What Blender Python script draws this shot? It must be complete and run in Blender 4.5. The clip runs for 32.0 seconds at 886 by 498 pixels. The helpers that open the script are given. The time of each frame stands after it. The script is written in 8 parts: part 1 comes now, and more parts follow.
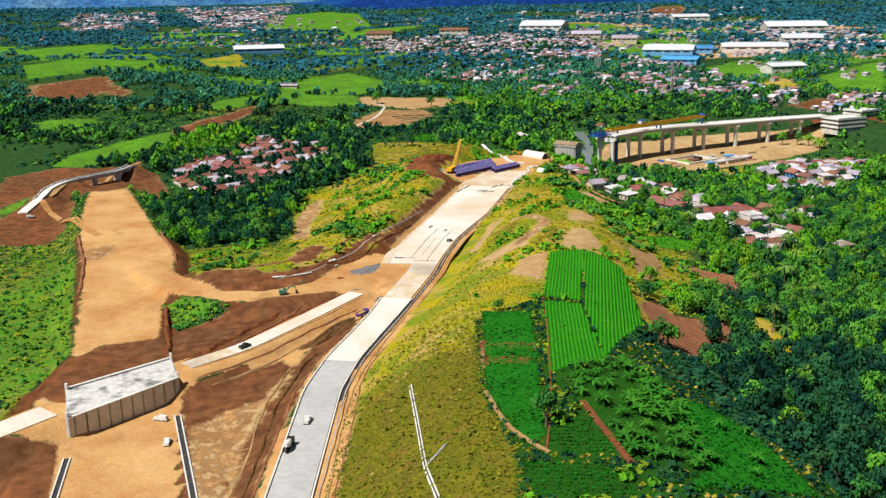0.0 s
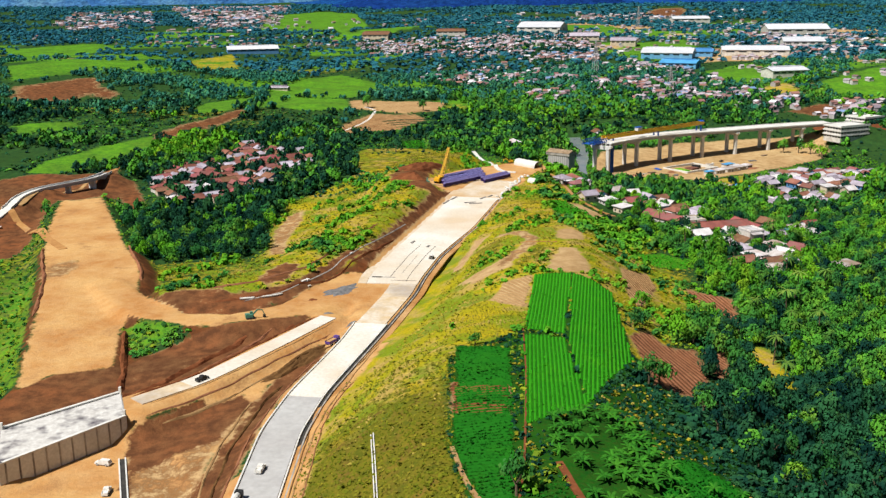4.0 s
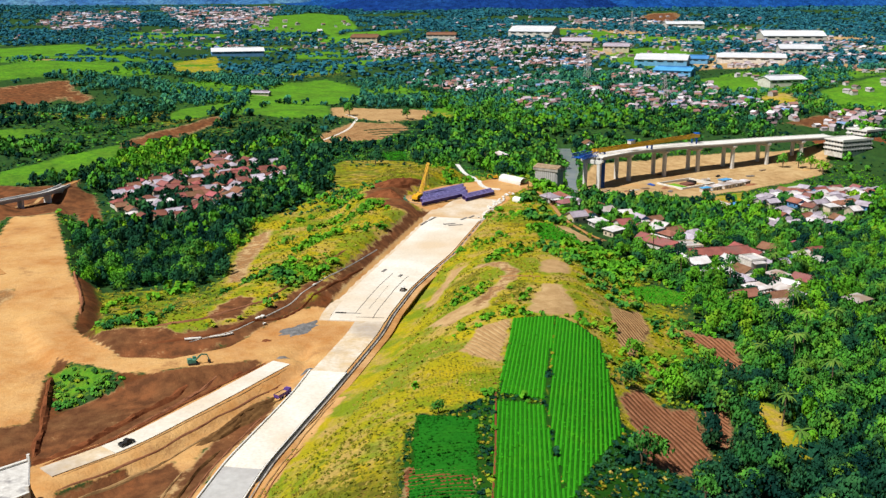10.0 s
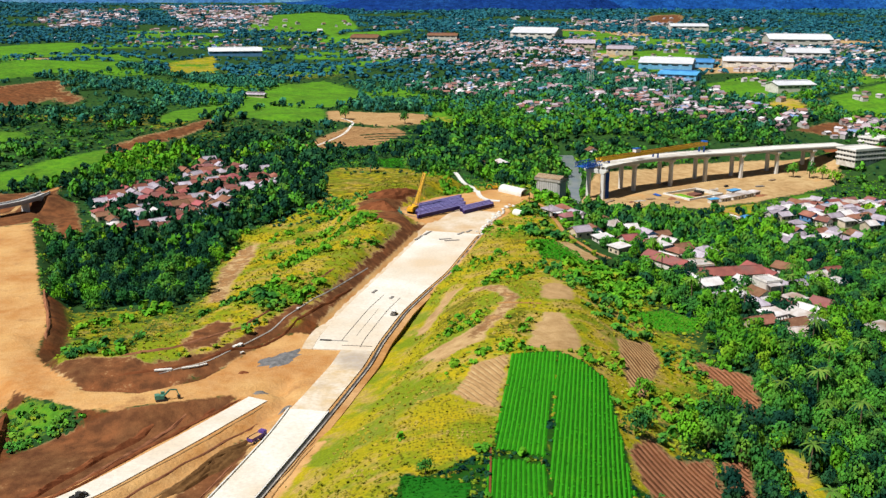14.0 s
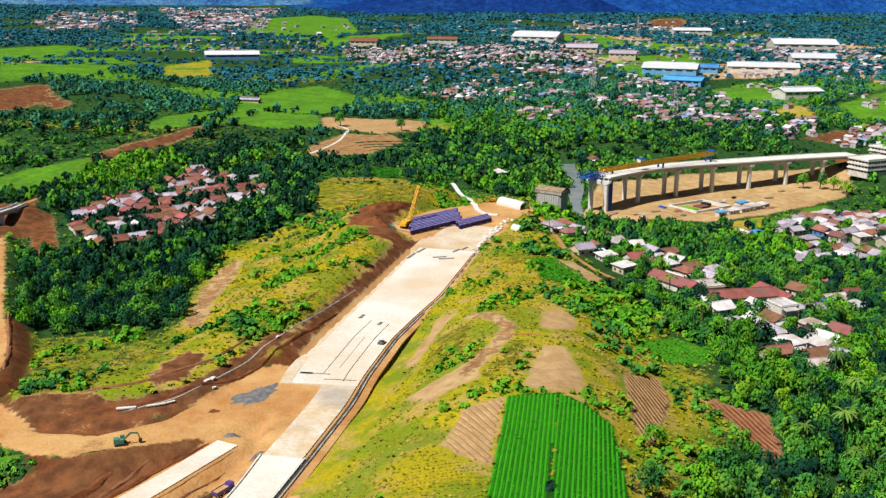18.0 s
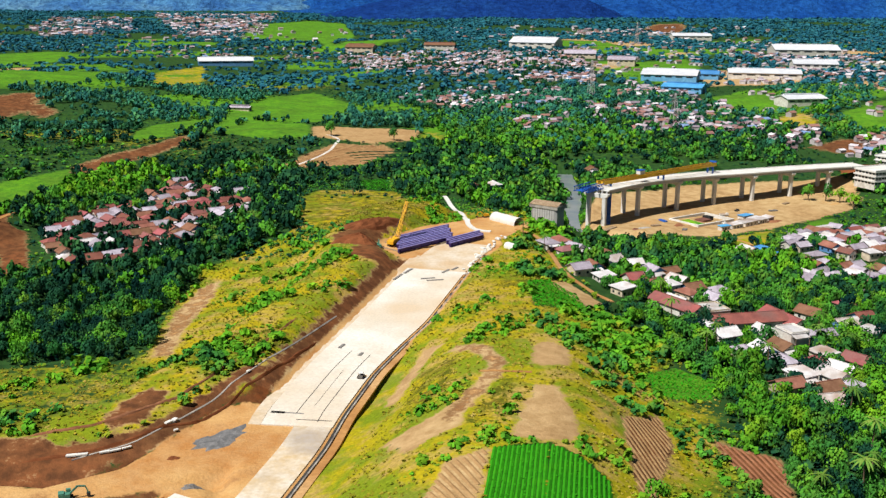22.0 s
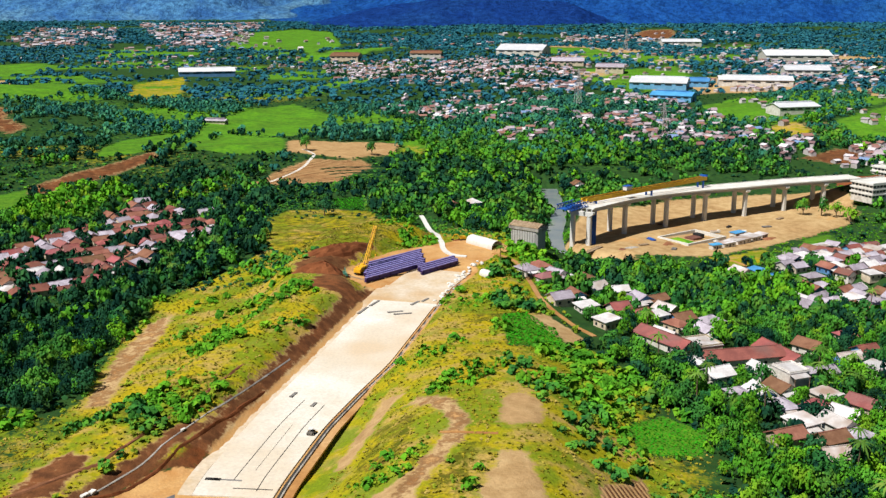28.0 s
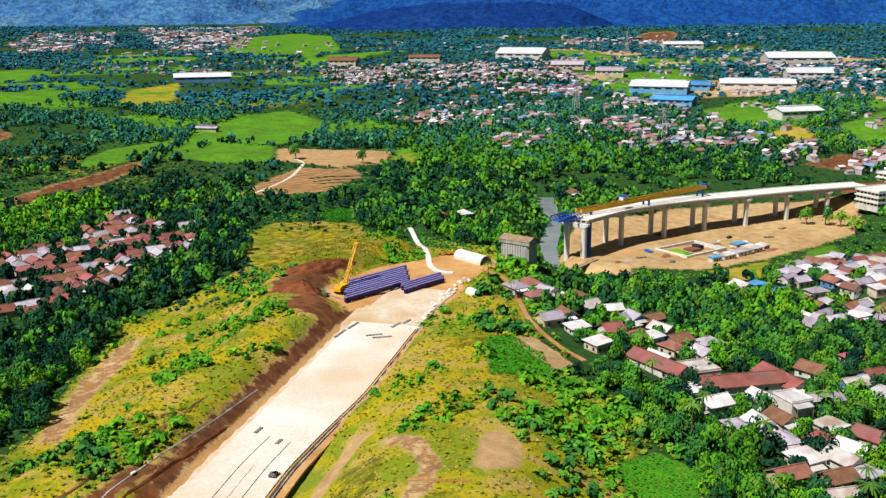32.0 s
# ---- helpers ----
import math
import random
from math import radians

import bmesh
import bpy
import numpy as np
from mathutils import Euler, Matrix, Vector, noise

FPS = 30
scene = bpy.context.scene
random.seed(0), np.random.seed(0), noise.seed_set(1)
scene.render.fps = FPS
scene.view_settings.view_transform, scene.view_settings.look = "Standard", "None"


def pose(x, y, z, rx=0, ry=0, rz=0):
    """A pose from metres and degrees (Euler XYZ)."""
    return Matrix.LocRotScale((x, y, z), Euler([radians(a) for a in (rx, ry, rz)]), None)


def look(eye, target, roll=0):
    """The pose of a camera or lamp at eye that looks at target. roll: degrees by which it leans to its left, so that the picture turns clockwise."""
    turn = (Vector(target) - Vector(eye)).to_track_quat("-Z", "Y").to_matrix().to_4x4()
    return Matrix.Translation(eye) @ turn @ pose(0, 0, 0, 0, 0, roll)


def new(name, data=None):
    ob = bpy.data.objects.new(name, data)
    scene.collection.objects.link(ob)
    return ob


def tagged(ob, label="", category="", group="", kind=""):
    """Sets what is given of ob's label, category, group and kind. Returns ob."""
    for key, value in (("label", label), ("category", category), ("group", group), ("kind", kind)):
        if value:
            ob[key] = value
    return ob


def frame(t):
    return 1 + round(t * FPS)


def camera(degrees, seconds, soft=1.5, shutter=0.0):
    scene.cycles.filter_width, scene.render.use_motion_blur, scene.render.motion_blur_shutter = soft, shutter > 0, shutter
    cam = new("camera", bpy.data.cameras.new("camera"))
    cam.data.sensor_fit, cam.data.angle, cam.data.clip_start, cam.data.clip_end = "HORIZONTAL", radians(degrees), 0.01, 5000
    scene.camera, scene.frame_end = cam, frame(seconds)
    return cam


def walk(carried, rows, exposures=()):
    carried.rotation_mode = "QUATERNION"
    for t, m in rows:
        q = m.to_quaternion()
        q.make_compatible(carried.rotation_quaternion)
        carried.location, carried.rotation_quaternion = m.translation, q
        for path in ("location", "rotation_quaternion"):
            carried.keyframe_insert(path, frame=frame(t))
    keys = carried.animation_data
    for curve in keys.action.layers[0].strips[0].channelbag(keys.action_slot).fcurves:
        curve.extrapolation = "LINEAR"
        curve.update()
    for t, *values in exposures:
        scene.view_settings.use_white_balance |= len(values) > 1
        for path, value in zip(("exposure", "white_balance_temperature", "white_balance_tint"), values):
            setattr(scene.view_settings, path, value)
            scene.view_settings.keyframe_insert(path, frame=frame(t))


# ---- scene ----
cam = camera(48.17, 32.0, soft=1.4)
PATH = [  # seconds, place, heading, tilt, lean
    (0.0, 0.0, 0.0, 111.0, -0.0, -14.744, -0.905), (1.0, 1.88, 6.11, 111.29, -0.064, -14.727, -0.796),
    (2.0, 4.06, 12.51, 111.58, 0.012, -14.722, -0.78), (3.0, 6.13, 19.07, 111.83, 0.012, -14.738, -0.707),
    (3.5, 6.9, 22.27, 111.95, -0.014, -14.747, -0.652), (5.5, 9.56, 35.86, 112.13, 0.271, -14.726, -0.47),
    (6.0, 10.2, 39.18, 112.25, 0.346, -14.732, -0.439), (7.0, 11.42, 45.79, 112.45, 0.391, -14.705, -0.342),
    (8.0, 12.56, 52.44, 112.64, 0.417, -14.694, -0.239), (9.0, 13.89, 59.12, 112.87, 0.437, -14.664, -0.158),
    (10.0, 15.21, 65.63, 113.23, 0.498, -14.636, -0.059), (11.0, 15.94, 71.51, 113.42, 0.567, -14.617, -0.007),
    (12.0, 16.55, 78.96, 113.76, 0.516, -14.632, 0.137), (13.0, 17.08, 85.99, 113.93, 0.484, -14.637, 0.287),
    (14.0, 17.74, 93.26, 114.1, 0.459, -14.649, 0.344), (14.5, 18.13, 96.83, 114.17, 0.423, -14.645, 0.405),
    (16.5, 19.87, 110.07, 114.0, 0.339, -14.561, 0.443), (17.0, 20.26, 113.55, 114.06, 0.355, -14.544, 0.456),
    (18.0, 20.98, 120.41, 114.17, 0.396, -14.48, 0.509), (19.0, 21.9, 127.27, 114.31, 0.236, -14.435, 0.551),
    (20.0, 23.14, 133.56, 114.44, 0.222, -14.356, 0.525), (21.0, 24.31, 139.37, 114.59, 0.33, -14.294, 0.474),
    (22.0, 25.74, 145.34, 114.69, 0.425, -14.203, 0.459), (23.0, 27.37, 150.86, 114.87, 0.502, -14.111, 0.394),
    (24.0, 28.87, 156.26, 115.07, 0.614, -14.015, 0.319), (25.0, 30.55, 161.45, 115.28, 0.718, -13.927, 0.198),
    (25.5, 31.5, 163.99, 115.34, 0.72, -13.901, 0.185), (27.5, 34.87, 175.81, 115.81, 0.826, -13.829, 0.016),
    (28.0, 35.61, 178.5, 115.91, 0.83, -13.827, 0.012), (29.0, 37.59, 184.07, 116.19, 0.821, -13.795, -0.023),
    (30.0, 39.39, 189.46, 116.49, 0.855, -13.751, -0.096), (31.0, 41.51, 194.64, 116.64, 0.788, -13.663, -0.231),
    (32.0, 44.06, 199.92, 116.76, 0.602, -13.666, -0.293),
]
walk(cam, [(t, pose(x, y, z, 90 + tilt, 0, -heading) @ pose(0, 0, 0, 0, 0, lean)) for t, x, y, z, heading, tilt, lean in PATH])

# ---- sky, sun and exposure ----
SUN_EL, SUN_AZ = 56.0, 232.0  # height and compass bearing of the sun in degrees, 0 = +y, clockwise
world = bpy.data.worlds.new("world")
scene.world = world
world.use_nodes = True
wn = world.node_tree
sky = wn.nodes.new("ShaderNodeTexSky")
sky.sky_type, sky.sun_disc = "NISHITA", False
sky.sun_elevation, sky.sun_rotation = radians(SUN_EL), radians(SUN_AZ)
sky.dust_density, sky.ozone_density = 0.5, 4.0
wn.nodes["Background"].inputs["Strength"].default_value = 0.027
wn.links.new(sky.outputs[0], wn.nodes["Background"].inputs["Color"])
lamp = bpy.data.lights.new("sun", "SUN")
lamp.energy, lamp.angle, lamp.color = 5.0, radians(0.53), (1.0, 0.96, 0.88)
sun = new("sun", lamp)
to_sun = Vector((math.sin(radians(SUN_AZ)) * math.cos(radians(SUN_EL)), math.cos(radians(SUN_AZ)) * math.cos(radians(SUN_EL)), math.sin(radians(SUN_EL))))
sun.matrix_world = look(to_sun * 800, (0, 0, 0))
scene.view_settings.exposure = 0.35

# ---- lie of the land (plan functions, metres; camera starts over the origin) ----
def smooth(a, b, v):
    k = np.clip((v - a) / (b - a), 0.0, 1.0)
    return k * k * (3 - 2 * k)


def along(line, x, y):
    """Nearest place on a polyline of (x, y, ...): distance, signed side (right positive) and the other columns blended."""
    line = np.asarray(line, float)
    best = np.full(np.shape(x), 1e9)
    side = np.zeros(np.shape(x))
    rest = np.zeros((line.shape[1] - 2,) + np.shape(x))
    for a, b in zip(line[:-1], line[1:]):
        dx, dy = b[0] - a[0], b[1] - a[1]
        k = np.clip(((x - a[0]) * dx + (y - a[1]) * dy) / (dx * dx + dy * dy), 0, 1)
        ex, ey = x - a[0] - k * dx, y - a[1] - k * dy
        d = np.hypot(ex, ey)
        near = d < best
        best = np.where(near, d, best)
        side = np.where(near, np.where(ex * dy - ey * dx > 0, 1.0, -1.0), side)
        for i in range(rest.shape[0]):
            rest[i] = np.where(near, a[2 + i] + k * (b[2 + i] - a[2 + i]), rest[i])
    return best, side, rest


def wave(x, y, size, seed=0.0):
    """Cheap smooth undulation of about +-1."""
    u, v = x / size + seed * 1.7, y / size - seed * 2.3
    return (np.sin(u * 1.3 + np.sin(v * 0.9 + seed)) + np.sin(v * 1.7 - np.sin(u * 1.1) * 1.3) + np.sin((u + v) * 0.83 + seed * 3) + np.sin((u - v) * 2.1 + 1.3 * np.sin(u * 0.7))) / 2.6


# main carriageway: x, y, z, half width; ramp road; haul strip; river
ROAD = [(-34.5, 60, 2.5, 4.8), (-35.4, 200, 1.2, 4.8), (-35.0, 263, 0.6, 4.9), (-31.4, 289, 0.4, 4.8), (-24.9, 316, 0.2, 4.7), (-20.6, 334, 0.1, 4.8), (-16.3, 356, 0, 5.6), (-13.4, 385, 0, 9.3), (-11.5, 407, 0, 10.5), (-4.8, 440, 0.2, 10.8), (2.5, 466, 0.3, 11.5), (10, 491, 0.5, 12.6), (24, 549, 1.0, 12.8), (31, 575, 1.3, 13), (41, 602, 1.6, 13.5)]
RAMP = [(-128, 232, -1.5, 4.6), (-109, 255, -0.6, 4.6), (-81, 283, 0.2, 4.6), (-64, 301, 0.2, 4.2), (-46, 333, 0.1, 4.0), (-33, 358, 0.0, 3.6)]
LOWER = [(-68, 120, -7, 34), (-72, 215, -6, 28), (-97, 262, -6, 24), (-110, 312, -5.0, 14), (-119, 346, -3.0, 14.5), (-126, 380, -2.8, 18), (-141, 430, -2.5, 19.5), (-158, 470, -3.0, 17.5), (-177, 520, -3.5, 16), (-200, 585, -5, 12), (-212, 622, -6, 9)]
HAUL = [(-128, 410, -1.6, 5), (-108, 378, -0.6, 4.5), (-88, 358, 0.4, 4), (-66, 355, 0.8, 4), (-46, 367, 0.4, 6), (-36, 382, 0.2, 9), (-26, 402, 0.2, 9)]
BENCH = [(-118, 378, 0.2, 14), (-86, 378, 1.0, 15), (-62, 386, 1.4, 15), (-44, 404, 2.5, 14), (-32, 430, 4.0, 13), (-18, 470, 5.5, 13)]
RIVER = [(420, 520, -27, 9), (300, 610, -26, 9), (210, 655, -25, 8), (146, 690, -24, 7), (120, 709, -24, 7), (110, 728, -24, 6), (110, 748, -24, 5.5), (114, 785, -24, 5), (126, 845, -23.5, 5), (128, 930, -22, 6)]
SITE = [(124, 724, -18.6, 16), (152, 758, -19.5, 24), (200, 780, -21.5, 30), (250, 806, -21.0, 26), (300, 830, -19.5, 20)]
APPROACH = [(-238, 549, -8.6, 2.6), (-237.5, 562, -6.8, 2.6), (-236, 574, -4.6, 2.6), (-236.5, 584, -2.6, 2.6), (-233.5, 594, -1.2, 2.6), (-229, 603, -0.5, 2.6)]
FAR_BANK = [(-208, 652, -0.8, 2.6), (-209, 672, -2.0, 2.4), (-210, 700, -4.0, 2.0), (-204, 738, -5.5, 2.0)]
PAD = [(20, 596, 2.0, 19), (36, 622, 2.0, 22), (58, 646, 2.0, 14)]
CREST = [(30, 40, 28, 60), (38, 190, 26, 62), (36, 260, 22, 50), (48, 330, 17.5, 42), (55, 385, 17, 40), (60, 432, 14, 38), (56, 490, 8, 36), (60, 560, 3.5, 30), (68, 650, 1.0, 24), (74, 690, -3, 22)]
BERM = [(-118, 372, 1.0, 14), (-88, 385, 3.0, 16), (-62, 402, 4.5, 20), (-40, 440, 6.5, 23), (-20, 500, 8, 26), (-9, 550, 8, 25), (-14, 600, 7.5, 25), (-4, 655, 8, 25), (14, 690, 5, 24)]


def base_height(x, y):
    west = np.interp(y, (0, 300, 420, 520, 640, 760, 860, 960, 1100, 1400, 2000, 2700, 3600), (-8, -8, -8, -13, -9, -6, -6, -5, -4, -1, 2, 10, 42))
    axis = np.interp(y, (0, 300, 500, 640, 720, 800, 930, 1100, 1300, 1700, 2000, 2700, 3600), (0, 0, -3, -1, -5, -4, -4, -3, 1, 9, 12, 16, 42))
    east = np.interp(y, (0, 280, 400, 520, 620, 700, 800, 880, 1000, 1250, 1700, 2700, 3600), (-14, -11, -9, -11, -15, -20, -23, -18, -8, 11, 20, 26, 46))
    far_west = west + 8 * smooth(-250, -600, x)
    a = smooth(-150, 30, x)
    b = smooth(60, 190, x)
    return (far_west * (1 - a) + axis * a) * (1 - b) + east * b


def blend(h, line, x, y, slope, soft=2.0):
    """Cuts or fills the land to a strip's level, with side slopes."""
    d, _, (z, w) = along(line, x, y)
    out = np.maximum(d - w - 1.5, 0.0)
    rise = out * slope
    return np.where(out <= 0, z, np.clip(h, z - rise, z + rise))


HILLS = [(-120, 960, 120, 60, 9), (-60, 1060, 150, 70, 8), (-330, 880, 150, 120, 18), (-480, 1300, 200, 160, 22), (60, 1480, 220, 120, 9), (-120, 2300, 230, 130, 22), (560, 1150, 160, 120, 10), (520, 760, 160, 140, 8), (352, 852, 42, 30, 17), (116, 672, 24, 24, -9)]


def ground(x, y):
    x, y = np.asarray(x, float), np.asarray(y, float)
    h = base_height(x, y) + 0.9 * wave(x, y, 46.0, 1.0) + 3.0 * wave(x, y, 210.0, 2.0) * smooth(800, 1300, np.hypot(x, y))
    for hx, hy, rx, ry, top in HILLS:
        h = h + top * np.exp(-((x - hx) / rx) ** 2 - ((y - hy) / ry) ** 2)
    d, side, (z, w) = along(CREST, x, y)
    k = np.where(side > 0, np.exp(-(d / (w * 0.68)) ** 2), np.exp(-(d / (w * 1.05)) ** 4))
    h = h * (1 - k) + z * k
    d, side, (z, w) = along(BENCH, x, y)
    k = np.exp(-(d / w) ** 4)
    h = h * (1 - k) + np.maximum(h, z) * k
    d, side, (z, w) = along(BERM, x, y)
    k = np.exp(-(d / (w * 0.75)) ** 4)
    h = h * (1 - k) + z * k
    h = h + 0.35 * wave(x, y, 9.0, 4.0)
    far = smooth(3700, 5000, np.hypot(x * 0.6, y))
    h = h + far * (25 + 15 * wave(x, y, 620.0, 6.0))
    h = blend(h, LOWER, x, y, 0.75)
    h = blend(h, HAUL, x, y, 0.55)
    h = blend(h, RAMP[:2], x, y, 0.75)
    h = blend(h, [(-79.5, 284.5, 0.2, 4.6)] + RAMP[3:], x, y, 0.75)
    h = blend(h, PAD, x, y, 0.6)
    h = blend(h, APPROACH, x, y, 0.55)
    h = blend(h, FAR_BANK, x, y, 0.45)
    h = blend(h, SITE, x, y, 0.55)
    h = blend(h, ROAD, x, y, 0.68)
    d, _, (z, w) = along(RIVER, x, y)
    h = np.minimum(h, z + np.maximum(d - w, -2.0) * 0.8)
    return h

# ---- fields, plots and bare ground: kind and outline in plan ----
PLOTS = {
    "green_slope": ("lush", [(9, 265), (29, 284), (62, 280), (74, 250), (86, 224), (104, 182), (110, 140), (11, 140), (13, 169), (8, 204)]),
    "crop_bright": ("crop", [(30, 283), (39, 349), (51.7, 352), (40.7, 280)]),
    "crop_bright2": ("crop", [(52, 352), (59, 348), (64, 342), (59, 276), (47, 247), (39, 224), (41, 276)]),
    "crop_dark": ("crop", [(29, 280), (40, 277), (39, 223), (24, 214)]),
    "crop_rows": ("crop", [(11, 275), (25, 268), (20, 179), (16, 174), (13, 184), (9, 204)]),
    "tilled_small": ("tilled", [(9, 246), (23, 239), (21, 220), (9, 224)]),
    "crop_low": ("crop", [(20, 180), (28, 188), (34, 172), (28, 169), (19, 172)]),
    "crop_bottom": ("crop", [(14, 168), (29, 165), (34, 152), (15, 153)]),
    "banana": ("lush", [(28, 216), (42, 223), (50, 202), (50, 170), (46, 163), (33, 166), (29, 194)]),
    "crop_wide": ("crop", [(45, 195), (58, 208), (67, 199), (74, 177), (39, 152), (48, 166)]),
    "tan_rows": ("tan", [(22, 322), (28, 344), (38, 349), (32, 308)]),
    "tan_slope": ("dry", [(10, 288), (17, 318), (31, 308), (28, 284), (18, 278)]),
    "plot_a": ("tilled", [(74, 384), (89, 404), (88, 383), (79, 356), (74, 340), (71, 345)]),
    "plot_b": ("soil", [(62, 300), (70, 313), (75, 307), (87, 319), (82, 281), (72, 268), (62, 264), (63, 282)]),
    "plot_c": ("soil", [(102, 397), (119, 389), (114, 361), (108, 350), (108, 372), (104, 383)]),
    "yellow_plot": ("dry", [(107, 337), (116, 337), (112, 297), (103, 297), (103, 315)]),
    "plot_h": ("soil", [(90, 320), (99, 329), (93, 301), (88, 292), (86, 302)]),
    "bench_bank": ("red", [(-76, 371), (-77, 379), (-64, 383), (-52, 390), (-39, 414), (-32, 430), (-25, 431), (-38, 405), (-46, 383), (-61, 371)]),
    "bench_patch": ("soil", [(-64, 394), (-62, 406), (-57, 414), (-50, 411), (-51, 400), (-54, 392), (-60, 388)]),
    "bench_low": ("soil", [(-112, 366), (-113, 378), (-92, 384), (-76, 384), (-70, 376), (-84, 366), (-100, 362)]),
    "west_low": ("scrubby", [(-58, 418), (-66, 398), (-112, 386), (-126, 405), (-146, 440), (-160, 480), (-136, 468), (-82, 462), (-62, 456)]),
    "junction": ("bare", [(-42, 350), (-38, 374), (-28, 386), (-18, 386), (-18, 350), (-26, 338)]),
    "haul_side": ("soil", [(-104, 362), (-88, 370), (-60, 374), (-58, 362), (-84, 362)]),
    "knoll": ("dry", [(-59, 744), (-50, 764), (-22, 775), (0, 766), (17, 693), (25, 678), (2, 635), (-11, 625), (-21, 616), (-36, 646), (-50, 684)]),
    "strip_end": ("red", [(-224, 612), (-218, 656), (-190, 656), (-168, 600), (-176, 586), (-192, 628), (-212, 630)]),
    "west_works": ("red", [(-293, 656), (-262, 688), (-239, 682), (-212, 690), (-199, 652), (-219, 582), (-200, 512), (-199, 482), (-220, 478), (-262, 540)]),
    "tan_patch_a": ("tan", [(56, 427), (61, 431), (66, 424), (64, 409), (57, 404), (52, 406)]),
    "tan_patch_b": ("tan", [(43, 355), (47, 372), (52, 388), (58, 387), (60, 370), (59, 356), (51, 353)]),
    "tan_patch_c": ("tan", [(70, 525), (81, 546), (93, 521), (83, 506)]),
                    "meadow": ("meadow", [(62, 525), (72, 538), (82, 527), (84, 505), (62, 486)]),
    "red_cut": ("red", [(-78, 271), (-70, 281), (-62, 290), (-57, 276), (-57, 250), (-55, 230), (-50, 200), (-64, 212)]),
    "bare_curve3": ("tan", [(31, 379), (32, 363), (19, 355), (12, 370), (22, 372)]),
    "bare_curve2": ("half", [(33, 436), (40, 428), (46, 413), (44, 396), (38, 382), (31, 366), (28, 370), (35, 388), (40, 404), (40, 412), (35, 424), (28, 434)]),
    "bare_curve4": ("bank", [(22, 450), (29, 444), (24, 438), (20, 424), (15, 408), (11, 410), (16, 430)]),
    "far_meadow": ("meadow", [(-163, 962), (-186, 1171), (-169, 1305), (-126, 1373), (-75, 1284), (-57, 1059), (-85, 1036), (-150, 1094)]),
    "far_meadow2": ("meadow", [(-163, 950), (-150, 1080), (-86, 1020), (-77, 948), (-118, 939), (-141, 945)]),
    "far_brown": ("tan", [(-82, 1010), (-29, 1005), (12, 1005), (9, 963), (-26, 940), (-75, 954)]),
    "far_dry": ("dry", [(14, 1008), (34, 1004), (30, 960), (10, 962)]),
    "terrace": ("soil", [(-88, 851), (-74, 900), (-54, 932), (-16, 936), (-6, 915), (-28, 863), (-60, 852)]),
    "brown_strip": ("soil", [(-222, 800), (-210, 850), (-176, 942), (-166, 920), (-190, 840), (-212, 792)]),
    "green_strip": ("meadow", [(-274, 686), (-272, 723), (-248, 772), (-220, 806), (-211, 779), (-227, 724), (-245, 687)]),
    "green_strip2": ("meadow", [(-236, 1060), (-214, 1107), (-194, 1130), (-170, 990), (-188, 928), (-214, 912)]),
    "far_hill": ("meadow", [(-450, 2542), (-518, 3217), (-390, 3480), (-266, 3363), (-190, 2809), (-196, 2216), (-337, 2533)]),
    "far_red": ("tilled", [(597, 2971), (695, 3284), (810, 3386), (712, 2908), (605, 2710)]),
    "left_meadow": ("meadow", [(-771, 1857), (-758, 1978), (-681, 2037), (-615, 1971), (-602, 1804), (-668, 1746), (-640, 1600)]),
    "left_tan": ("tan", [(-629, 1600), (-595, 1690), (-500, 1480), (-530, 1440)]),
    "left_meadow2": ("meadow", [(-520, 1240), (-470, 1300), (-522, 1620), (-446, 1633), (-363, 1291), (-421, 1220), (-473, 1153)]),
    "left_olive": ("dry", [(-400, 1664), (-359, 1818), (-259, 1357), (-305, 1311)]),
    "left_brown": ("soil", [(-462, 1127), (-435, 1152), (-406, 1195), (-384, 1194), (-382, 1161), (-347, 1128), (-349, 1087), (-374, 1117), (-383, 1074), (-431, 1051)]),
    "left_grass": ("meadow", [(-333, 822), (-292, 835), (-278, 814), (-324, 795)]),
    "right_dry": ("dry", [(357, 1113), (388, 1136), (391, 1088), (369, 1058), (352, 1078)]),
    "right_meadow": ("meadow", [(421, 1124), (540, 1216), (465, 1043), (419, 1054)]),
    "right_meadow2": ("meadow", [(325, 1255), (409, 1283), (368, 1148), (325, 1153)]),
    "right_meadow3": ("meadow", [(323, 1684), (428, 1777), (411, 1593), (330, 1583)]),
    "site_green": ("meadow", [(245, 719), (262, 758), (284, 778), (278, 733)]),
    "site_field": ("dry", [(190, 708), (211, 716), (232, 732), (214, 692), (194, 681)]),
    "road_bank": ("soil", [(-29, 334), (-30, 322), (-41, 310), (-46, 287), (-50, 265), (-51, 245), (-42, 238), (-41, 270), (-38, 295), (-26, 326)]),
    "site_east": ("tan", [(122, 716), (140, 704), (170, 708), (200, 714), (240, 742), (285, 782), (312, 806), (330, 846), (322, 878), (270, 883), (210, 864), (164, 838), (134, 806), (122, 768)]),
    "small_field": ("crop", [(-28, 803), (-7, 809), (-3, 772), (-18, 774)]),
    "girder_mound": ("red", [(-23, 596), (2, 631), (11, 639), (0, 608), (-5, 576), (-20, 578)]),
    "girder_mound2": ("red", [(-18, 558), (-3, 585), (9, 559), (7, 546)]),
    "west_slope": ("dry", [(-34, 446), (-62, 456), (-78, 462), (-75, 483), (-81, 511), (-83, 548), (-80, 572), (-83, 590), (-66, 613), (-56, 632), (-45, 664), (-30, 640), (-34, 590), (-30, 540), (-42, 490)]),
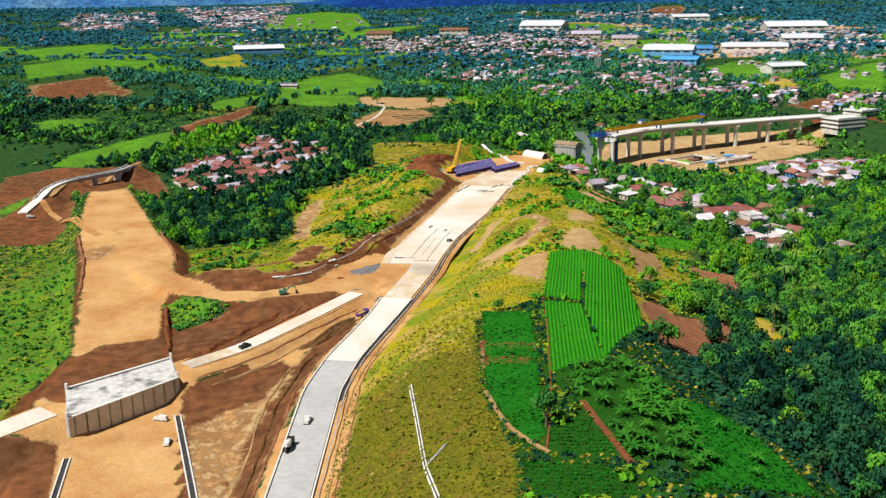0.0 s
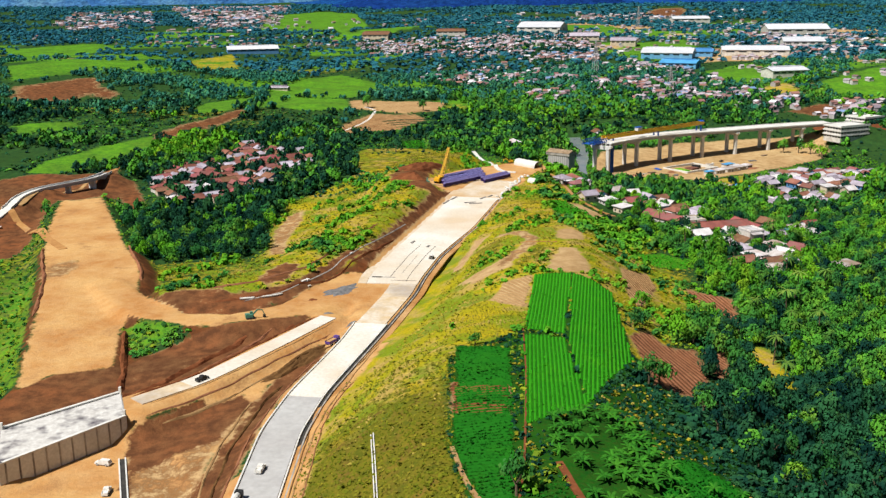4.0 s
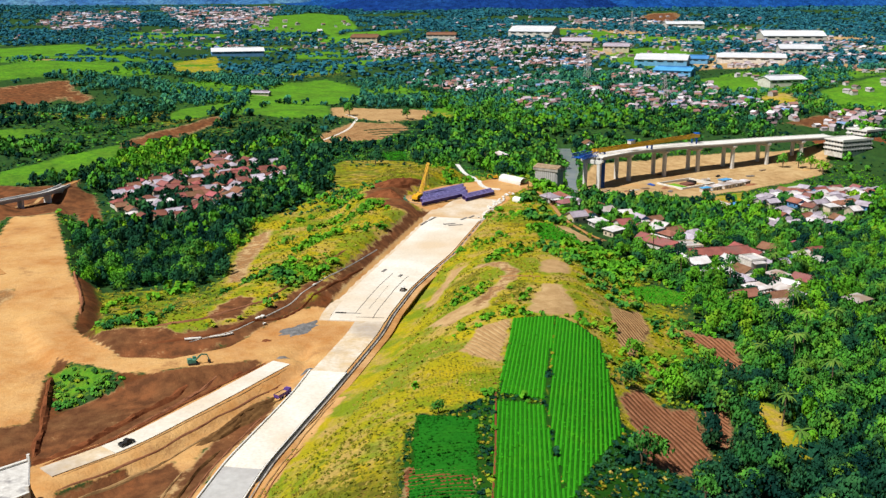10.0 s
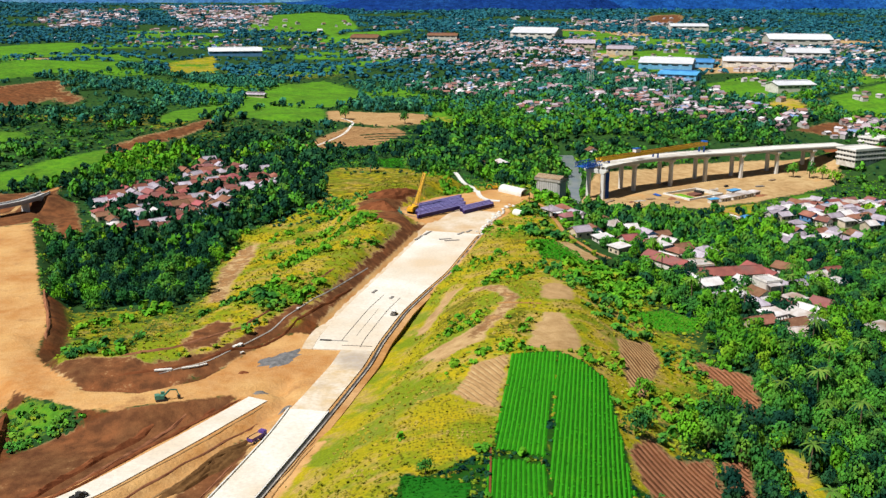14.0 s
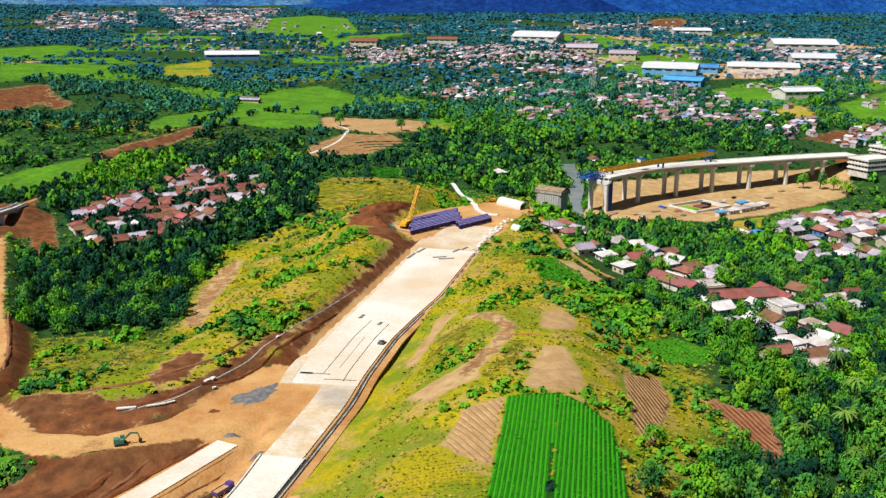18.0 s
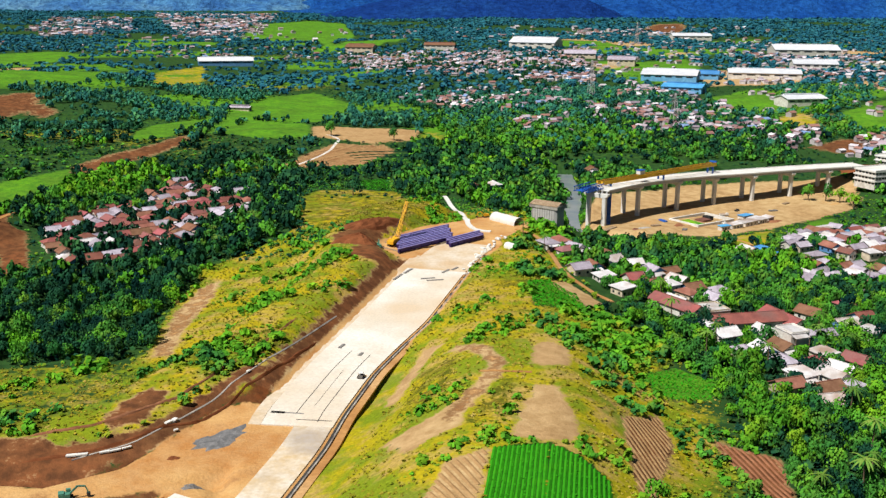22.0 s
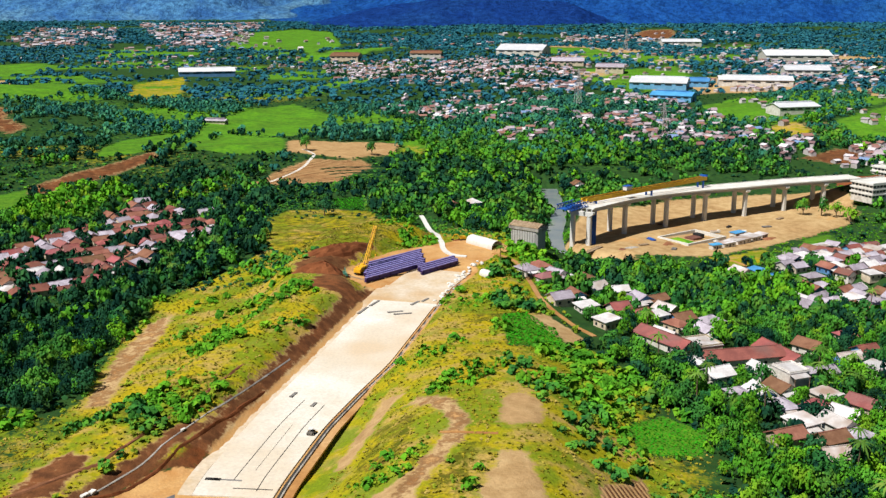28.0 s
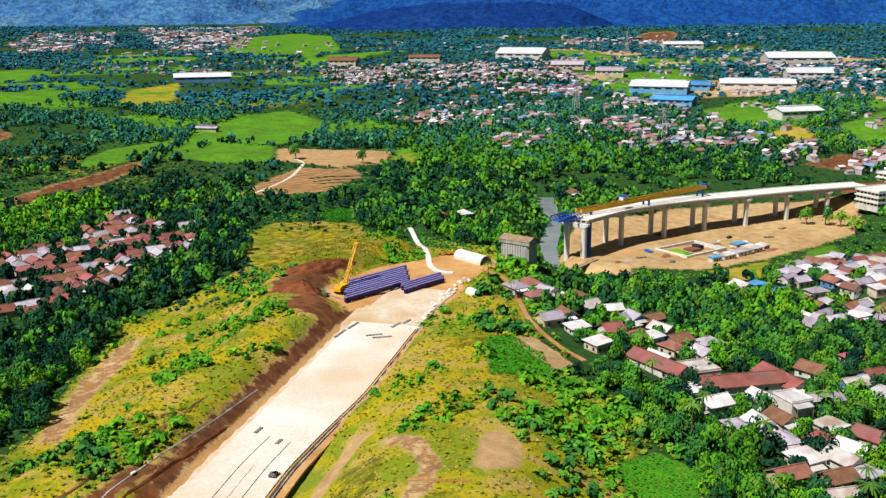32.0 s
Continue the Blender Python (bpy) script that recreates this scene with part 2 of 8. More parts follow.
    "cut_face": ("red", [(-95, 316), (-91, 331), (-80, 344), (-63, 348), (-48, 355), (-39, 357), (-46, 339), (-60, 313), (-70, 301), (-80, 287), (-81, 285)]),
    "cut_bank": ("red", [(-121, 272), (-123, 300), (-118, 310), (-104, 315), (-95, 323), (-93, 314), (-115, 282), (-109, 257)]),
    "yard_red": ("red", [(-115, 233), (-104, 243), (-95, 216), (-110, 220)]),
    "clearing": ("meadow", [(92, 441), (106, 455), (117, 445), (110, 427), (91, 419)]),
    "village_patch": ("tan", [(72, 531), (79, 541), (88, 533), (81, 516)]),
    "mound_end": ("red", [(344, 994), (395, 1029), (410, 997), (399, 973), (367, 970)]),
}

# bare ground of the works, laid over the strips
EARTH = {
    "ramp_cut": ("red", [(-122, 278), (-124, 305), (-116, 318), (-98, 324), (-88, 341), (-74, 348), (-56, 355), (-40, 361), (-42, 352), (-60, 338), (-72, 318), (-88, 303), (-104, 284), (-113, 268)]),
    "ramp_cut_low": ("soil", [(-96, 316), (-88, 334), (-74, 342), (-62, 340), (-74, 320), (-90, 304)]),
    "red_yard": ("half", [(-78, 272), (-62, 288), (-52, 297), (-47, 290), (-52, 254), (-53, 222), (-50, 190), (-58, 190), (-63, 215), (-72, 250)]),
    "red_yard_top": ("red", [(-78, 272), (-62, 288), (-52, 297), (-48, 290), (-54, 268), (-72, 256)]),
    "road_cut": ("soil", [(-50, 190), (-53, 240), (-50, 262), (-47, 291), (-43, 316), (-34, 337), (-29, 325), (-40, 285), (-44, 249), (-43, 190)]),
    "yard_west": ("red", [(-130, 236), (-103, 243), (-95, 214), (-92, 180), (-112, 180), (-120, 215)]),
    "strip_side": ("rough", [(-190, 330), (-178, 440), (-164, 425), (-137, 346), (-125, 312), (-128, 285), (-160, 262)]),
    "under_bridge": ("red", [(-222, 596), (-214, 640), (-196, 652), (-186, 625), (-196, 600), (-206, 590)]),
    "valley_bank": ("half", [(-73, 470), (-79, 522), (-78, 563), (-70, 574), (-68, 547), (-69, 511), (-66, 472)]),
    "platform_scar": ("half", [(-160, 418), (-166, 440), (-156, 452), (-148, 440), (-150, 420)]),
    "works_grass": ("rough", [(-262, 560), (-256, 600), (-246, 606), (-244, 570), (-250, 548)]),
    "corner_green": ("rough", [(-106, 356), (-100, 360), (-82, 351), (-88, 343), (-98, 343)]),
}

# ---- materials ----
def shader(name, rough=0.9, metal=0.0):
    m = bpy.data.materials.new(name)
    m.use_nodes = True
    t = m.node_tree
    b = t.nodes["Principled BSDF"]
    b.inputs["Roughness"].default_value, b.inputs["Metallic"].default_value = rough, metal
    b.inputs["Specular IOR Level"].default_value = 0.25 if rough < 0.8 else 0.04
    return m, t, b


def nd(t, kind, **inputs):
    n = t.nodes.new(kind)
    for k, v in inputs.items():
        n.inputs[k].default_value = v
    return n


def noise_fac(t, scale, detail=4.0, lo=0.35, hi=0.65, rough=0.6, stretch=None):
    """A noise in metres, stretched to 0..1."""
    g = t.nodes.new("ShaderNodeNewGeometry")
    n = nd(t, "ShaderNodeTexNoise", Scale=scale, Detail=detail, Roughness=rough)
    if stretch:
        mp = nd(t, "ShaderNodeMapping", Scale=stretch)
        t.links.new(g.outputs["Position"], mp.inputs["Vector"])
        t.links.new(mp.outputs[0], n.inputs["Vector"])
    else:
        t.links.new(g.outputs["Position"], n.inputs["Vector"])
    r = nd(t, "ShaderNodeMapRange", **{"From Min": lo, "From Max": hi})
    t.links.new(n.outputs["Fac"], r.inputs["Value"])
    return r.outputs[0]


def mix(t, fac, a, b):
    n = t.nodes.new("ShaderNodeMix")
    n.data_type = "RGBA"
    for sock, v in ((n.inputs[0], fac), (n.inputs[6], a), (n.inputs[7], b)):
        if isinstance(v, bpy.types.NodeSocket):
            t.links.new(v, sock)
        elif isinstance(v, tuple):
            sock.default_value = (*v, 1.0)
        else:
            sock.default_value = v
    return n.outputs[2]


def times(t, a, b, op="MULTIPLY"):
    n = t.nodes.new("ShaderNodeMath")
    n.operation, n.use_clamp = op, True
    for sock, v in ((n.inputs[0], a), (n.inputs[1], b)):
        if isinstance(v, bpy.types.NodeSocket):
            t.links.new(v, sock)
        else:
            sock.default_value = v
    return n.outputs[0]


def relief(t, b, height, strength, distance):
    n = nd(t, "ShaderNodeBump", Strength=strength, Distance=distance)
    t.links.new(height, n.inputs["Height"])
    t.links.new(n.outputs[0], b.inputs["Normal"])


def surface(name, light, dark, scale, fine, rough=0.85, metal=0.0, bump=0.3, depth=0.05, per_object=0.0, per_island=0.0, third=None):
    """Two-tone surface with broad stains and fine grain; optional spread from object to object or island to island."""
    m, t, b = shader(name, rough, metal)
    c = mix(t, noise_fac(t, scale, 4), light, dark)
    if third:
        c = mix(t, noise_fac(t, scale * 0.31, 3, 0.5, 0.68), c, third)
    g = noise_fac(t, fine, 3, 0.3, 0.7)
    shade = tuple(v * 0.62 for v in dark)
    c = mix(t, times(t, g, 0.45), c, shade)
    if per_object or per_island:
        src = t.nodes.new("ShaderNodeObjectInfo").outputs["Random"] if per_object else t.nodes.new("ShaderNodeNewGeometry").outputs["Random Per Island"]
        h = t.nodes.new("ShaderNodeHueSaturation")
        k = per_object or per_island
        r = nd(t, "ShaderNodeMapRange", **{"To Min": 1 - k, "To Max": 1 + k})
        t.links.new(src, r.inputs["Value"])
        t.links.new(r.outputs[0], h.inputs["Value"])
        r2 = nd(t, "ShaderNodeMapRange", **{"To Min": 0.5 + k * 0.06, "To Max": 0.5 - k * 0.06})
        t.links.new(src, r2.inputs["Value"])
        t.links.new(r2.outputs[0], h.inputs["Hue"])
        t.links.new(c, h.inputs["Color"])
        c = h.outputs[0]
    t.links.new(c, b.inputs["Base Color"])
    if bump:
        relief(t, b, g, bump, depth)
    return m


def leafage(name, light, dark, yellow, spread=0.45, even=False):
    """Foliage: tint by clump, by tree and by stretch of land."""
    m, t, b = shader(name, 0.75)
    g = t.nodes.new("ShaderNodeNewGeometry")
    a = t.nodes.new("ShaderNodeAttribute")
    a.attribute_name = "tint"  # one value for each plant of a joined wood
    own = t.nodes.new("ShaderNodeMath")
    own.operation = "ADD"
    t.links.new(a.outputs["Fac"], own.inputs[0])
    t.links.new(t.nodes.new("ShaderNodeObjectInfo").outputs["Random"], own.inputs[1])
    plant = t.nodes.new("ShaderNodeMath")
    plant.operation = "FRACT"
    t.links.new(own.outputs[0], plant.inputs[0])
    c = mix(t, times(t, plant.outputs[0], 0.45) if even else plant.outputs[0], dark, light)
    c = mix(t, times(t, g.outputs["Random Per Island"], 0.15 if even else 0.36), c, tuple(v * 0.55 for v in dark))
    c = mix(t, times(t, noise_fac(t, 0.045, 3, 0.42, 0.62), 0.12 if even else 0.55), c, tuple(v * 0.75 for v in dark))
    c = mix(t, times(t, noise_fac(t, 0.11, 2, 0.52, 0.68), spread), c, yellow)
    c = mix(t, times(t, noise_fac(t, 1.3, 3, 0.4, 0.7), 0.30), c, tuple(v * 0.5 for v in dark))
    t.links.new(c, b.inputs["Base Color"])
    b.inputs["Specular IOR Level"].default_value = 0.05
    return m


concrete = surface("pale_concrete", (0.74, 0.72, 0.68), (0.62, 0.57, 0.49), 0.05, 1.1, 0.85, third=(0.60, 0.47, 0.33))
concrete_sandy = surface("sand_strewn_concrete", (0.66, 0.60, 0.52), (0.56, 0.43, 0.28), 0.09, 0.9, 0.9, third=(0.52, 0.34, 0.18))
concrete_dusty = surface("mud_streaked_concrete", (0.68, 0.63, 0.56), (0.56, 0.42, 0.25), 0.13, 0.8, 0.9, third=(0.40, 0.35, 0.31))
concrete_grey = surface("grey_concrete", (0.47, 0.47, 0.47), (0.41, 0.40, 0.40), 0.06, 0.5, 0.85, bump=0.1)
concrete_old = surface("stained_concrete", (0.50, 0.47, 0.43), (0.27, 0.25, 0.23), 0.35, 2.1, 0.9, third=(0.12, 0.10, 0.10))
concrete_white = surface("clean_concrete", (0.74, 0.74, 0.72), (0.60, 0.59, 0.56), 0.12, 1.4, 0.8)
concrete_dark = surface("dark_concrete", (0.25, 0.24, 0.23), (0.15, 0.14, 0.14), 0.3, 2.0, 0.9)
paver_paint = surface("dusty_grey_paint", (0.20, 0.18, 0.16), (0.12, 0.11, 0.10), 0.8, 3.0, 0.7)
# shade inside joints and drains, put into the colour
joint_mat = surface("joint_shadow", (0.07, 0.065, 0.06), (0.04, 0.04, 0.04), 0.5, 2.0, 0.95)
earth = surface("orange_earth", (0.50, 0.27, 0.10), (0.36, 0.17, 0.06), 0.07, 0.8, 0.95, third=(0.58, 0.38, 0.19))
gravel = surface("grey_gravel", (0.24, 0.235, 0.24), (0.12, 0.12, 0.125), 0.5, 3.0, 0.95, bump=0.8)
red_earth = surface("red_earth", (0.24, 0.085, 0.035), (0.15, 0.05, 0.022), 0.12, 0.9, 0.95, bump=0.8)
wood = surface("weathered_wood", (0.42, 0.32, 0.22), (0.26, 0.18, 0.11), 0.8, 4.0, 0.9)
bark = surface("bark", (0.20, 0.15, 0.10), (0.11, 0.08, 0.05), 0.9, 4.0, 0.95)
steel_violet = surface("violet_blue_paint", (0.055, 0.03, 0.17), (0.03, 0.016, 0.10), 0.4, 2.0, 0.5, 0.2, per_object=0.3)
steel_top = surface("pale_flange_paint", (0.34, 0.30, 0.62), (0.18, 0.15, 0.42), 0.5, 2.0, 0.5, 0.2, per_object=0.2)
blue_steel = surface("blue_paint", (0.02, 0.13, 0.55), (0.015, 0.08, 0.36), 0.4, 2.0, 0.5)
yellow_steel = surface("yellow_paint", (0.86, 0.50, 0.03), (0.70, 0.36, 0.02), 0.4, 2.0, 0.5)
white_paint = surface("white_paint", (0.80, 0.79, 0.76), (0.66, 0.64, 0.60), 0.3, 1.6, 0.6, per_object=0.06)
dark_metal = surface("dark_metal", (0.05, 0.05, 0.055), (0.03, 0.03, 0.03), 0.6, 3.0, 0.6, 0.3)
rubber = surface("rubber", (0.025, 0.025, 0.025), (0.015, 0.015, 0.015), 1.0, 4.0, 0.9)
green_steel = surface("green_paint", (0.10, 0.30, 0.22), (0.06, 0.18, 0.13), 0.5, 2.0, 0.5)
purple_steel = surface("purple_paint", (0.16, 0.08, 0.36), (0.09, 0.05, 0.22), 0.5, 2.0, 0.5)
glass_dark = surface("dark_window_glass", (0.03, 0.04, 0.05), (0.015, 0.02, 0.025), 0.8, 3.0, 0.15, bump=0)
tile_red = surface("red_clay_tile", (0.34, 0.115, 0.10), (0.22, 0.075, 0.07), 0.22, 2.2, 0.9, per_object=0.3, third=(0.22, 0.12, 0.11))
tile_grey = surface("grey_cement_roof", (0.46, 0.42, 0.50), (0.30, 0.26, 0.31), 0.25, 2.0, 0.85, per_object=0.3)
tin_roof = surface("pale_tin_roof", (0.78, 0.77, 0.79), (0.58, 0.55, 0.56), 0.2, 1.5, 0.45, 0.1, per_object=0.18, third=(0.34, 0.22, 0.15))
roof_white = surface("white_sheet_roof", (0.68, 0.70, 0.75), (0.56, 0.58, 0.63), 0.1, 1.2, 0.6, per_object=0.08)
tile_rust = surface("rusty_roof", (0.30, 0.15, 0.10), (0.20, 0.09, 0.06), 0.25, 1.8, 0.85, per_object=0.25)
blue_roof = surface("blue_tin_roof", (0.10, 0.36, 0.68), (0.06, 0.26, 0.54), 0.1, 1.2, 0.5, per_object=0.2)
wall_white = surface("white_render", (0.74, 0.72, 0.68), (0.52, 0.48, 0.43), 0.3, 1.8, 0.9, per_object=0.12)
wall_cream = surface("cream_render", (0.66, 0.58, 0.44), (0.46, 0.38, 0.28), 0.3, 1.8, 0.9, per_object=0.15)
wall_blue = surface("blue_render", (0.16, 0.38, 0.66), (0.10, 0.26, 0.48), 0.3, 1.8, 0.9, per_object=0.2)


def mixed_roofs(name, shades):
    """Roofs of a town: one of several sheet and tile colours for each house, weathered in patches."""
    m, t, b = shader(name, 0.8)
    g = t.nodes.new("ShaderNodeNewGeometry")
    ramp = t.nodes.new("ShaderNodeValToRGB")
    ramp.color_ramp.interpolation = "CONSTANT"
    for k, shade in enumerate(shades):
        e = ramp.color_ramp.elements[0] if k == 0 else ramp.color_ramp.elements.new(k / len(shades))
        e.color = (*shade, 1.0)
    t.links.new(g.outputs["Random Per Island"], ramp.inputs[0])
    c = mix(t, times(t, noise_fac(t, 0.35, 3), 0.3), ramp.outputs[0], (0.24, 0.17, 0.16))
    t.links.new(c, b.inputs["Base Color"])
    return m


# mixed roof colours; the lilac greys also take in some distance haze
town_roof = mixed_roofs("town_roofs", ((0.50, 0.46, 0.52), (0.24, 0.12, 0.11), (0.38, 0.31, 0.36), (0.70, 0.69, 0.74), (0.18, 0.11, 0.12), (0.30, 0.22, 0.25), (0.44, 0.38, 0.44), (0.30, 0.15, 0.12), (0.34, 0.30, 0.35), (0.22, 0.19, 0.24), (0.56, 0.53, 0.58), (0.16, 0.28, 0.50), (0.26, 0.13, 0.12), (0.40, 0.35, 0.40)))
town_wall = surface("town_walls", (0.60, 0.57, 0.58), (0.42, 0.38, 0.38), 0.05, 0.5, 0.9, per_island=0.3, bump=0)
# dark tones are low and bluish to stand in for crown shade
leaf_a = leafage("broad_leaves", (0.13, 0.43, 0.030), (0.020, 0.12, 0.034), (0.26, 0.44, 0.024))
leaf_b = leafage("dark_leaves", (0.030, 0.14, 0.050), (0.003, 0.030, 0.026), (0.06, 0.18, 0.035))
leaf_c = leafage("bright_leaves", (0.17, 0.48, 0.020), (0.055, 0.23, 0.018), (0.34, 0.46, 0.020))
# blue of distance haze is mixed into the next two leaf colours
leaf_mid = leafage("mid_hazed_leaves", (0.065, 0.30, 0.15), (0.018, 0.12, 0.11), (0.15, 0.38, 0.08))
leaf_far = leafage("far_hazed_leaves", (0.034, 0.19, 0.23), (0.015, 0.11, 0.18), (0.08, 0.27, 0.18))
crop_leaf = leafage("crop_leaves", (0.050, 0.34, 0.010), (0.028, 0.24, 0.008), (0.10, 0.38, 0.010), 0.2, even=True)
# dark field green, deepened further for cloud shade on the near plots
crop_dark = leafage("dark_crop_leaves", (0.018, 0.17, 0.008), (0.008, 0.105, 0.007), (0.03, 0.18, 0.008), 0.2, even=True)
banana_leaf_mat = leafage("banana_leaves", (0.06, 0.27, 0.02), (0.02, 0.12, 0.012), (0.10, 0.28, 0.018), 0.25)
olive_leaf = leafage("olive_scrub", (0.24, 0.23, 0.016), (0.12, 0.15, 0.010), (0.24, 0.17, 0.03), 0.5)
grass_leaf = leafage("grassy_scrub", (0.30, 0.38, 0.020), (0.13, 0.22, 0.016), (0.42, 0.40, 0.03), 0.5)
dry_leaf = leafage("dry_scrub", (0.42, 0.33, 0.03), (0.20, 0.20, 0.015), (0.50, 0.36, 0.11), 0.7)
palm_leaf = leafage("palm_fronds", (0.16, 0.30, 0.05), (0.06, 0.15, 0.02), (0.26, 0.30, 0.05))
water_mat, t_, b_ = shader("river_water", 0.12)
t_.links.new(mix(t_, noise_fac(t_, 0.05, 3), (0.16, 0.20, 0.22), (0.24, 0.26, 0.26)), b_.inputs["Base Color"])
relief(t_, b_, noise_fac(t_, 0.8, 3), 0.15, 0.05)


def ground_material():
    """The sheet of land: weights for each cover come with the mesh, texture from noise in metres."""
    m, t, b = shader("land", 0.95)
    a1 = t.nodes.new("ShaderNodeAttribute")
    a1.attribute_name = "cover_soil"   # r orange earth, g red soil, b tan soil
    a2 = t.nodes.new("ShaderNodeAttribute")
    a2.attribute_name = "cover_green"  # r dry grass, g lush crop, b meadow
    s1 = t.nodes.new("ShaderNodeSeparateColor")
    s2 = t.nodes.new("ShaderNodeSeparateColor")
    t.links.new(a1.outputs["Color"], s1.inputs[0])
    t.links.new(a2.outputs["Color"], s2.inputs[0])  # alpha: old olive grass
    big, mid, fine = noise_fac(t, 0.035, 4, 0.38, 0.62), noise_fac(t, 0.22, 4, 0.38, 0.64), noise_fac(t, 1.1, 4, 0.32, 0.68)

    def ragged(w):
        # noise eats the border of each cover
        n = t.nodes.new("ShaderNodeMath")
        n.operation = "ADD"
        t.links.new(w, n.inputs[0])
        k = nd(t, "ShaderNodeMapRange", **{"To Min": -0.30, "To Max": 0.30})
        t.links.new(mix(t, 0.38, mid, fine), k.inputs["Value"])
        t.links.new(k.outputs[0], n.inputs[1])
        r = nd(t, "ShaderNodeMapRange", **{"From Min": 0.36, "From Max": 0.64})
        t.links.new(n.outputs[0], r.inputs["Value"])
        return times(t, r.outputs[0], times(t, w, 6.0))

    # base green darkened to match the self-shadow of the tree crowns
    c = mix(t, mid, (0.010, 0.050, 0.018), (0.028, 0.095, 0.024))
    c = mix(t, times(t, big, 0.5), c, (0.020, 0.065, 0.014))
    dry = mix(t, big, (0.48, 0.35, 0.012), (0.33, 0.31, 0.010))
    dry = mix(t, times(t, mid, 0.6), dry, (0.35, 0.32, 0.012))
    dry = mix(t, times(t, noise_fac(t, 0.075, 4, 0.48, 0.60, 0.7), 0.85), dry, (0.46, 0.31, 0.10))
    dry = mix(t, times(t, noise_fac(t, 0.05, 4, 0.47, 0.56), 0.8), dry, (0.15, 0.24, 0.012))
    c = mix(t, ragged(s2.outputs[0]), c, dry)
    olive = mix(t, mid, (0.19, 0.16, 0.014), (0.10, 0.11, 0.010))
    olive = mix(t, times(t, noise_fac(t, 0.16, 4, 0.5, 0.64), 0.6), olive, (0.20, 0.10, 0.03))
    c = mix(t, ragged(a2.outputs["Alpha"]), c, olive)
    c = mix(t, ragged(s2.outputs[2]), c, mix(t, big, mix(t, mid, (0.13, 0.35, 0.016), (0.07, 0.24, 0.018)), mix(t, mid, (0.10, 0.24, 0.02), (0.05, 0.16, 0.016))))
    c = mix(t, ragged(s2.outputs[1]), c, mix(t, mid, (0.006, 0.065, 0.006), (0.010, 0.09, 0.006)))
    c = mix(t, times(t, fine, 0.34), c, (0.03, 0.05, 0.005))
    c = mix(t, ragged(s1.outputs[2]), c, mix(t, big, mix(t, mid, (0.52, 0.37, 0.19), (0.40, 0.26, 0.12)), mix(t, mid, (0.45, 0.29, 0.14), (0.32, 0.20, 0.09))))
    c = mix(t, times(t, ragged(s1.outputs[1]), 0.93), c, mix(t, mid, mix(t, big, (0.20, 0.058, 0.020), (0.14, 0.060, 0.026)), (0.075, 0.024, 0.012)))
    orange = mix(t, big, (0.56, 0.33, 0.13), (0.43, 0.20, 0.065))
    orange = mix(t, times(t, mid, 0.3), orange, (0.62, 0.42, 0.21))
    orange = mix(t, times(t, noise_fac(t, 0.35, 4, 0.5, 0.7, 0.7), 0.22), orange, (0.30, 0.13, 0.045))
    orange = mix(t, times(t, noise_fac(t, 0.055, 5, 0.56, 0.68, 0.75), 0.55), orange, (0.22, 0.085, 0.03))
    c = mix(t, ragged(s1.outputs[0]), c, orange)
    c = mix(t, times(t, fine, 0.14), c, (0.07, 0.045, 0.015))
    t.links.new(c, b.inputs["Base Color"])
    relief(t, b, fine, 0.45, 0.25)
    return m


land = ground_material()
brown_soil = surface("brown_soil", (0.33, 0.15, 0.08), (0.23, 0.095, 0.05), 0.2, 1.2, 0.95)
bank_soil = surface("olive_brown_soil", (0.17, 0.09, 0.035), (0.10, 0.05, 0.02), 0.3, 1.2, 0.95, bump=0.8)
tan_soil = surface("tan_soil", (0.44, 0.28, 0.13), (0.32, 0.19, 0.085), 0.2, 1.2, 0.95)
deck_stained = surface("tar_stained_concrete", (0.66, 0.65, 0.63), (0.50, 0.48, 0.46), 0.55, 1.5, 0.9, third=(0.07, 0.06, 0.08))

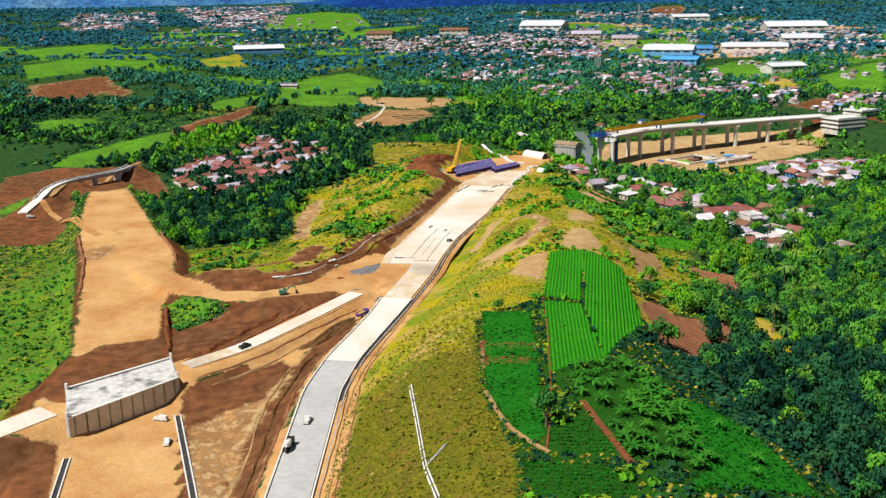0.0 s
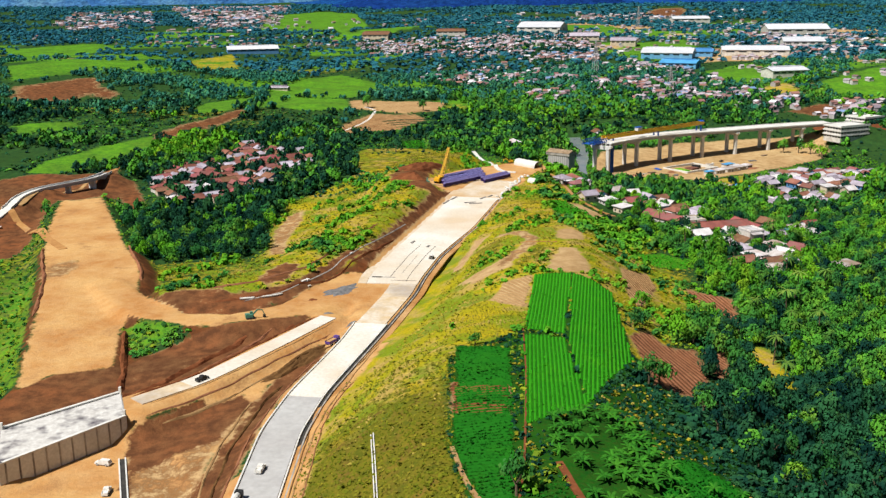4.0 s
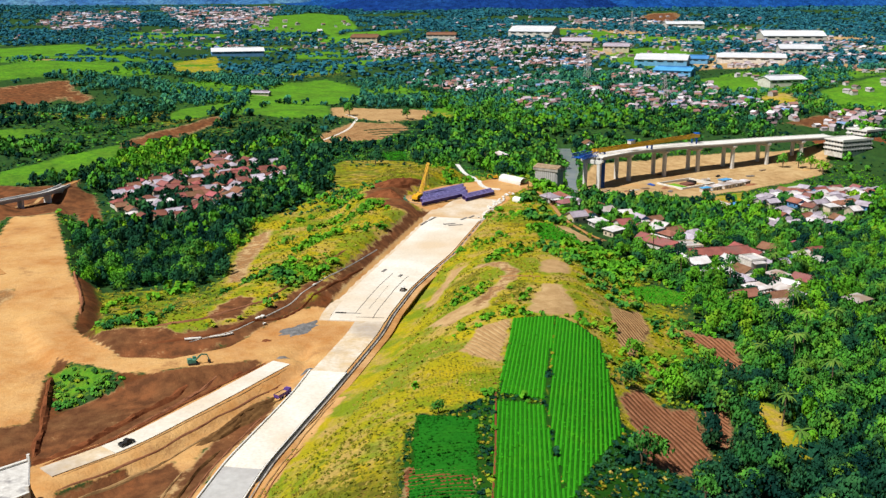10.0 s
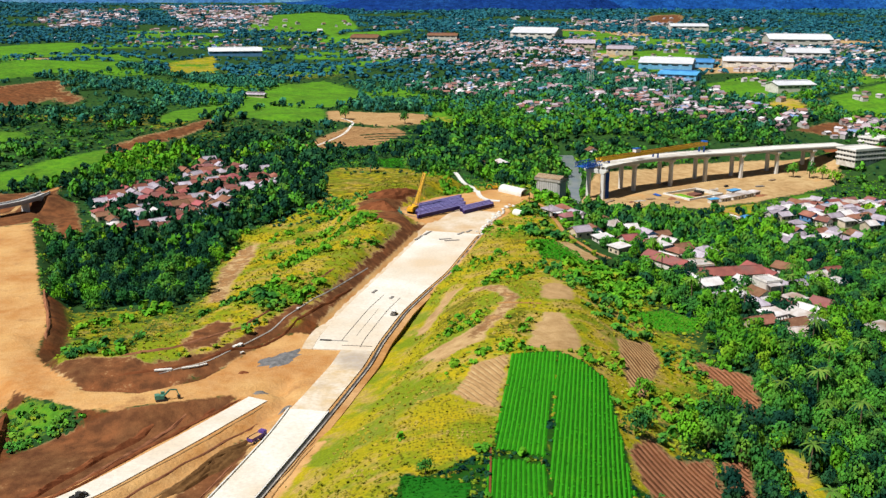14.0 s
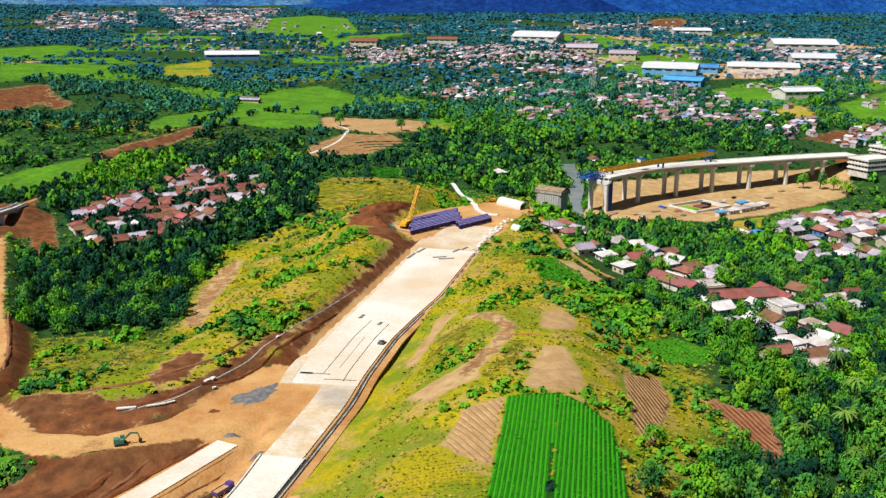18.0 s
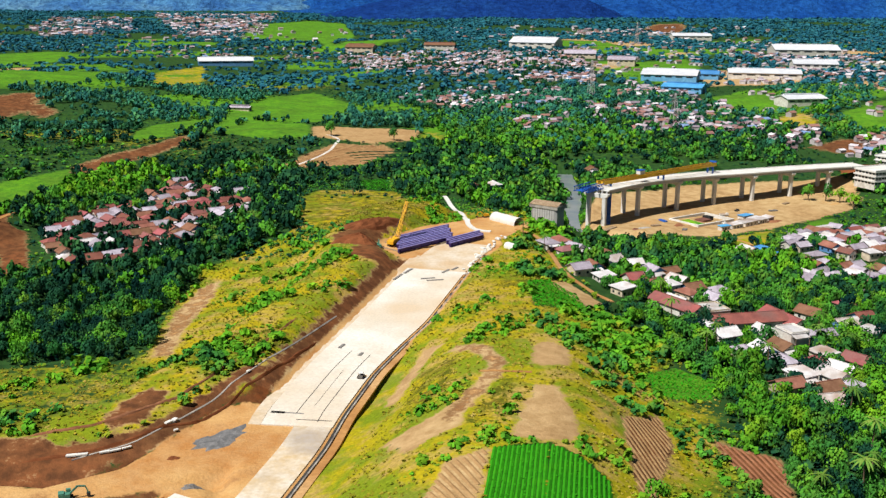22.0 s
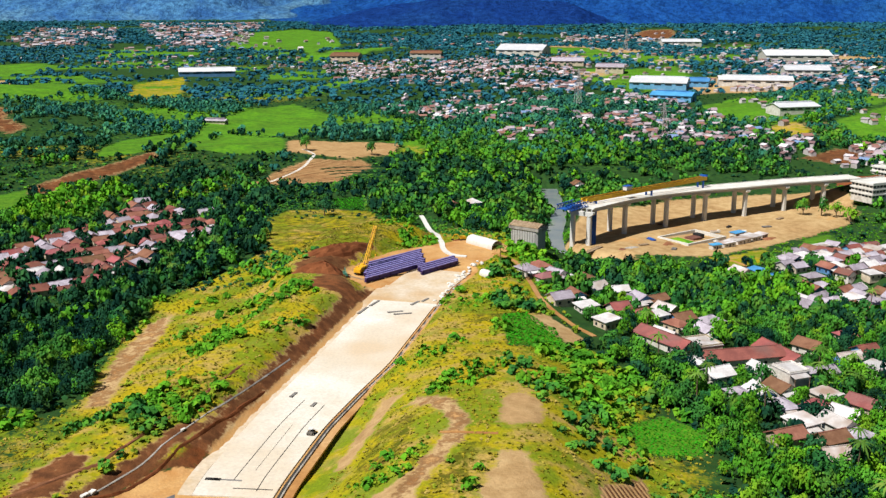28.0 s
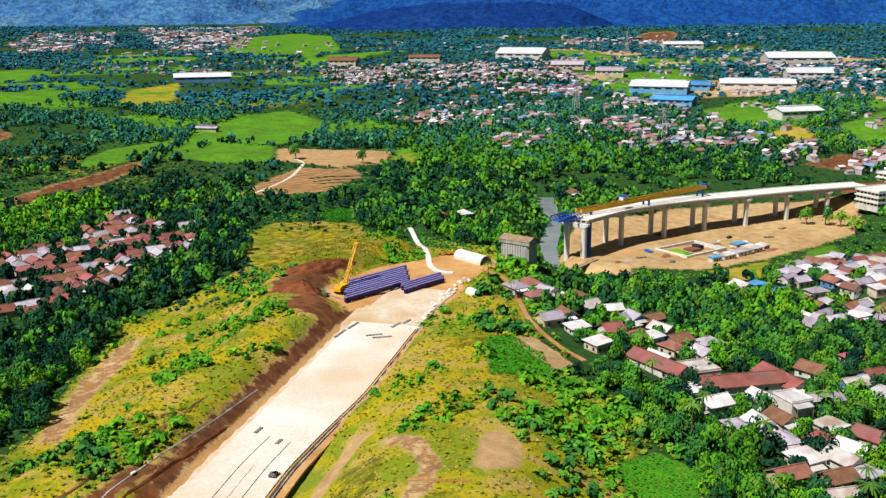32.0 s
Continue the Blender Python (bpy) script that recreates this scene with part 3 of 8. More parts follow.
# ---- mesh helpers ----
class Geo:
    """Gathers vertices and faces of one part."""

    def __init__(self):
        self.v, self.f = [], []

    def add(self, verts, faces):
        n = len(self.v)
        self.v += [tuple(p) for p in verts]
        self.f += [tuple(i + n for i in q) for q in faces]
        return self

    def box(self, x0, y0, z0, x1, y1, z1):
        c = [(x0, y0, z0), (x1, y0, z0), (x1, y1, z0), (x0, y1, z0), (x0, y0, z1), (x1, y0, z1), (x1, y1, z1), (x0, y1, z1)]
        return self.add(c, [(3, 2, 1, 0), (4, 5, 6, 7), (0, 1, 5, 4), (1, 2, 6, 5), (2, 3, 7, 6), (3, 0, 4, 7)])

    def beam(self, a, b, w, h):
        """A bar of section w x h from a to b."""
        a, b = Vector(a), Vector(b)
        d = (b - a).normalized()
        s = d.cross(Vector((0, 0, 1)))
        s = s.normalized() if s.length > 1e-4 else Vector((1, 0, 0))
        u = s.cross(d)
        c = [p + s * i * w / 2 + u * j * h / 2 for p in (a, b) for i, j in ((-1, -1), (1, -1), (1, 1), (-1, 1))]
        return self.add(c, [(0, 1, 2, 3), (7, 6, 5, 4), (0, 4, 5, 1), (1, 5, 6, 2), (2, 6, 7, 3), (3, 7, 4, 0)])

    def tube(self, a, b, r0, r1, n=8):
        a, b = Vector(a), Vector(b)
        d = (b - a).normalized()
        s = d.orthogonal().normalized()
        u = d.cross(s)
        ring = [s * math.cos(2 * math.pi * i / n) + u * math.sin(2 * math.pi * i / n) for i in range(n)]
        c = [a + q * r0 for q in ring] + [b + q * r1 for q in ring]
        return self.add(c, [(i, (i + 1) % n, n + (i + 1) % n, n + i) for i in range(n)] + [tuple(range(n - 1, -1, -1)), tuple(range(n, 2 * n))])

    def prism(self, outline, z0, z1):
        n = len(outline)
        return self.add([(x, y, z0) for x, y in outline] + [(x, y, z1) for x, y in outline],
                        [(i, (i + 1) % n, n + (i + 1) % n, n + i) for i in range(n)] + [tuple(range(n - 1, -1, -1)), tuple(range(n, 2 * n))])

    def mesh(self, name, material):
        me = bpy.data.meshes.new(name)
        me.from_pydata(self.v, [], self.f)
        me.materials.append(material)
        me.update()
        return me


def big_mesh(name, verts, faces, material, smooth_faces=False):
    """A mesh straight from arrays; faces all with the same number of corners."""
    verts, faces = np.asarray(verts, np.float32), np.asarray(faces, np.int32)
    me = bpy.data.meshes.new(name)
    k = faces.shape[1]
    me.vertices.add(len(verts))
    me.vertices.foreach_set("co", verts.ravel())
    me.loops.add(faces.size)
    me.loops.foreach_set("vertex_index", faces.ravel())
    me.polygons.add(len(faces))
    me.polygons.foreach_set("loop_start", np.arange(0, faces.size, k, dtype=np.int32))
    me.polygons.foreach_set("use_smooth", np.full(len(faces), smooth_faces))
    me.update(calc_edges=True)
    me.materials.append(material)
    return me


def part(name, geo, material, parent=None, label="", at=None):
    """Links one mesh object, under a thing or a part where parent is given; geo may be a mesh that several parts share."""
    ob = new(name, geo.mesh(name, material) if isinstance(geo, Geo) else geo)
    if at is not None:
        ob.matrix_basis = at
    if parent is not None:
        ob.parent = parent
    return tagged(ob, label)


def thing(name, label, category, at, group="", kind=""):
    ob = new(name)
    ob.empty_display_size = 0.5
    ob.matrix_basis = at
    return tagged(ob, label, category, group, kind)


def inside(outline, x, y):
    hit = np.zeros(np.shape(x), bool)
    for (ax, ay), (bx, by) in zip(outline, outline[1:] + outline[:1]):
        if ay == by:
            continue
        cross = ((ay > y) != (by > y)) & (x < (bx - ax) * (y - ay) / (by - ay) + ax)
        hit ^= cross
    return hit


def edge_depth(outline, x, y):
    """Metres inside an outline, negative outside it."""
    d = np.full(np.shape(x), 1e9)
    for (ax, ay), (bx, by) in zip(outline, outline[1:] + outline[:1]):
        k = np.clip(((x - ax) * (bx - ax) + (y - ay) * (by - ay)) / ((bx - ax) ** 2 + (by - ay) ** 2 + 1e-9), 0, 1)
        d = np.minimum(d, np.hypot(x - ax - k * (bx - ax), y - ay - k * (by - ay)))
    return np.where(inside(outline, x, y), d, -d)


def gz(x, y):
    return float(ground(np.array([x]), np.array([y]))[0])


# ---- ground: one sheet, finest where the camera passes ----
def graded(lo, fine_lo, fine_hi, hi, step, grow):
    mid = list(np.arange(fine_lo, fine_hi + 0.01, step))
    out, s, v = [], step, fine_hi
    while v < hi:
        s *= grow
        v += s
        out.append(v)
    left, s, v = [], step, fine_lo
    while v > lo:
        s *= grow
        v -= s
        left.append(v)
    return np.array(left[::-1] + mid + out)


gx_lines = graded(-3600, -150, 175, 3600, 2.0, 1.045)
gy_lines = graded(-500, 140, 660, 5100, 2.0, 1.024)
GX, GY = np.meshgrid(gx_lines, gy_lines)
GZ = ground(GX, GY)
nx_, ny_ = len(gx_lines), len(gy_lines)
idx = np.arange(nx_ * ny_).reshape(ny_, nx_)
quads = np.stack([idx[:-1, :-1], idx[:-1, 1:], idx[1:, 1:], idx[1:, :-1]], -1).reshape(-1, 4)
ground_mesh = big_mesh("ground", np.stack([GX, GY, GZ], -1).reshape(-1, 3), quads, land, True)


COVER = dict(crop=(0, 0, 0, 0, 1, 0), lush=(0, 0, 0, 0, 1, 0), meadow=(0, 0, 0, 0, 0, 1), dry=(0, 0, 0, 1, 0, 0), tan=(0, 0, 1, 0, 0, 0), tilled=(0, 0.8, 1, 0, 0, 0), red=(0, 1, 1, 0, 0, 0), bare=(1, 0, 0, 0, 0, 0), bank=(0, 0, 1, 0, 0, 0), soil=(0, 0.84, 1, 0, 0, 0), half=(0.42, 0.9, 1, 0, 0, 0), rough=(0, 0, 0, 0.6, 0, 0.62), scrubby=(0, 0, 0, 0.55, 0, 0.3))


def lay_plot(soil, green, kind, outline, x, y):
    """Lays one kind of cover over an outline, with a border that fades over a few metres."""
    xs, ys = [p[0] for p in outline], [p[1] for p in outline]
    soft = 1.6 if kind == "crop" and min(ys) < 500 else np.clip(0.012 * min(ys), 3.6, 26.0)
    near = (x > min(xs) - soft) & (x < max(xs) + soft) & (y > min(ys) - soft) & (y < max(ys) + soft)
    if not near.any():
        return
    k = np.clip(0.5 + edge_depth(outline, x[near], y[near]) / soft, 0, 1)
    for a, w in ((soil, COVER[kind][:3]), (green, COVER[kind][3:])):
        if a is green and max(COVER[kind][:3]) > 0:
            continue
        for c in range(3):
            a[..., c][near] = a[..., c][near] * (1 - k) + w[c] * k


def cover_weights(x, y):
    soil = np.zeros(x.shape + (3,))
    green = np.zeros(x.shape + (3,))
    dc, sc, (zc, wc) = along(CREST, x, y)
    db, sb, (zb, wb) = along(BERM, x, y)
    ridge = (0.42 + 0.58 * smooth(190, 300, y)) * np.clip(np.where(sc > 0, 1.35 + 0.6 * smooth(330, 375, y) * smooth(530, 480, y), 1.75) - dc / np.where(sc > 0, wc * 0.85, wc * 1.5), 0, 1) * smooth(40, 120, y)
    berm = np.clip(1.5 - db / np.where(sb > 0, wb * 1.0, wb * 1.35), 0, 1)
    green[..., 0] = np.maximum(ridge * smooth(0.1, 0.6, ridge), berm)
    for kind, outline in PLOTS.values():
        lay_plot(soil, green, kind, outline, x, y)
    d, s, (z, w) = along(LOWER, x, y)
    soil[..., 1] = np.maximum(soil[..., 1], np.clip(1.5 - (d - w) / np.where((s < 0) & (y > 300), 3.0, 7.0), 0, 1) * (y < 470))
    green[..., 2] = np.maximum(green[..., 2], 0.4 * (s < 0) * (y < 520) * (d > w) * (d < w + 130))
    green[..., 0] = np.maximum(green[..., 0], 0.5 * (s < 0) * (y < 520) * (d > w) * (d < w + 60))
    soil[..., 0] = np.maximum(soil[..., 0], np.clip(0.5 + (w - d) / 4.0, 0, 1) * (1 - soil[..., 1] * (inside(PLOTS["red_cut"][1], x, y))))
    keep = inside(PLOTS["road_bank"][1], x, y)
    d, s, (z, w) = along(RAMP, x, y)
    soil[..., 1] = np.maximum(soil[..., 1], np.clip(1.6 - (d - w) / 10, 0, 1))
    soil[..., 0] = np.maximum(soil[..., 0], np.clip(2.2 - (d - w) / 2.4, 0, 1))
    d, s, (z, w) = along(ROAD, x, y)
    cut = np.clip(2.0 - (d - w) / np.where(y > 400, 5.8, 5.0), 0, 1)
    soil[..., 1] = np.where(s < 0, np.maximum(soil[..., 1], cut * smooth(300, 360, y) * np.where(y > 420, 0.88, 0.95)), soil[..., 1])
    soil[..., 2] = np.where((s < 0) & (y > 420), np.maximum(soil[..., 2], cut), soil[..., 2])
    soil[..., 0] = np.maximum(soil[..., 0], np.clip(2.0 - (d - w) / np.where(y < 330, 4.5, 2.2), 0, 1))
    gap = (s < 0) & (y < 348) & (d < w + 24) & (x > -75)
    soil[..., 0] = np.where(gap & ~inside(PLOTS["red_cut"][1], x, y), 1.0, soil[..., 0])
    soil[..., 0] = np.where(keep & (d > w + 1.5), 0.0, soil[..., 0])
    d, s, (z, w) = along(HAUL, x, y)
    soil[..., 1] = np.maximum(soil[..., 1], np.clip(1.6 - (d - w) / 5, 0, 1))
    soil[..., 0] = np.maximum(soil[..., 0], np.clip(1.8 - (d - w) / 1.8, 0, 1))
    d, s, (z, w) = along(PAD, x, y)
    soil[..., 0] = np.maximum(soil[..., 0], np.clip(1.8 - (d - w) / 2.0, 0, 1))
    d, s, (z, w) = along(SITE, x, y)
    soil[..., 2] = np.maximum(soil[..., 2], np.clip(1.3 - (d - w * 0.95) / 6.0, 0, 1))
    soil[..., 0] = np.maximum(soil[..., 0], (d < w) * smooth(0.5, 0.9, wave(x, y, 14.0, 2.0)) * 0.5)
    for kind, outline in EARTH.values():
        lay_plot(soil, green, kind, outline, x, y)
    bare = soil.max(-1)
    green *= (1 - smooth(0.75, 1.0, bare))[..., None]
    west = smooth(-30, -120, x) * smooth(640, 760, y) * smooth(2300, 1900, y) * (bare < 0.2)
    green[..., 2] = np.maximum(green[..., 2], west * (0.26 + 0.34 * wave(x * 0.5, y, 52.0, 4.0)))
    green[..., 0] = np.maximum(green[..., 0], west * (0.12 + 0.35 * wave(x * 0.6, y, 75.0, 10.0)))
    soil[..., 1] *= 1 - 0.9 * soil[..., 0]
    far_patch = smooth(0.1, 0.3, wave(x, y, 95.0, 7.0)) * smooth(900, 1050, y) * smooth(2700, 2500, y) * (bare < 0.2)
    green[..., 2] = np.maximum(green[..., 2], far_patch * 0.9)
    soil[..., 2] = np.maximum(soil[..., 2], smooth(0.45, 0.6, wave(x, y, 120.0, 13.0)) * smooth(-40, 60, x) * smooth(1000, 1200, y) * smooth(2700, 2500, y) * (bare < 0.2) * 0.8)
    return soil, green


def olive_weight(x, y, soil):
    """Old grass on the near slope and in worn places of the ridge and the berm."""
    d, s, (z, w) = along(CREST, x, y)
    near = smooth(305, 190, y) * smooth(20, 8, x) * smooth(-45, -30, x) * smooth(80, 130, y)
    worn = 0.55 * smooth(0.35, 0.8, wave(x, y, 21.0, 14.0)) * ((d < w) | (along(BERM, x, y)[0] < 26)) * (y > 280) * (y < 700)
    worn = np.maximum(worn, 0.52 * inside(PLOTS["knoll"][1], x, y))
    return np.maximum(near, worn) * (1 - soil.max(-1))


soil_w, green_w = cover_weights(GX, GY)
for name, w in (("cover_soil", soil_w), ("cover_green", green_w)):
    at = ground_mesh.attributes.new(name, "FLOAT_COLOR", "POINT")
    extra = olive_weight(GX, GY, soil_w) if name == "cover_green" else np.ones(w.shape[:2])
    at.data.foreach_set("color", np.concatenate([w, extra[..., None]], -1).astype(np.float32).ravel())
tagged(new("ground", ground_mesh), "rolling green land with bare orange earthworks", "ground", kind="structure")


# ---- roads: slabs laid on the formation ----
def strip(name, line, lift, thick, material, label, a=0.0, b=1.0, shrink=0.0, kind="structure", parent=None, step=4.0, wide=None, off=0.0):
    """A slab that follows a strip of the plan, with its own thickness."""
    pts = np.asarray(line, float)
    seg = np.hypot(np.diff(pts[:, 0]), np.diff(pts[:, 1]))
    s = np.concatenate([[0], np.cumsum(seg)])
    n = max(2, int(s[-1] * (b - a) / step))
    u = np.linspace(s[-1] * a, s[-1] * b, n + 1)
    c = np.stack([np.interp(u, s, pts[:, i]) for i in range(pts.shape[1])], -1)
    for _ in range(3):
        c[1:-1] = (c[:-2] + 2 * c[1:-1] + c[2:]) / 4
    d = np.gradient(c[:, :2], axis=0)
    d /= np.linalg.norm(d, axis=1)[:, None]
    side = np.stack([d[:, 1], -d[:, 0]], -1)
    half = (c[:, 3] - shrink) if wide is None else np.full(len(c), wide)
    g = Geo()
    rows = []
    for i in range(len(c)):
        l, r = c[i, :2] + side[i] * (off - half[i]), c[i, :2] + side[i] * (off + half[i])
        z = c[i, 2] + lift
        rows.append([(l[0], l[1], z), (r[0], r[1], z), (r[0], r[1], z - thick), (l[0], l[1], z - thick)])
    g.v = [p for q in rows for p in q]
    for i in range(len(rows) - 1):
        k = 4 * i
        g.f += [(k, k + 1, k + 5, k + 4), (k + 1, k + 2, k + 6, k + 5), (k + 3, k, k + 4, k + 7)]
    g.f += [(0, 3, 2, 1), tuple(4 * (len(rows) - 1) + j for j in (0, 1, 2, 3))]
    ob = part(name, g, material, parent)
    if parent is None:
        tagged(ob, label, "road", kind=kind)
    return ob, c, side



def strip_part(y, line=ROAD):
    """Fraction of a strip's length at which it reaches y."""
    pts = np.asarray(line, float)
    s = np.concatenate([[0], np.cumsum(np.hypot(np.diff(pts[:, 0]), np.diff(pts[:, 1])))])
    return float(np.interp(y, pts[:, 1], s) / s[-1])


y_a, y_b, y_c = strip_part(286), strip_part(350), strip_part(398)
strip("road_old", ROAD, 0.34, 0.6, concrete_grey, "grey cured concrete carriageway of a curving slip road", 0.0, y_a)
strip("road_new", ROAD, 0.34, 0.6, concrete, "fresh pale concrete carriageway of a curving slip road", y_a, y_b)
road_main, road_c, road_s = strip("road_main", ROAD, 0.35, 0.6, concrete, "wide fresh concrete carriageway dusted with sand", y_c, strip_part(556))
strip("road_sanded", ROAD, 0.33, 0.6, concrete_sandy, "carriageway still covered with levelled sand", strip_part(556), 1.0)
strip("road_ramp", RAMP, 0.30, 0.6, concrete, "narrow pale concrete slip road on bare earth", strip_part(297, RAMP), 1.0, wide=3.2)
strip("road_ramp_dusty", RAMP, 0.27, 0.6, concrete_dusty, "mud-covered slip road leading to a box bridge", strip_part(285, RAMP), strip_part(297, RAMP), wide=3.2)
strip("road_ramp_far", RAMP, 0.30, 0.6, concrete, "narrow pale concrete slip road beside a box bridge", 0.0, 0.18)


def edge_strip(name, line, off_fn, width, lift, thick, material, label, a, b, step=3.0, category="drain"):
    """A kerb or channel that follows a strip at a changing offset from its centre."""
    pts = np.asarray(line, float)
    s = np.concatenate([[0], np.cumsum(np.hypot(np.diff(pts[:, 0]), np.diff(pts[:, 1])))])
    u = np.linspace(s[-1] * a, s[-1] * b, max(3, int(s[-1] * (b - a) / step)))
    c = np.stack([np.interp(u, s, pts[:, i]) for i in range(4)], -1)
    for _ in range(3):
        c[1:-1] = (c[:-2] + 2 * c[1:-1] + c[2:]) / 4
    d = np.gradient(c[:, :2], axis=0)
    d /= np.linalg.norm(d, axis=1)[:, None]
    n = np.stack([d[:, 1], -d[:, 0]], -1)
    g = Geo()
    for i in range(len(c)):
        o = off_fn(c[i, 3], c[i, 1])
        for k, z in ((-width / 2, lift), (width / 2, lift), (width / 2, lift - thick), (-width / 2, lift - thick)):
            q = c[i, :2] + n[i] * (o + k)
            g.v.append((q[0], q[1], c[i, 2] + z))
    for i in range(len(c) - 1):
        k = 4 * i
        g.f += [(k + j, k + (j + 1) % 4, k + 4 + (j + 1) % 4, k + 4 + j) for j in range(4)]
    m = 4 * (len(c) - 1)
    g.f += [(3, 2, 1, 0), (m, m + 1, m + 2, m + 3)]
    return tagged(part(name, g, material), label, category, kind="structure")


edge_strip("road_dusty", ROAD, lambda w, y: w - 5.4, 10.4, 0.33, 0.6, concrete_dusty, "mud-streaked concrete lane across the junction", y_b, y_c, category="road")
edge_strip("kerb", ROAD, lambda w, y: w + 0.45, 0.35, 0.62, 0.9, concrete_white, "low white concrete kerb along the carriageway", 0.0, y_b, category="kerb")
edge_strip("kerb", ROAD, lambda w, y: -w - 0.45, 0.35, 0.62, 0.9, concrete_white, "low white concrete kerb along the carriageway", 0.0, y_b, category="kerb")
# a flat near-black strip stands in for the shade inside the drain
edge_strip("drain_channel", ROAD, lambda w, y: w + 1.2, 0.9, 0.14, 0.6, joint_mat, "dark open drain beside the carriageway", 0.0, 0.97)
edge_strip("drain_wall", ROAD, lambda w, y: w + 1.9, 0.4, 0.5, 0.8, concrete_old, "rough concrete wall of a roadside drain", 0.0, 0.97)
edge_strip("verge_track", ROAD, lambda w, y: w + 3.6, 2.2, 0.34, 0.6, earth, "trodden sandy track beside the drain", 0.1, 0.9, category="track")
edge_strip("shoulder", ROAD, lambda w, y: -w - 1.9, 3.6, 0.25, 0.6, concrete_sandy, "sandy shoulder along the fresh carriageway", y_c, 0.95, category="road")
for off, a, b in ((-2.0, strip_part(406), strip_part(457)), (5.2, strip_part(401), strip_part(455)), (1.6, strip_part(412), strip_part(440))):
    edge_strip("slab_joint", ROAD, lambda w, y, o=off: o, 0.24 if off != 1.6 else 0.12, 0.372, 0.1, joint_mat, "open lengthwise joint between concrete lanes", a, b, category="joint")


def cross_joint(y, half, off, material, thick=0.6, name="slab_joint", label="dark cross joint between concrete slabs"):
    i = int(np.argmin(np.abs(road_c[:, 1] - y)))
    p, n = road_c[i], road_s[i]
    a = p[:2] + n * (off - half)
    b = p[:2] + n * (off + half)
    g = Geo().beam((a[0], a[1], p[2] + 0.33), (b[0], b[1], p[2] + 0.33), thick, 0.1)
    return tagged(part(name, g, material), label, "joint", kind="structure")


cross_joint(403, 5, 4, joint_mat, 0.4)
cross_joint(407, 4, -4, concrete_dark, 0.7)
cross_joint(405, 2, -7.5, joint_mat, 1.4)

# ---- viaduct ----
VIADUCT = [(123.5, 737), (151, 771), (183, 797), (213.5, 816.5), (244, 829), (275, 842), (306, 853), (336, 862)]
DECK_Z = -1.0


def deck_z(k):
    """Level of the deck at support k: it climbs towards the river."""
    return DECK_Z + 3.8 * np.clip(1 - np.asarray(k) / 3.4, 0, 1) ** 1.2


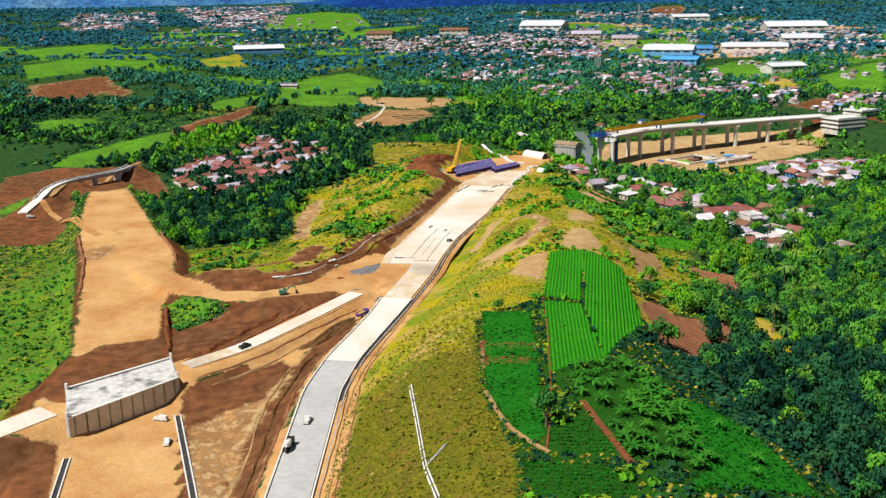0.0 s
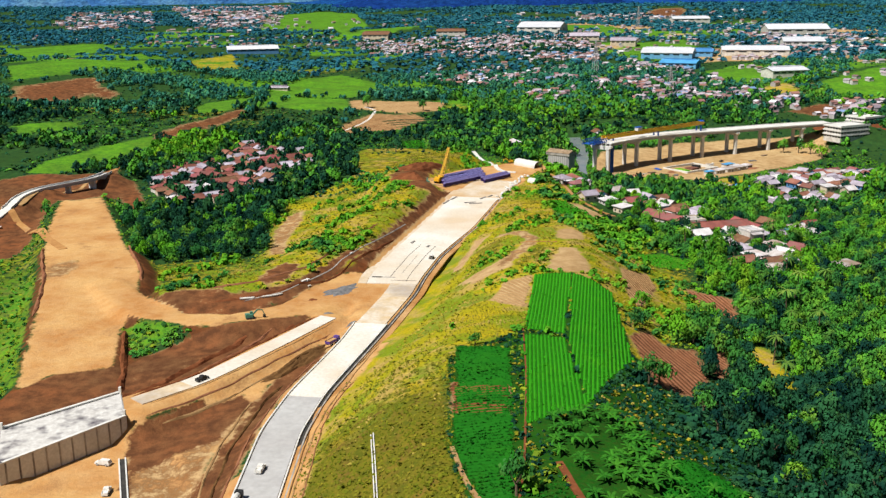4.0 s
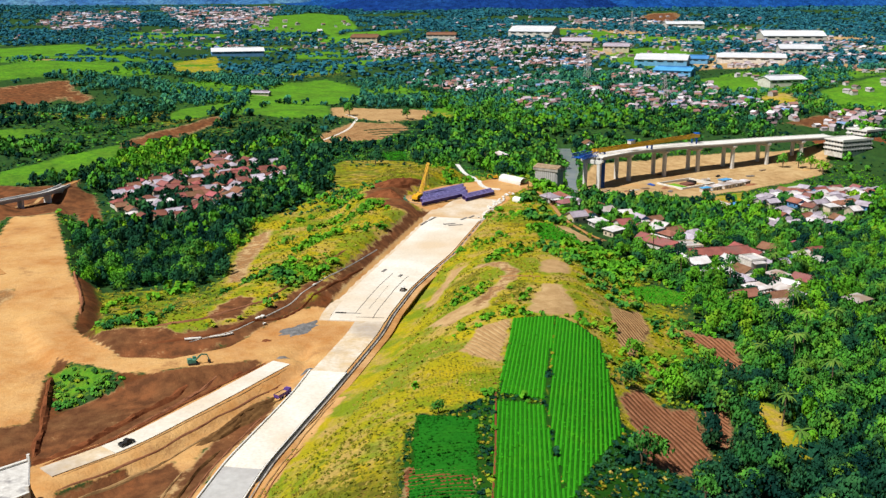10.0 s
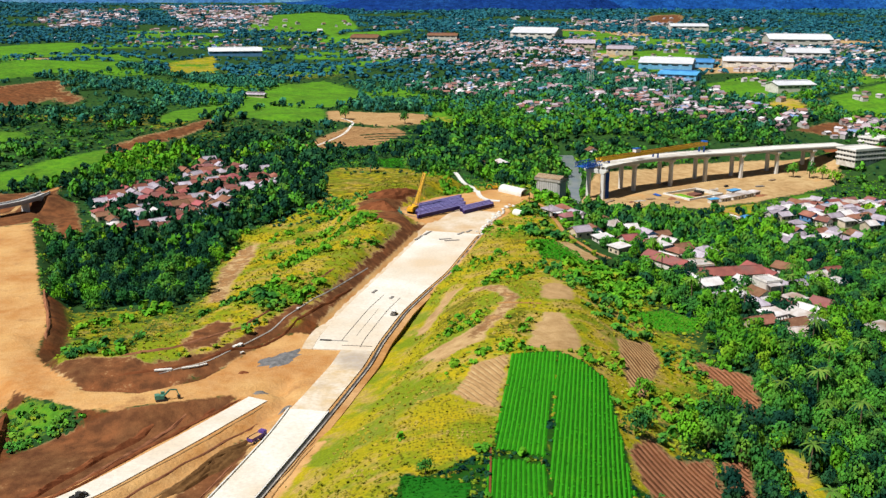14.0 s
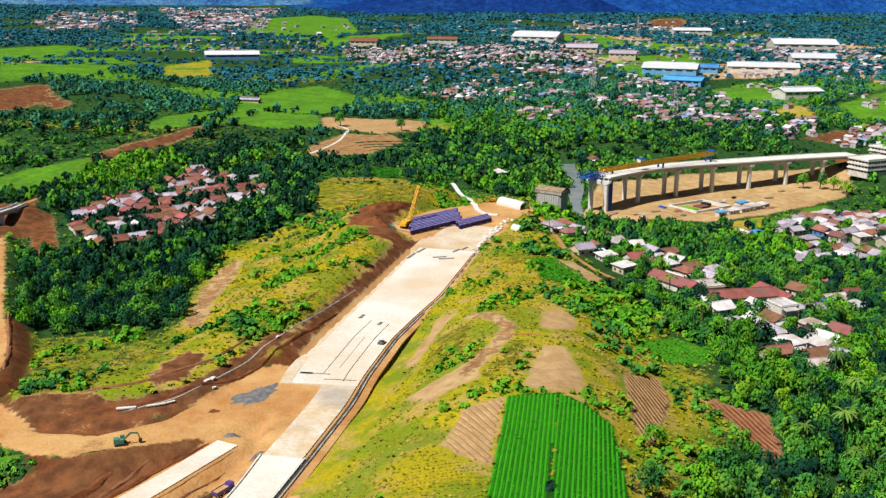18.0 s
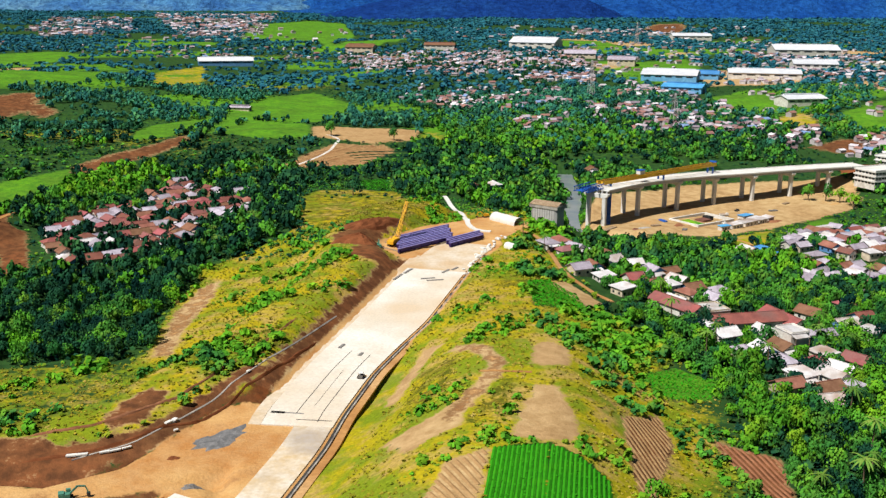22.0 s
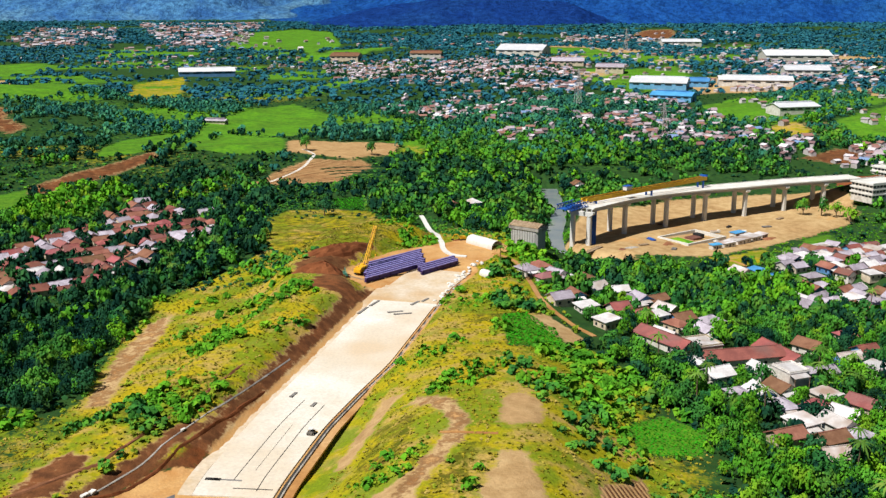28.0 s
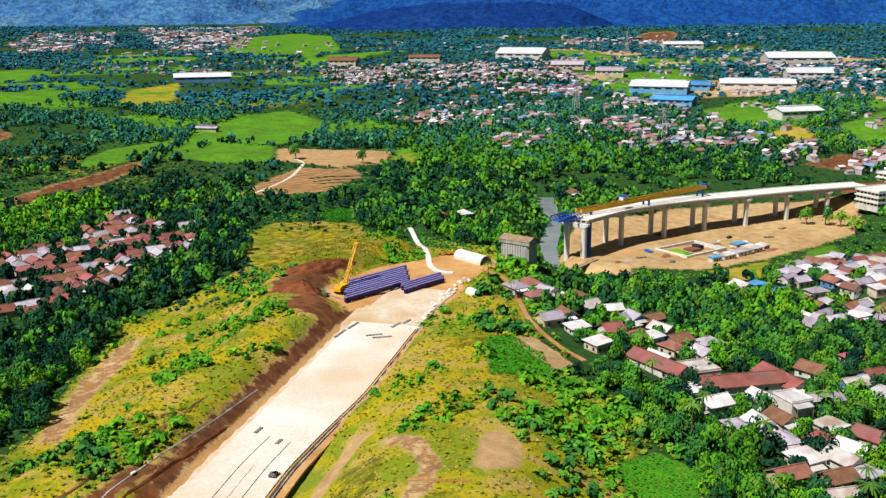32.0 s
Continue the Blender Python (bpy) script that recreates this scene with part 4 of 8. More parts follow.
def viaduct():
    root = thing("viaduct", "unfinished concrete viaduct on paired square piers", "viaduct", pose(0, 0, 0))
    c = np.array(VIADUCT)
    d = np.gradient(c, axis=0)
    d /= np.linalg.norm(d, axis=1)[:, None]
    s = np.stack([d[:, 1], -d[:, 0]], -1)
    u = np.linspace(0, len(c) - 1, 43)
    k = np.arange(len(c))
    cx, cy = np.interp(u, k, c[:, 0]), np.interp(u, k, c[:, 1])
    for _ in range(4):
        cx[1:-1] = (cx[:-2] + 2 * cx[1:-1] + cx[2:]) / 4
        cy[1:-1] = (cy[:-2] + 2 * cy[1:-1] + cy[2:]) / 4
    dx, dy = np.gradient(cx), np.gradient(cy)
    L = np.hypot(dx, dy)
    sx, sy = dy / L, -dx / L

    def ribbon(lo, hi, z0, z1, i0=0, i1=len(u)):
        g = Geo()
        for i in range(i0, i1):
            for off, z in ((lo, z0), (hi, z0), (hi, z1), (lo, z1)):
                g.v.append((cx[i] + sx[i] * off, cy[i] + sy[i] * off, z + float(deck_z(u[i])) - DECK_Z))
        for i in range(i1 - i0 - 1):
            q = 4 * i
            g.f += [(q + a, q + (a + 1) % 4, q + 4 + (a + 1) % 4, q + 4 + a) for a in range(4)]
        n = 4 * (i1 - i0 - 1)
        g.f += [(3, 2, 1, 0), (n, n + 1, n + 2, n + 3)]
        return g

    for i in range(len(c) - 1):
        a, b = i * 6, i * 6 + 7
        part("deck_slab", ribbon(-8.2, 8.2, DECK_Z - 0.35, DECK_Z, a, min(b, len(u))), concrete_white, root)
        for off in (-6.6, -3.3, 0.0, 3.3, 6.6):
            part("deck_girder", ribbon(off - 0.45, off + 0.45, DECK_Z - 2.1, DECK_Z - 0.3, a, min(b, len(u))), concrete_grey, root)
        for off in (-8.0, 8.0):
            part("parapet", ribbon(off - 0.18, off + 0.18, DECK_Z, DECK_Z + 0.45, a, min(b, len(u))), concrete_white, root)
    for i in range(len(c) - 1):
        up = float(deck_z(i)) - DECK_Z
        m = Matrix.Translation((c[i][0], c[i][1], up)) @ Matrix.Rotation(math.atan2(s[i][1], s[i][0]), 4, "Z")
        cap = Geo().add([(-8.4, -1.5, DECK_Z - 3.0), (-8.4, 1.5, DECK_Z - 3.0), (-6.2, 1.5, DECK_Z - 4.6), (-6.2, -1.5, DECK_Z - 4.6),
                         (6.2, -1.5, DECK_Z - 4.6), (6.2, 1.5, DECK_Z - 4.6), (8.4, 1.5, DECK_Z - 3.0), (8.4, -1.5, DECK_Z - 3.0),
                         (-8.4, -1.5, DECK_Z - 2.1), (-8.4, 1.5, DECK_Z - 2.1), (8.4, 1.5, DECK_Z - 2.1), (8.4, -1.5, DECK_Z - 2.1)],
                        [(0, 1, 2, 3), (3, 2, 5, 4), (4, 5, 6, 7), (0, 8, 9, 1), (7, 6, 10, 11), (8, 11, 10, 9), (0, 3, 4, 7, 11, 8), (1, 9, 10, 6, 5, 2)])
        part("pier_cap", cap, concrete_white, root, at=m)
        for off in (-5.4, 5.4):
            x, y = c[i] + s[i] * off
            base = gz(x, y) - 1.0
            part("pier", Geo().prism([(-1.3, -0.9), (-0.9, -1.3), (0.9, -1.3), (1.3, -0.9), (1.3, 0.9), (0.9, 1.3), (-0.9, 1.3), (-1.3, 0.9)], base, DECK_Z + up - 4.5), concrete_white, root,
                 at=Matrix.Translation((x, y, 0)) @ Matrix.Rotation(math.atan2(s[i][1], s[i][0]), 4, "Z"))
    return root, c, s, d


via_root, via_c, via_s, via_d = viaduct()

# ---- vegetation ----
rng = np.random.default_rng(7)


def clump_template(n, lobes, spread, leaf, squash, seed, tall=1.0, up=0.5):
    """A crown of small bent leaf clumps round several lobes; unit size about 1, base at z = 0. Quads."""
    r = np.random.default_rng(seed)
    centres = r.normal(0, 1, (lobes, 3))
    centres /= np.linalg.norm(centres, axis=1)[:, None]
    centres *= spread * r.uniform(0.5, 1.0, (lobes, 1))
    centres[:, 2] = np.abs(centres[:, 2]) * squash
    size = r.uniform(0.28, 0.5, lobes)
    verts, faces = [], []
    for i in range(n):
        k = r.integers(lobes)
        d = r.normal(0, 1, 3)
        d /= np.linalg.norm(d)
        if d[2] < -0.35:
            d[2] *= -1
        p = centres[k] + d * size[k] * r.uniform(0.72, 1.08) * np.array([1, 1, 0.85])
        nrm = d * 1.0 + np.array([0, 0, up]) + r.normal(0, 0.24, 3)
        nrm /= np.linalg.norm(nrm)
        a = np.cross(nrm, (0.3, 0.2, 0.9))
        a /= np.linalg.norm(a)
        b = np.cross(nrm, a)
        s = leaf * r.uniform(0.6, 1.35)
        q = [p + a * s, p + b * s * 0.8 - nrm * s * 0.3, p - a * s, p - b * s * 0.8 + nrm * s * 0.1]
        faces.append([len(verts) + j for j in range(4)])
        verts += q
    v = np.array(verts)
    v[:, 2] = (v[:, 2] - v[:, 2].min()) * tall
    v /= max(np.abs(v[:, :2]).max(), 1e-6)
    return v, np.array(faces)


def scatter(name, templates, x, y, z, width, height, material, label, category):
    """Joins many turned copies of templates into one mesh of kind stuff."""
    if len(x) == 0:
        return None
    vs, fs, tint, n = [], [], [], 0
    pick = rng.integers(len(templates), size=len(x))
    own = rng.uniform(0, 1, len(x))
    turn = rng.uniform(0, 2 * np.pi, len(x))
    for k, (tv, tf) in enumerate(templates):
        m = pick == k
        c, s = np.cos(turn[m])[:, None], np.sin(turn[m])[:, None]
        px = (tv[None, :, 0] * c - tv[None, :, 1] * s) * width[m][:, None] + x[m][:, None]
        py = (tv[None, :, 0] * s + tv[None, :, 1] * c) * width[m][:, None] + y[m][:, None]
        pz = tv[None, :, 2] * height[m][:, None] + z[m][:, None]
        v = np.stack([px, py, pz], -1).reshape(-1, 3)
        f = (tf[None] + (np.arange(m.sum()) * len(tv))[:, None, None]).reshape(-1, tf.shape[1]) + n
        vs.append(v)
        fs.append(f)
        tint.append(np.repeat(own[m], len(tv)))
        n += len(v)
    me = big_mesh(name, np.concatenate(vs), np.concatenate(fs), material)
    me.attributes.new("tint", "FLOAT", "POINT").data.foreach_set("value", np.concatenate(tint).astype(np.float32))
    return tagged(new(name, me), label, category, kind="stuff")


def plot_mask(x, y, kinds=None):
    hit = np.zeros(np.shape(x), bool)
    for name, (kind, outline) in PLOTS.items():
        if name == "green_slope":
            continue
        if kinds is None or kind in kinds:
            hit |= inside(outline, x, y)
    return hit


def off_roads(x, y, gap=3.0):
    ok = np.ones(np.shape(x), bool)
    for line, g in ((ROAD, gap + 7), (RAMP, gap + 5), (LOWER, gap + 3), (HAUL, gap + 3), (PAD, gap + 2), (SITE, gap - 2), (RIVER, 0.5)):
        d, _, (z, w) = along(line, x, y)
        ok &= d > w + g
    d, _, _ = along(VIADUCT, x, y)
    return ok & (d > 13)


def clear_of(places, x, y):
    ok = np.ones(np.shape(x), bool)
    for hx, hy, r in places:
        ok &= (x - hx) ** 2 + (y - hy) ** 2 > r * r
    return ok


WOODS = {
    "valley": [(-205, 560), (-150, 598), (-128, 590), (-96, 630), (-97, 690), (-72, 705), (-60, 740), (-42, 690), (-46, 664), (-58, 632), (-68, 612), (-85, 590), (-82, 572), (-85, 548), (-83, 511), (-77, 485), (-80, 464), (-135, 470), (-165, 545)],
    "north_valley": [(-215, 690), (-170, 640), (-152, 670), (-110, 760), (-70, 700), (-45, 690), (-60, 800), (-80, 870), (-200, 830)],
    "hedge_row": [(-229, 1286), (-301, 1609), (-170, 1675), (-127, 1405)],
    "grove": [(-200, 722), (-212, 777), (-187, 822), (-155, 817), (-145, 785), (-163, 735)],
    "knoll_back": [(30, 720), (34, 770), (20, 840), (-10, 850), (4, 760)],
    "river_wood": [(60, 700), (88, 690), (90, 780), (70, 850), (151, 965), (330, 931), (332, 1065), (63, 1154), (0, 914), (20, 800)],
}


KNOLL_PATH = [(31, 751, 0), (34, 731, 0), (36, 713, 0), (40, 697, 0), (42, 670, 0), (42, 643, 0), (44, 632, 0), (49, 625, 0), (53, 626, 0)]
VILLAGE_PATH = [(66, 632, 0), (75, 624, 0), (78, 600, 0), (81, 566, 0), (87, 545, 0), (97, 527, 0)]
OPEN = [
    [(98, 668), (118, 655), (150, 682), (180, 688), (215, 700), (262, 738), (280, 770), (120, 770), (108, 790), (101, 760), (97, 700)],
    [(72, 622), (100, 622), (106, 668), (72, 672)],
    [(180, 690), (230, 700), (262, 735), (230, 735)],
]


def wood_density(x, y):
    d, side, (z, w) = along(CREST, x, y)
    east = ((side > 0) & (d > w * (0.7 + 0.25 * smooth(280, 320, y) + 0.45 * smooth(340, 385, y) * smooth(520, 470, y)))) | ((y > 700) & (x > 60))
    dens = np.where(east & (y < 720), 0.9, 0.0)
    for outline in WOODS.values():
        dens = np.maximum(dens, 0.95 * smooth(0.0, 0.7, edge_depth(outline, x, y) / 16.0 + 0.55 + 0.5 * wave(x, y, 15.0, 6.0)) * inside(outline, x, y))
    for outline in OPEN:
        dens = dens * ~inside(outline, x, y)
    d, _, _ = along(VILLAGE_PATH, x, y)
    dens = dens * (d > 9.5)
    far = smooth(740, 860, y) * smooth(-0.3, 0.2, wave(x, y, 95.0, 3.0) + 0.3) * (0.25 + 0.75 * smooth(0.42, 0.2, wave(x, y, 95.0, 7.0)))
    dens = np.maximum(dens, far * (y > 740))
    bands = wave(x * 0.42 + 0.22 * y, y, 30.0, 9.0) + 0.35 * wave(x, y, 17.0, 3.0)
    west = smooth(-30, -110, x) * smooth(770, 800, y) * smooth(2300, 1900, y)
    wooded = np.zeros(np.shape(x), bool)
    for outline in WOODS.values():
        wooded |= inside(outline, x, y)
    dens = np.where(wooded, dens, dens * (1 - west) + west * (0.07 + 0.85 * smooth(-0.12, 0.45, bands)))
    dens = np.maximum(dens, 0.8 * (x < -215) * (y > 520) * (y < 800) * smooth(-0.5, 0.0, wave(x, y, 60.0, 9.0)))
    d, _, _ = along(KNOLL_PATH, x, y)
    dens = dens * (d > 6.5)
    dens = dens * ~plot_mask(x, y) * ~plot_mask(x, y + 4) * ~plot_mask(x + 2, y + 8, ("tan", "tilled"))
    return dens



# ---- viaduct works: launching gantry, scaffold, site ----
def yaw_of(v):
    return math.degrees(math.atan2(v[1], v[0]))


def launching_gantry():
    a, b = via_c[0] - via_s[0] * 3.4 + via_d[0] * 11, via_c[3] - via_s[3] * 3.4 + via_d[3] * 6
    root = thing("launching_gantry", "yellow twin box-girder launching gantry on the viaduct deck", "gantry", pose(a[0], a[1], DECK_Z + 4.4, 0, 0, yaw_of(b - a)))
    L = float(np.linalg.norm(b - a))
    for off in (-1.9, 1.9):
        part("main_beam", Geo().box(-2, off - 0.55, 0.6, L, off + 0.55, 3.0), yellow_steel, root)
        part("top_rail", Geo().box(-2, off - 0.15, 3.0, L, off + 0.15, 3.2), dark_metal, root)
        for k in range(8):
            part("stiffener", Geo().box(2 + k * L / 8.5, off - 0.62, 0.6, 2.3 + k * L / 8.5, off + 0.62, 3.02), yellow_steel, root)
    for x in (6.0, L * 0.5, L - 4):
        part("support_leg", Geo().box(x, -2.6, -4.4 + 3.0 * (1 - x / L), x + 0.8, -1.6, 0.6).box(x, 1.6, -4.4 + 3.0 * (1 - x / L), x + 0.8, 2.6, 0.6).box(x, -2.6, -0.1, x + 0.8, 2.6, 0.5), blue_steel, root)
    part("cross_frame", Geo().box(L - 1.5, -2.6, 3.0, L + 0.5, 2.6, 4.0), blue_steel, root, "blue end frame")
    part("winch_cabin", Geo().box(L * 0.3, -1.6, 3.2, L * 0.3 + 5, 1.6, 5.6), white_paint, root, "white winch cabin")
    part("winch_roof", Geo().box(L * 0.3 - 0.3, -2.0, 5.6, L * 0.3 + 5.3, 2.0, 5.9), blue_steel, root, "blue cabin roof")
    return root


launching_gantry()


def nose_truss():
    p = via_c[0] - via_s[0] * 2.0
    root = thing("truss_frame", "blue steel truss nose beyond the viaduct end", "truss", pose(p[0], p[1], DECK_Z + 3.9, 0, 0, yaw_of(-via_d[0])))
    for off in (-5.5, 0.0, 4.0):
        for z in (0.3, 3.0):
            part("chord", Geo().beam((-4, off, z), (15, off, z), 0.45, 0.45), blue_steel, root)
        for k in range(6):
            part("brace", Geo().beam((-4 + 3 * k, off, 0.3), (-1 + 3 * k, off, 3.0), 0.28, 0.28).beam((-1 + 3 * k, off, 3.0), (-1 + 3 * k, off, 0.3), 0.25, 0.25), blue_steel, root)
    for k in range(5):
        part("cross_beam", Geo().beam((-3 + 4 * k, -5.5, 0.3), (-3 + 4 * k, 4.0, 0.3), 0.3, 0.3), blue_steel, root)
    part("walkway", Geo().box(-4, -5.3, 0.45, 14, -0.3, 0.6), blue_steel, root)
    return root


nose_truss()


def scaffold_tower():
    x, y = via_c[0] + via_s[0] * 5.6 + via_d[0] * 3.4
    z0 = gz(x, y) - 0.4
    h = DECK_Z + 1.6 - z0
    root = thing("scaffold_tower", "tall blue scaffold tower against the end pier", "scaffold", pose(x, y, z0, 0, 0, yaw_of(via_d[0])))
    for i in (-1.4, 1.4):
        for j in (-1.6, 1.6):
            part("upright", Geo().box(i - 0.12, j - 0.12, 0, i + 0.12, j + 0.12, h), blue_steel, root)
    s = (h - 1) / 7.5
    for k in range(8):
        z = 0.8 + k * s
        part("ledger", Geo().beam((-1.4, -1.6, z), (1.4, -1.6, z), 0.14, 0.14).beam((-1.4, 1.6, z), (1.4, 1.6, z), 0.14, 0.14).beam((-1.4, -1.6, z), (-1.4, 1.6, z), 0.14, 0.14).beam((1.4, -1.6, z), (1.4, 1.6, z), 0.14, 0.14), blue_steel, root)
        part("diagonal", Geo().beam((-1.4, -1.6, z), (1.4, -1.6, z + s), 0.1, 0.1), blue_steel, root)
    part("net", Geo().box(1.5, -1.6, 0.5, 1.56, 1.6, h), blue_steel, root, "blue safety net")
    return root


scaffold_tower()


def river_abutment():
    x, y = 86.0, 668.0
    z0, top = gz(x, y) - 8.0, 8.2
    root = thing("abutment_pier", "massive grey concrete river pier with timber formwork top", "bridge pier", pose(x, y, 0, 0, 0, -38))
    part("shaft", Geo().prism([(-8, -3.6), (-7, -4.4), (7, -4.4), (8, -3.6), (8, 3.6), (7, 4.4), (-7, 4.4), (-8, 3.6)], z0, top - 2.2), concrete_grey, root)
    part("cap", Geo().prism([(-8.8, -4.8), (8.8, -4.8), (8.8, 4.8), (-8.8, 4.8)], top - 2.2, top - 0.6), concrete_old, root)
    for k in range(12):
        for s in (-1, 1):
            x0 = -8.7 + 1.45 * k
            v = [(x0, s * 4.9, top - 0.6), (x0 + 1.3, s * 4.9, top - 0.6), (x0 + 1.3, 0, top + 1.1), (x0, 0, top + 1.1)]
            part("plank", Geo().add(v + [(p[0], p[1], p[2] + 0.25) for p in v], [(3, 2, 1, 0), (4, 5, 6, 7), (0, 1, 5, 4), (1, 2, 6, 5), (2, 3, 7, 6), (3, 0, 4, 7)]), wood, root)
    for k in range(10):
        part("formwork_rib", Geo().box(-6.9 + 1.5 * k, -4.56, z0 + 3, -6.7 + 1.5 * k, -4.38, top - 2.2), concrete_dark, root)
    return root


river_abutment()


def river_sheet():
    g = Geo()
    for a, b in zip(RIVER[:-1], RIVER[1:]):
        d = Vector((b[0] - a[0], b[1] - a[1], 0)).normalized()
        s = Vector((d.y, -d.x, 0))
        p, q = Vector((a[0], a[1], a[2] + 0.4)), Vector((b[0], b[1], b[2] + 0.38))
        g.add([p - s * (a[3] + 3) - d * 3, p + s * (a[3] + 3) - d * 3, q + s * (b[3] + 3), q - s * (b[3] + 3)], [(0, 1, 2, 3)])
    return tagged(part("water", g, water_mat), "shallow grey-green river between wooded banks", "river", kind="structure")


river_sheet()


def footbridge():
    a, b = Vector((112, 702, -19.4)), Vector((134, 729, -18.2))
    m = b - a
    root = thing("foot_bridge", "long pale timber footbridge over the river bank", "footbridge", pose(a.x, a.y, a.z, 0, -math.degrees(math.atan2(m.z, math.hypot(m.x, m.y))), yaw_of(m)))
    L = m.length
    for off in (-1.2, 1.2):
        part("stringer", Geo().box(0, off - 0.2, -0.6, L, off + 0.2, 0), dark_metal, root)
        part("handrail", Geo().box(0, off - 0.06, 0.9, L, off + 0.06, 1.02), wood, root)
    for k in range(int(L / 2.0)):
        part("deck_board", Geo().box(k * 2.0, -1.5, 0, k * 2.0 + 1.9, 1.5, 0.14), wood, root)
    for k in range(4):
        part("post", Geo().box(4 + k * L / 4.4, -0.3, -7, 4.6 + k * L / 4.4, 0.3, -0.6), dark_metal, root)
    return root


footbridge()


def basin():
    x, y = 194.0, 758.0
    root = thing("foundation_basin", "half-built concrete foundation basin with white rim walls", "foundation", pose(x, y, gz(x, y), 0, 0, 35))
    part("wall", Geo().box(-17, -12, -0.5, 17, -11, 1.6), concrete_white, root)
    part("wall", Geo().box(-17, 11, -0.5, 17, 12, 1.6), concrete_white, root)
    part("wall", Geo().box(-17, -11, -0.5, -16, 11, 1.6), concrete_white, root)
    part("wall", Geo().box(16, -11, -0.5, 17, 11, 1.6), concrete_white, root)
    part("pile_cap", Geo().box(-3, -4, -0.5, 5, 3, 1.2), tile_red, root, "reddish brick pile cap")
    part("rebar_cage", Geo().box(5.5, -2, -0.5, 9, 4, 2.2), dark_metal, root, "dark reinforcement cage")
    part("spoil", Geo().add([(-14, -9, 0), (-5, -9, 0), (-5, 8, 0), (-14, 8, 0), (-11, -4, 1.6), (-8, 4, 1.4)], [(0, 1, 4), (1, 2, 5, 4), (2, 3, 5), (3, 0, 4, 5)]), leaf_c, root, "grassy spoil heap")
    return root


basin()


def slab_roof(w, l, z0, z1, t=0.2, o=0.5):
    """A slightly sloping sheet roof with thickness."""
    return Geo().add([(-w / 2 - o, -l / 2 - o, z0), (w / 2 + o, -l / 2 - o, z1), (w / 2 + o, l / 2 + o, z1), (-w / 2 - o, l / 2 + o, z0), (-w / 2 - o, -l / 2 - o, z0 + t), (w / 2 + o, -l / 2 - o, z1 + t), (w / 2 + o, l / 2 + o, z1 + t), (-w / 2 - o, l / 2 + o, z0 + t)],
                     [(3, 2, 1, 0), (4, 5, 6, 7), (0, 1, 5, 4), (1, 2, 6, 5), (2, 3, 7, 6), (3, 0, 4, 7)])


def site_cabin(x, y, turn, w, l, roof, label):
    root = thing("site_cabin", label, "site cabin", pose(x, y, gz(x, y), 0, 0, turn), group="cabins of the bridge site")
    part("body", Geo().box(-w / 2, -l / 2, -0.4, w / 2, l / 2, 2.6), wall_white, root)
    part("roof", slab_roof(w, l, 2.6, 2.9), roof, root)
    part("door", Geo().box(-0.5, -l / 2 - 0.04, 0, 0.5, -l / 2 + 0.02, 2.0), dark_metal, root)
    for k in (-1, 1):
        part("window", Geo().box(k * w * 0.28 - 0.5, -l / 2 - 0.04, 1.0, k * w * 0.28 + 0.5, -l / 2 + 0.02, 1.9), glass_dark, root)
    return root


for x, y, t, w, l, m in ((208, 735, 30, 9, 6, tin_roof), (220, 748, 34, 12, 7, tin_roof), (229, 756, 34, 8, 9, tin_roof), (224, 766, 30, 8, 5, blue_roof), (237, 762, 40, 6, 6, tin_roof), (200, 729, 20, 6, 4, blue_roof)):
    site_cabin(x, y, t, w, l, m, "white site cabin with a blue roof" if m == blue_roof else "white site cabin with a pale tin roof")


def storey_building(x, y, turn, w, l, floors, label):
    root = thing("office_building", label, "building", pose(x, y, gz(x, y) - 1.5, 0, 0, turn))
    for k in range(floors):
        b = k * 3.4 + 1.0
        part("floor_slab", Geo().box(-w / 2 - 0.8, -l / 2 - 0.8, b + 2.5, w / 2 + 0.8, l / 2 + 0.8, b + 3.4), concrete_white, root)
        part("wall", Geo().box(-w / 2, -l / 2, b - (3.0 if k == 0 else 0.0), w / 2, l / 2, b + 2.5), wall_white, root)
        for i in range(int(w / 3)):
            part("window", Geo().box(-w / 2 + 0.6 + i * 3, -l / 2 - 0.06, b + 0.9, -w / 2 + 2.6 + i * 3, -l / 2 + 0.02, b + 2.2), glass_dark, root)
        for i in range(int(l / 3)):
            part("window", Geo().box(-w / 2 - 0.06, -l / 2 + 0.6 + i * 3, b + 0.9, -w / 2 + 0.02, -l / 2 + 2.6 + i * 3, b + 2.2), glass_dark, root)
    top = floors * 3.4 + 1.0
    part("parapet", Geo().box(-w / 2 - 0.8, -l / 2 - 0.8, top, w / 2 + 0.8, -l / 2 - 0.5, top + 0.8).box(-w / 2 - 0.8, l / 2 + 0.5, top, w / 2 + 0.8, l / 2 + 0.8, top + 0.8), concrete_white, root)
    return root


storey_building(340, 836, 24, 30, 18, 3, "white three-storey office block with long balconies")
storey_building(398, 938, 30, 26, 20, 2, "white two-storey block with a broad flat roof")


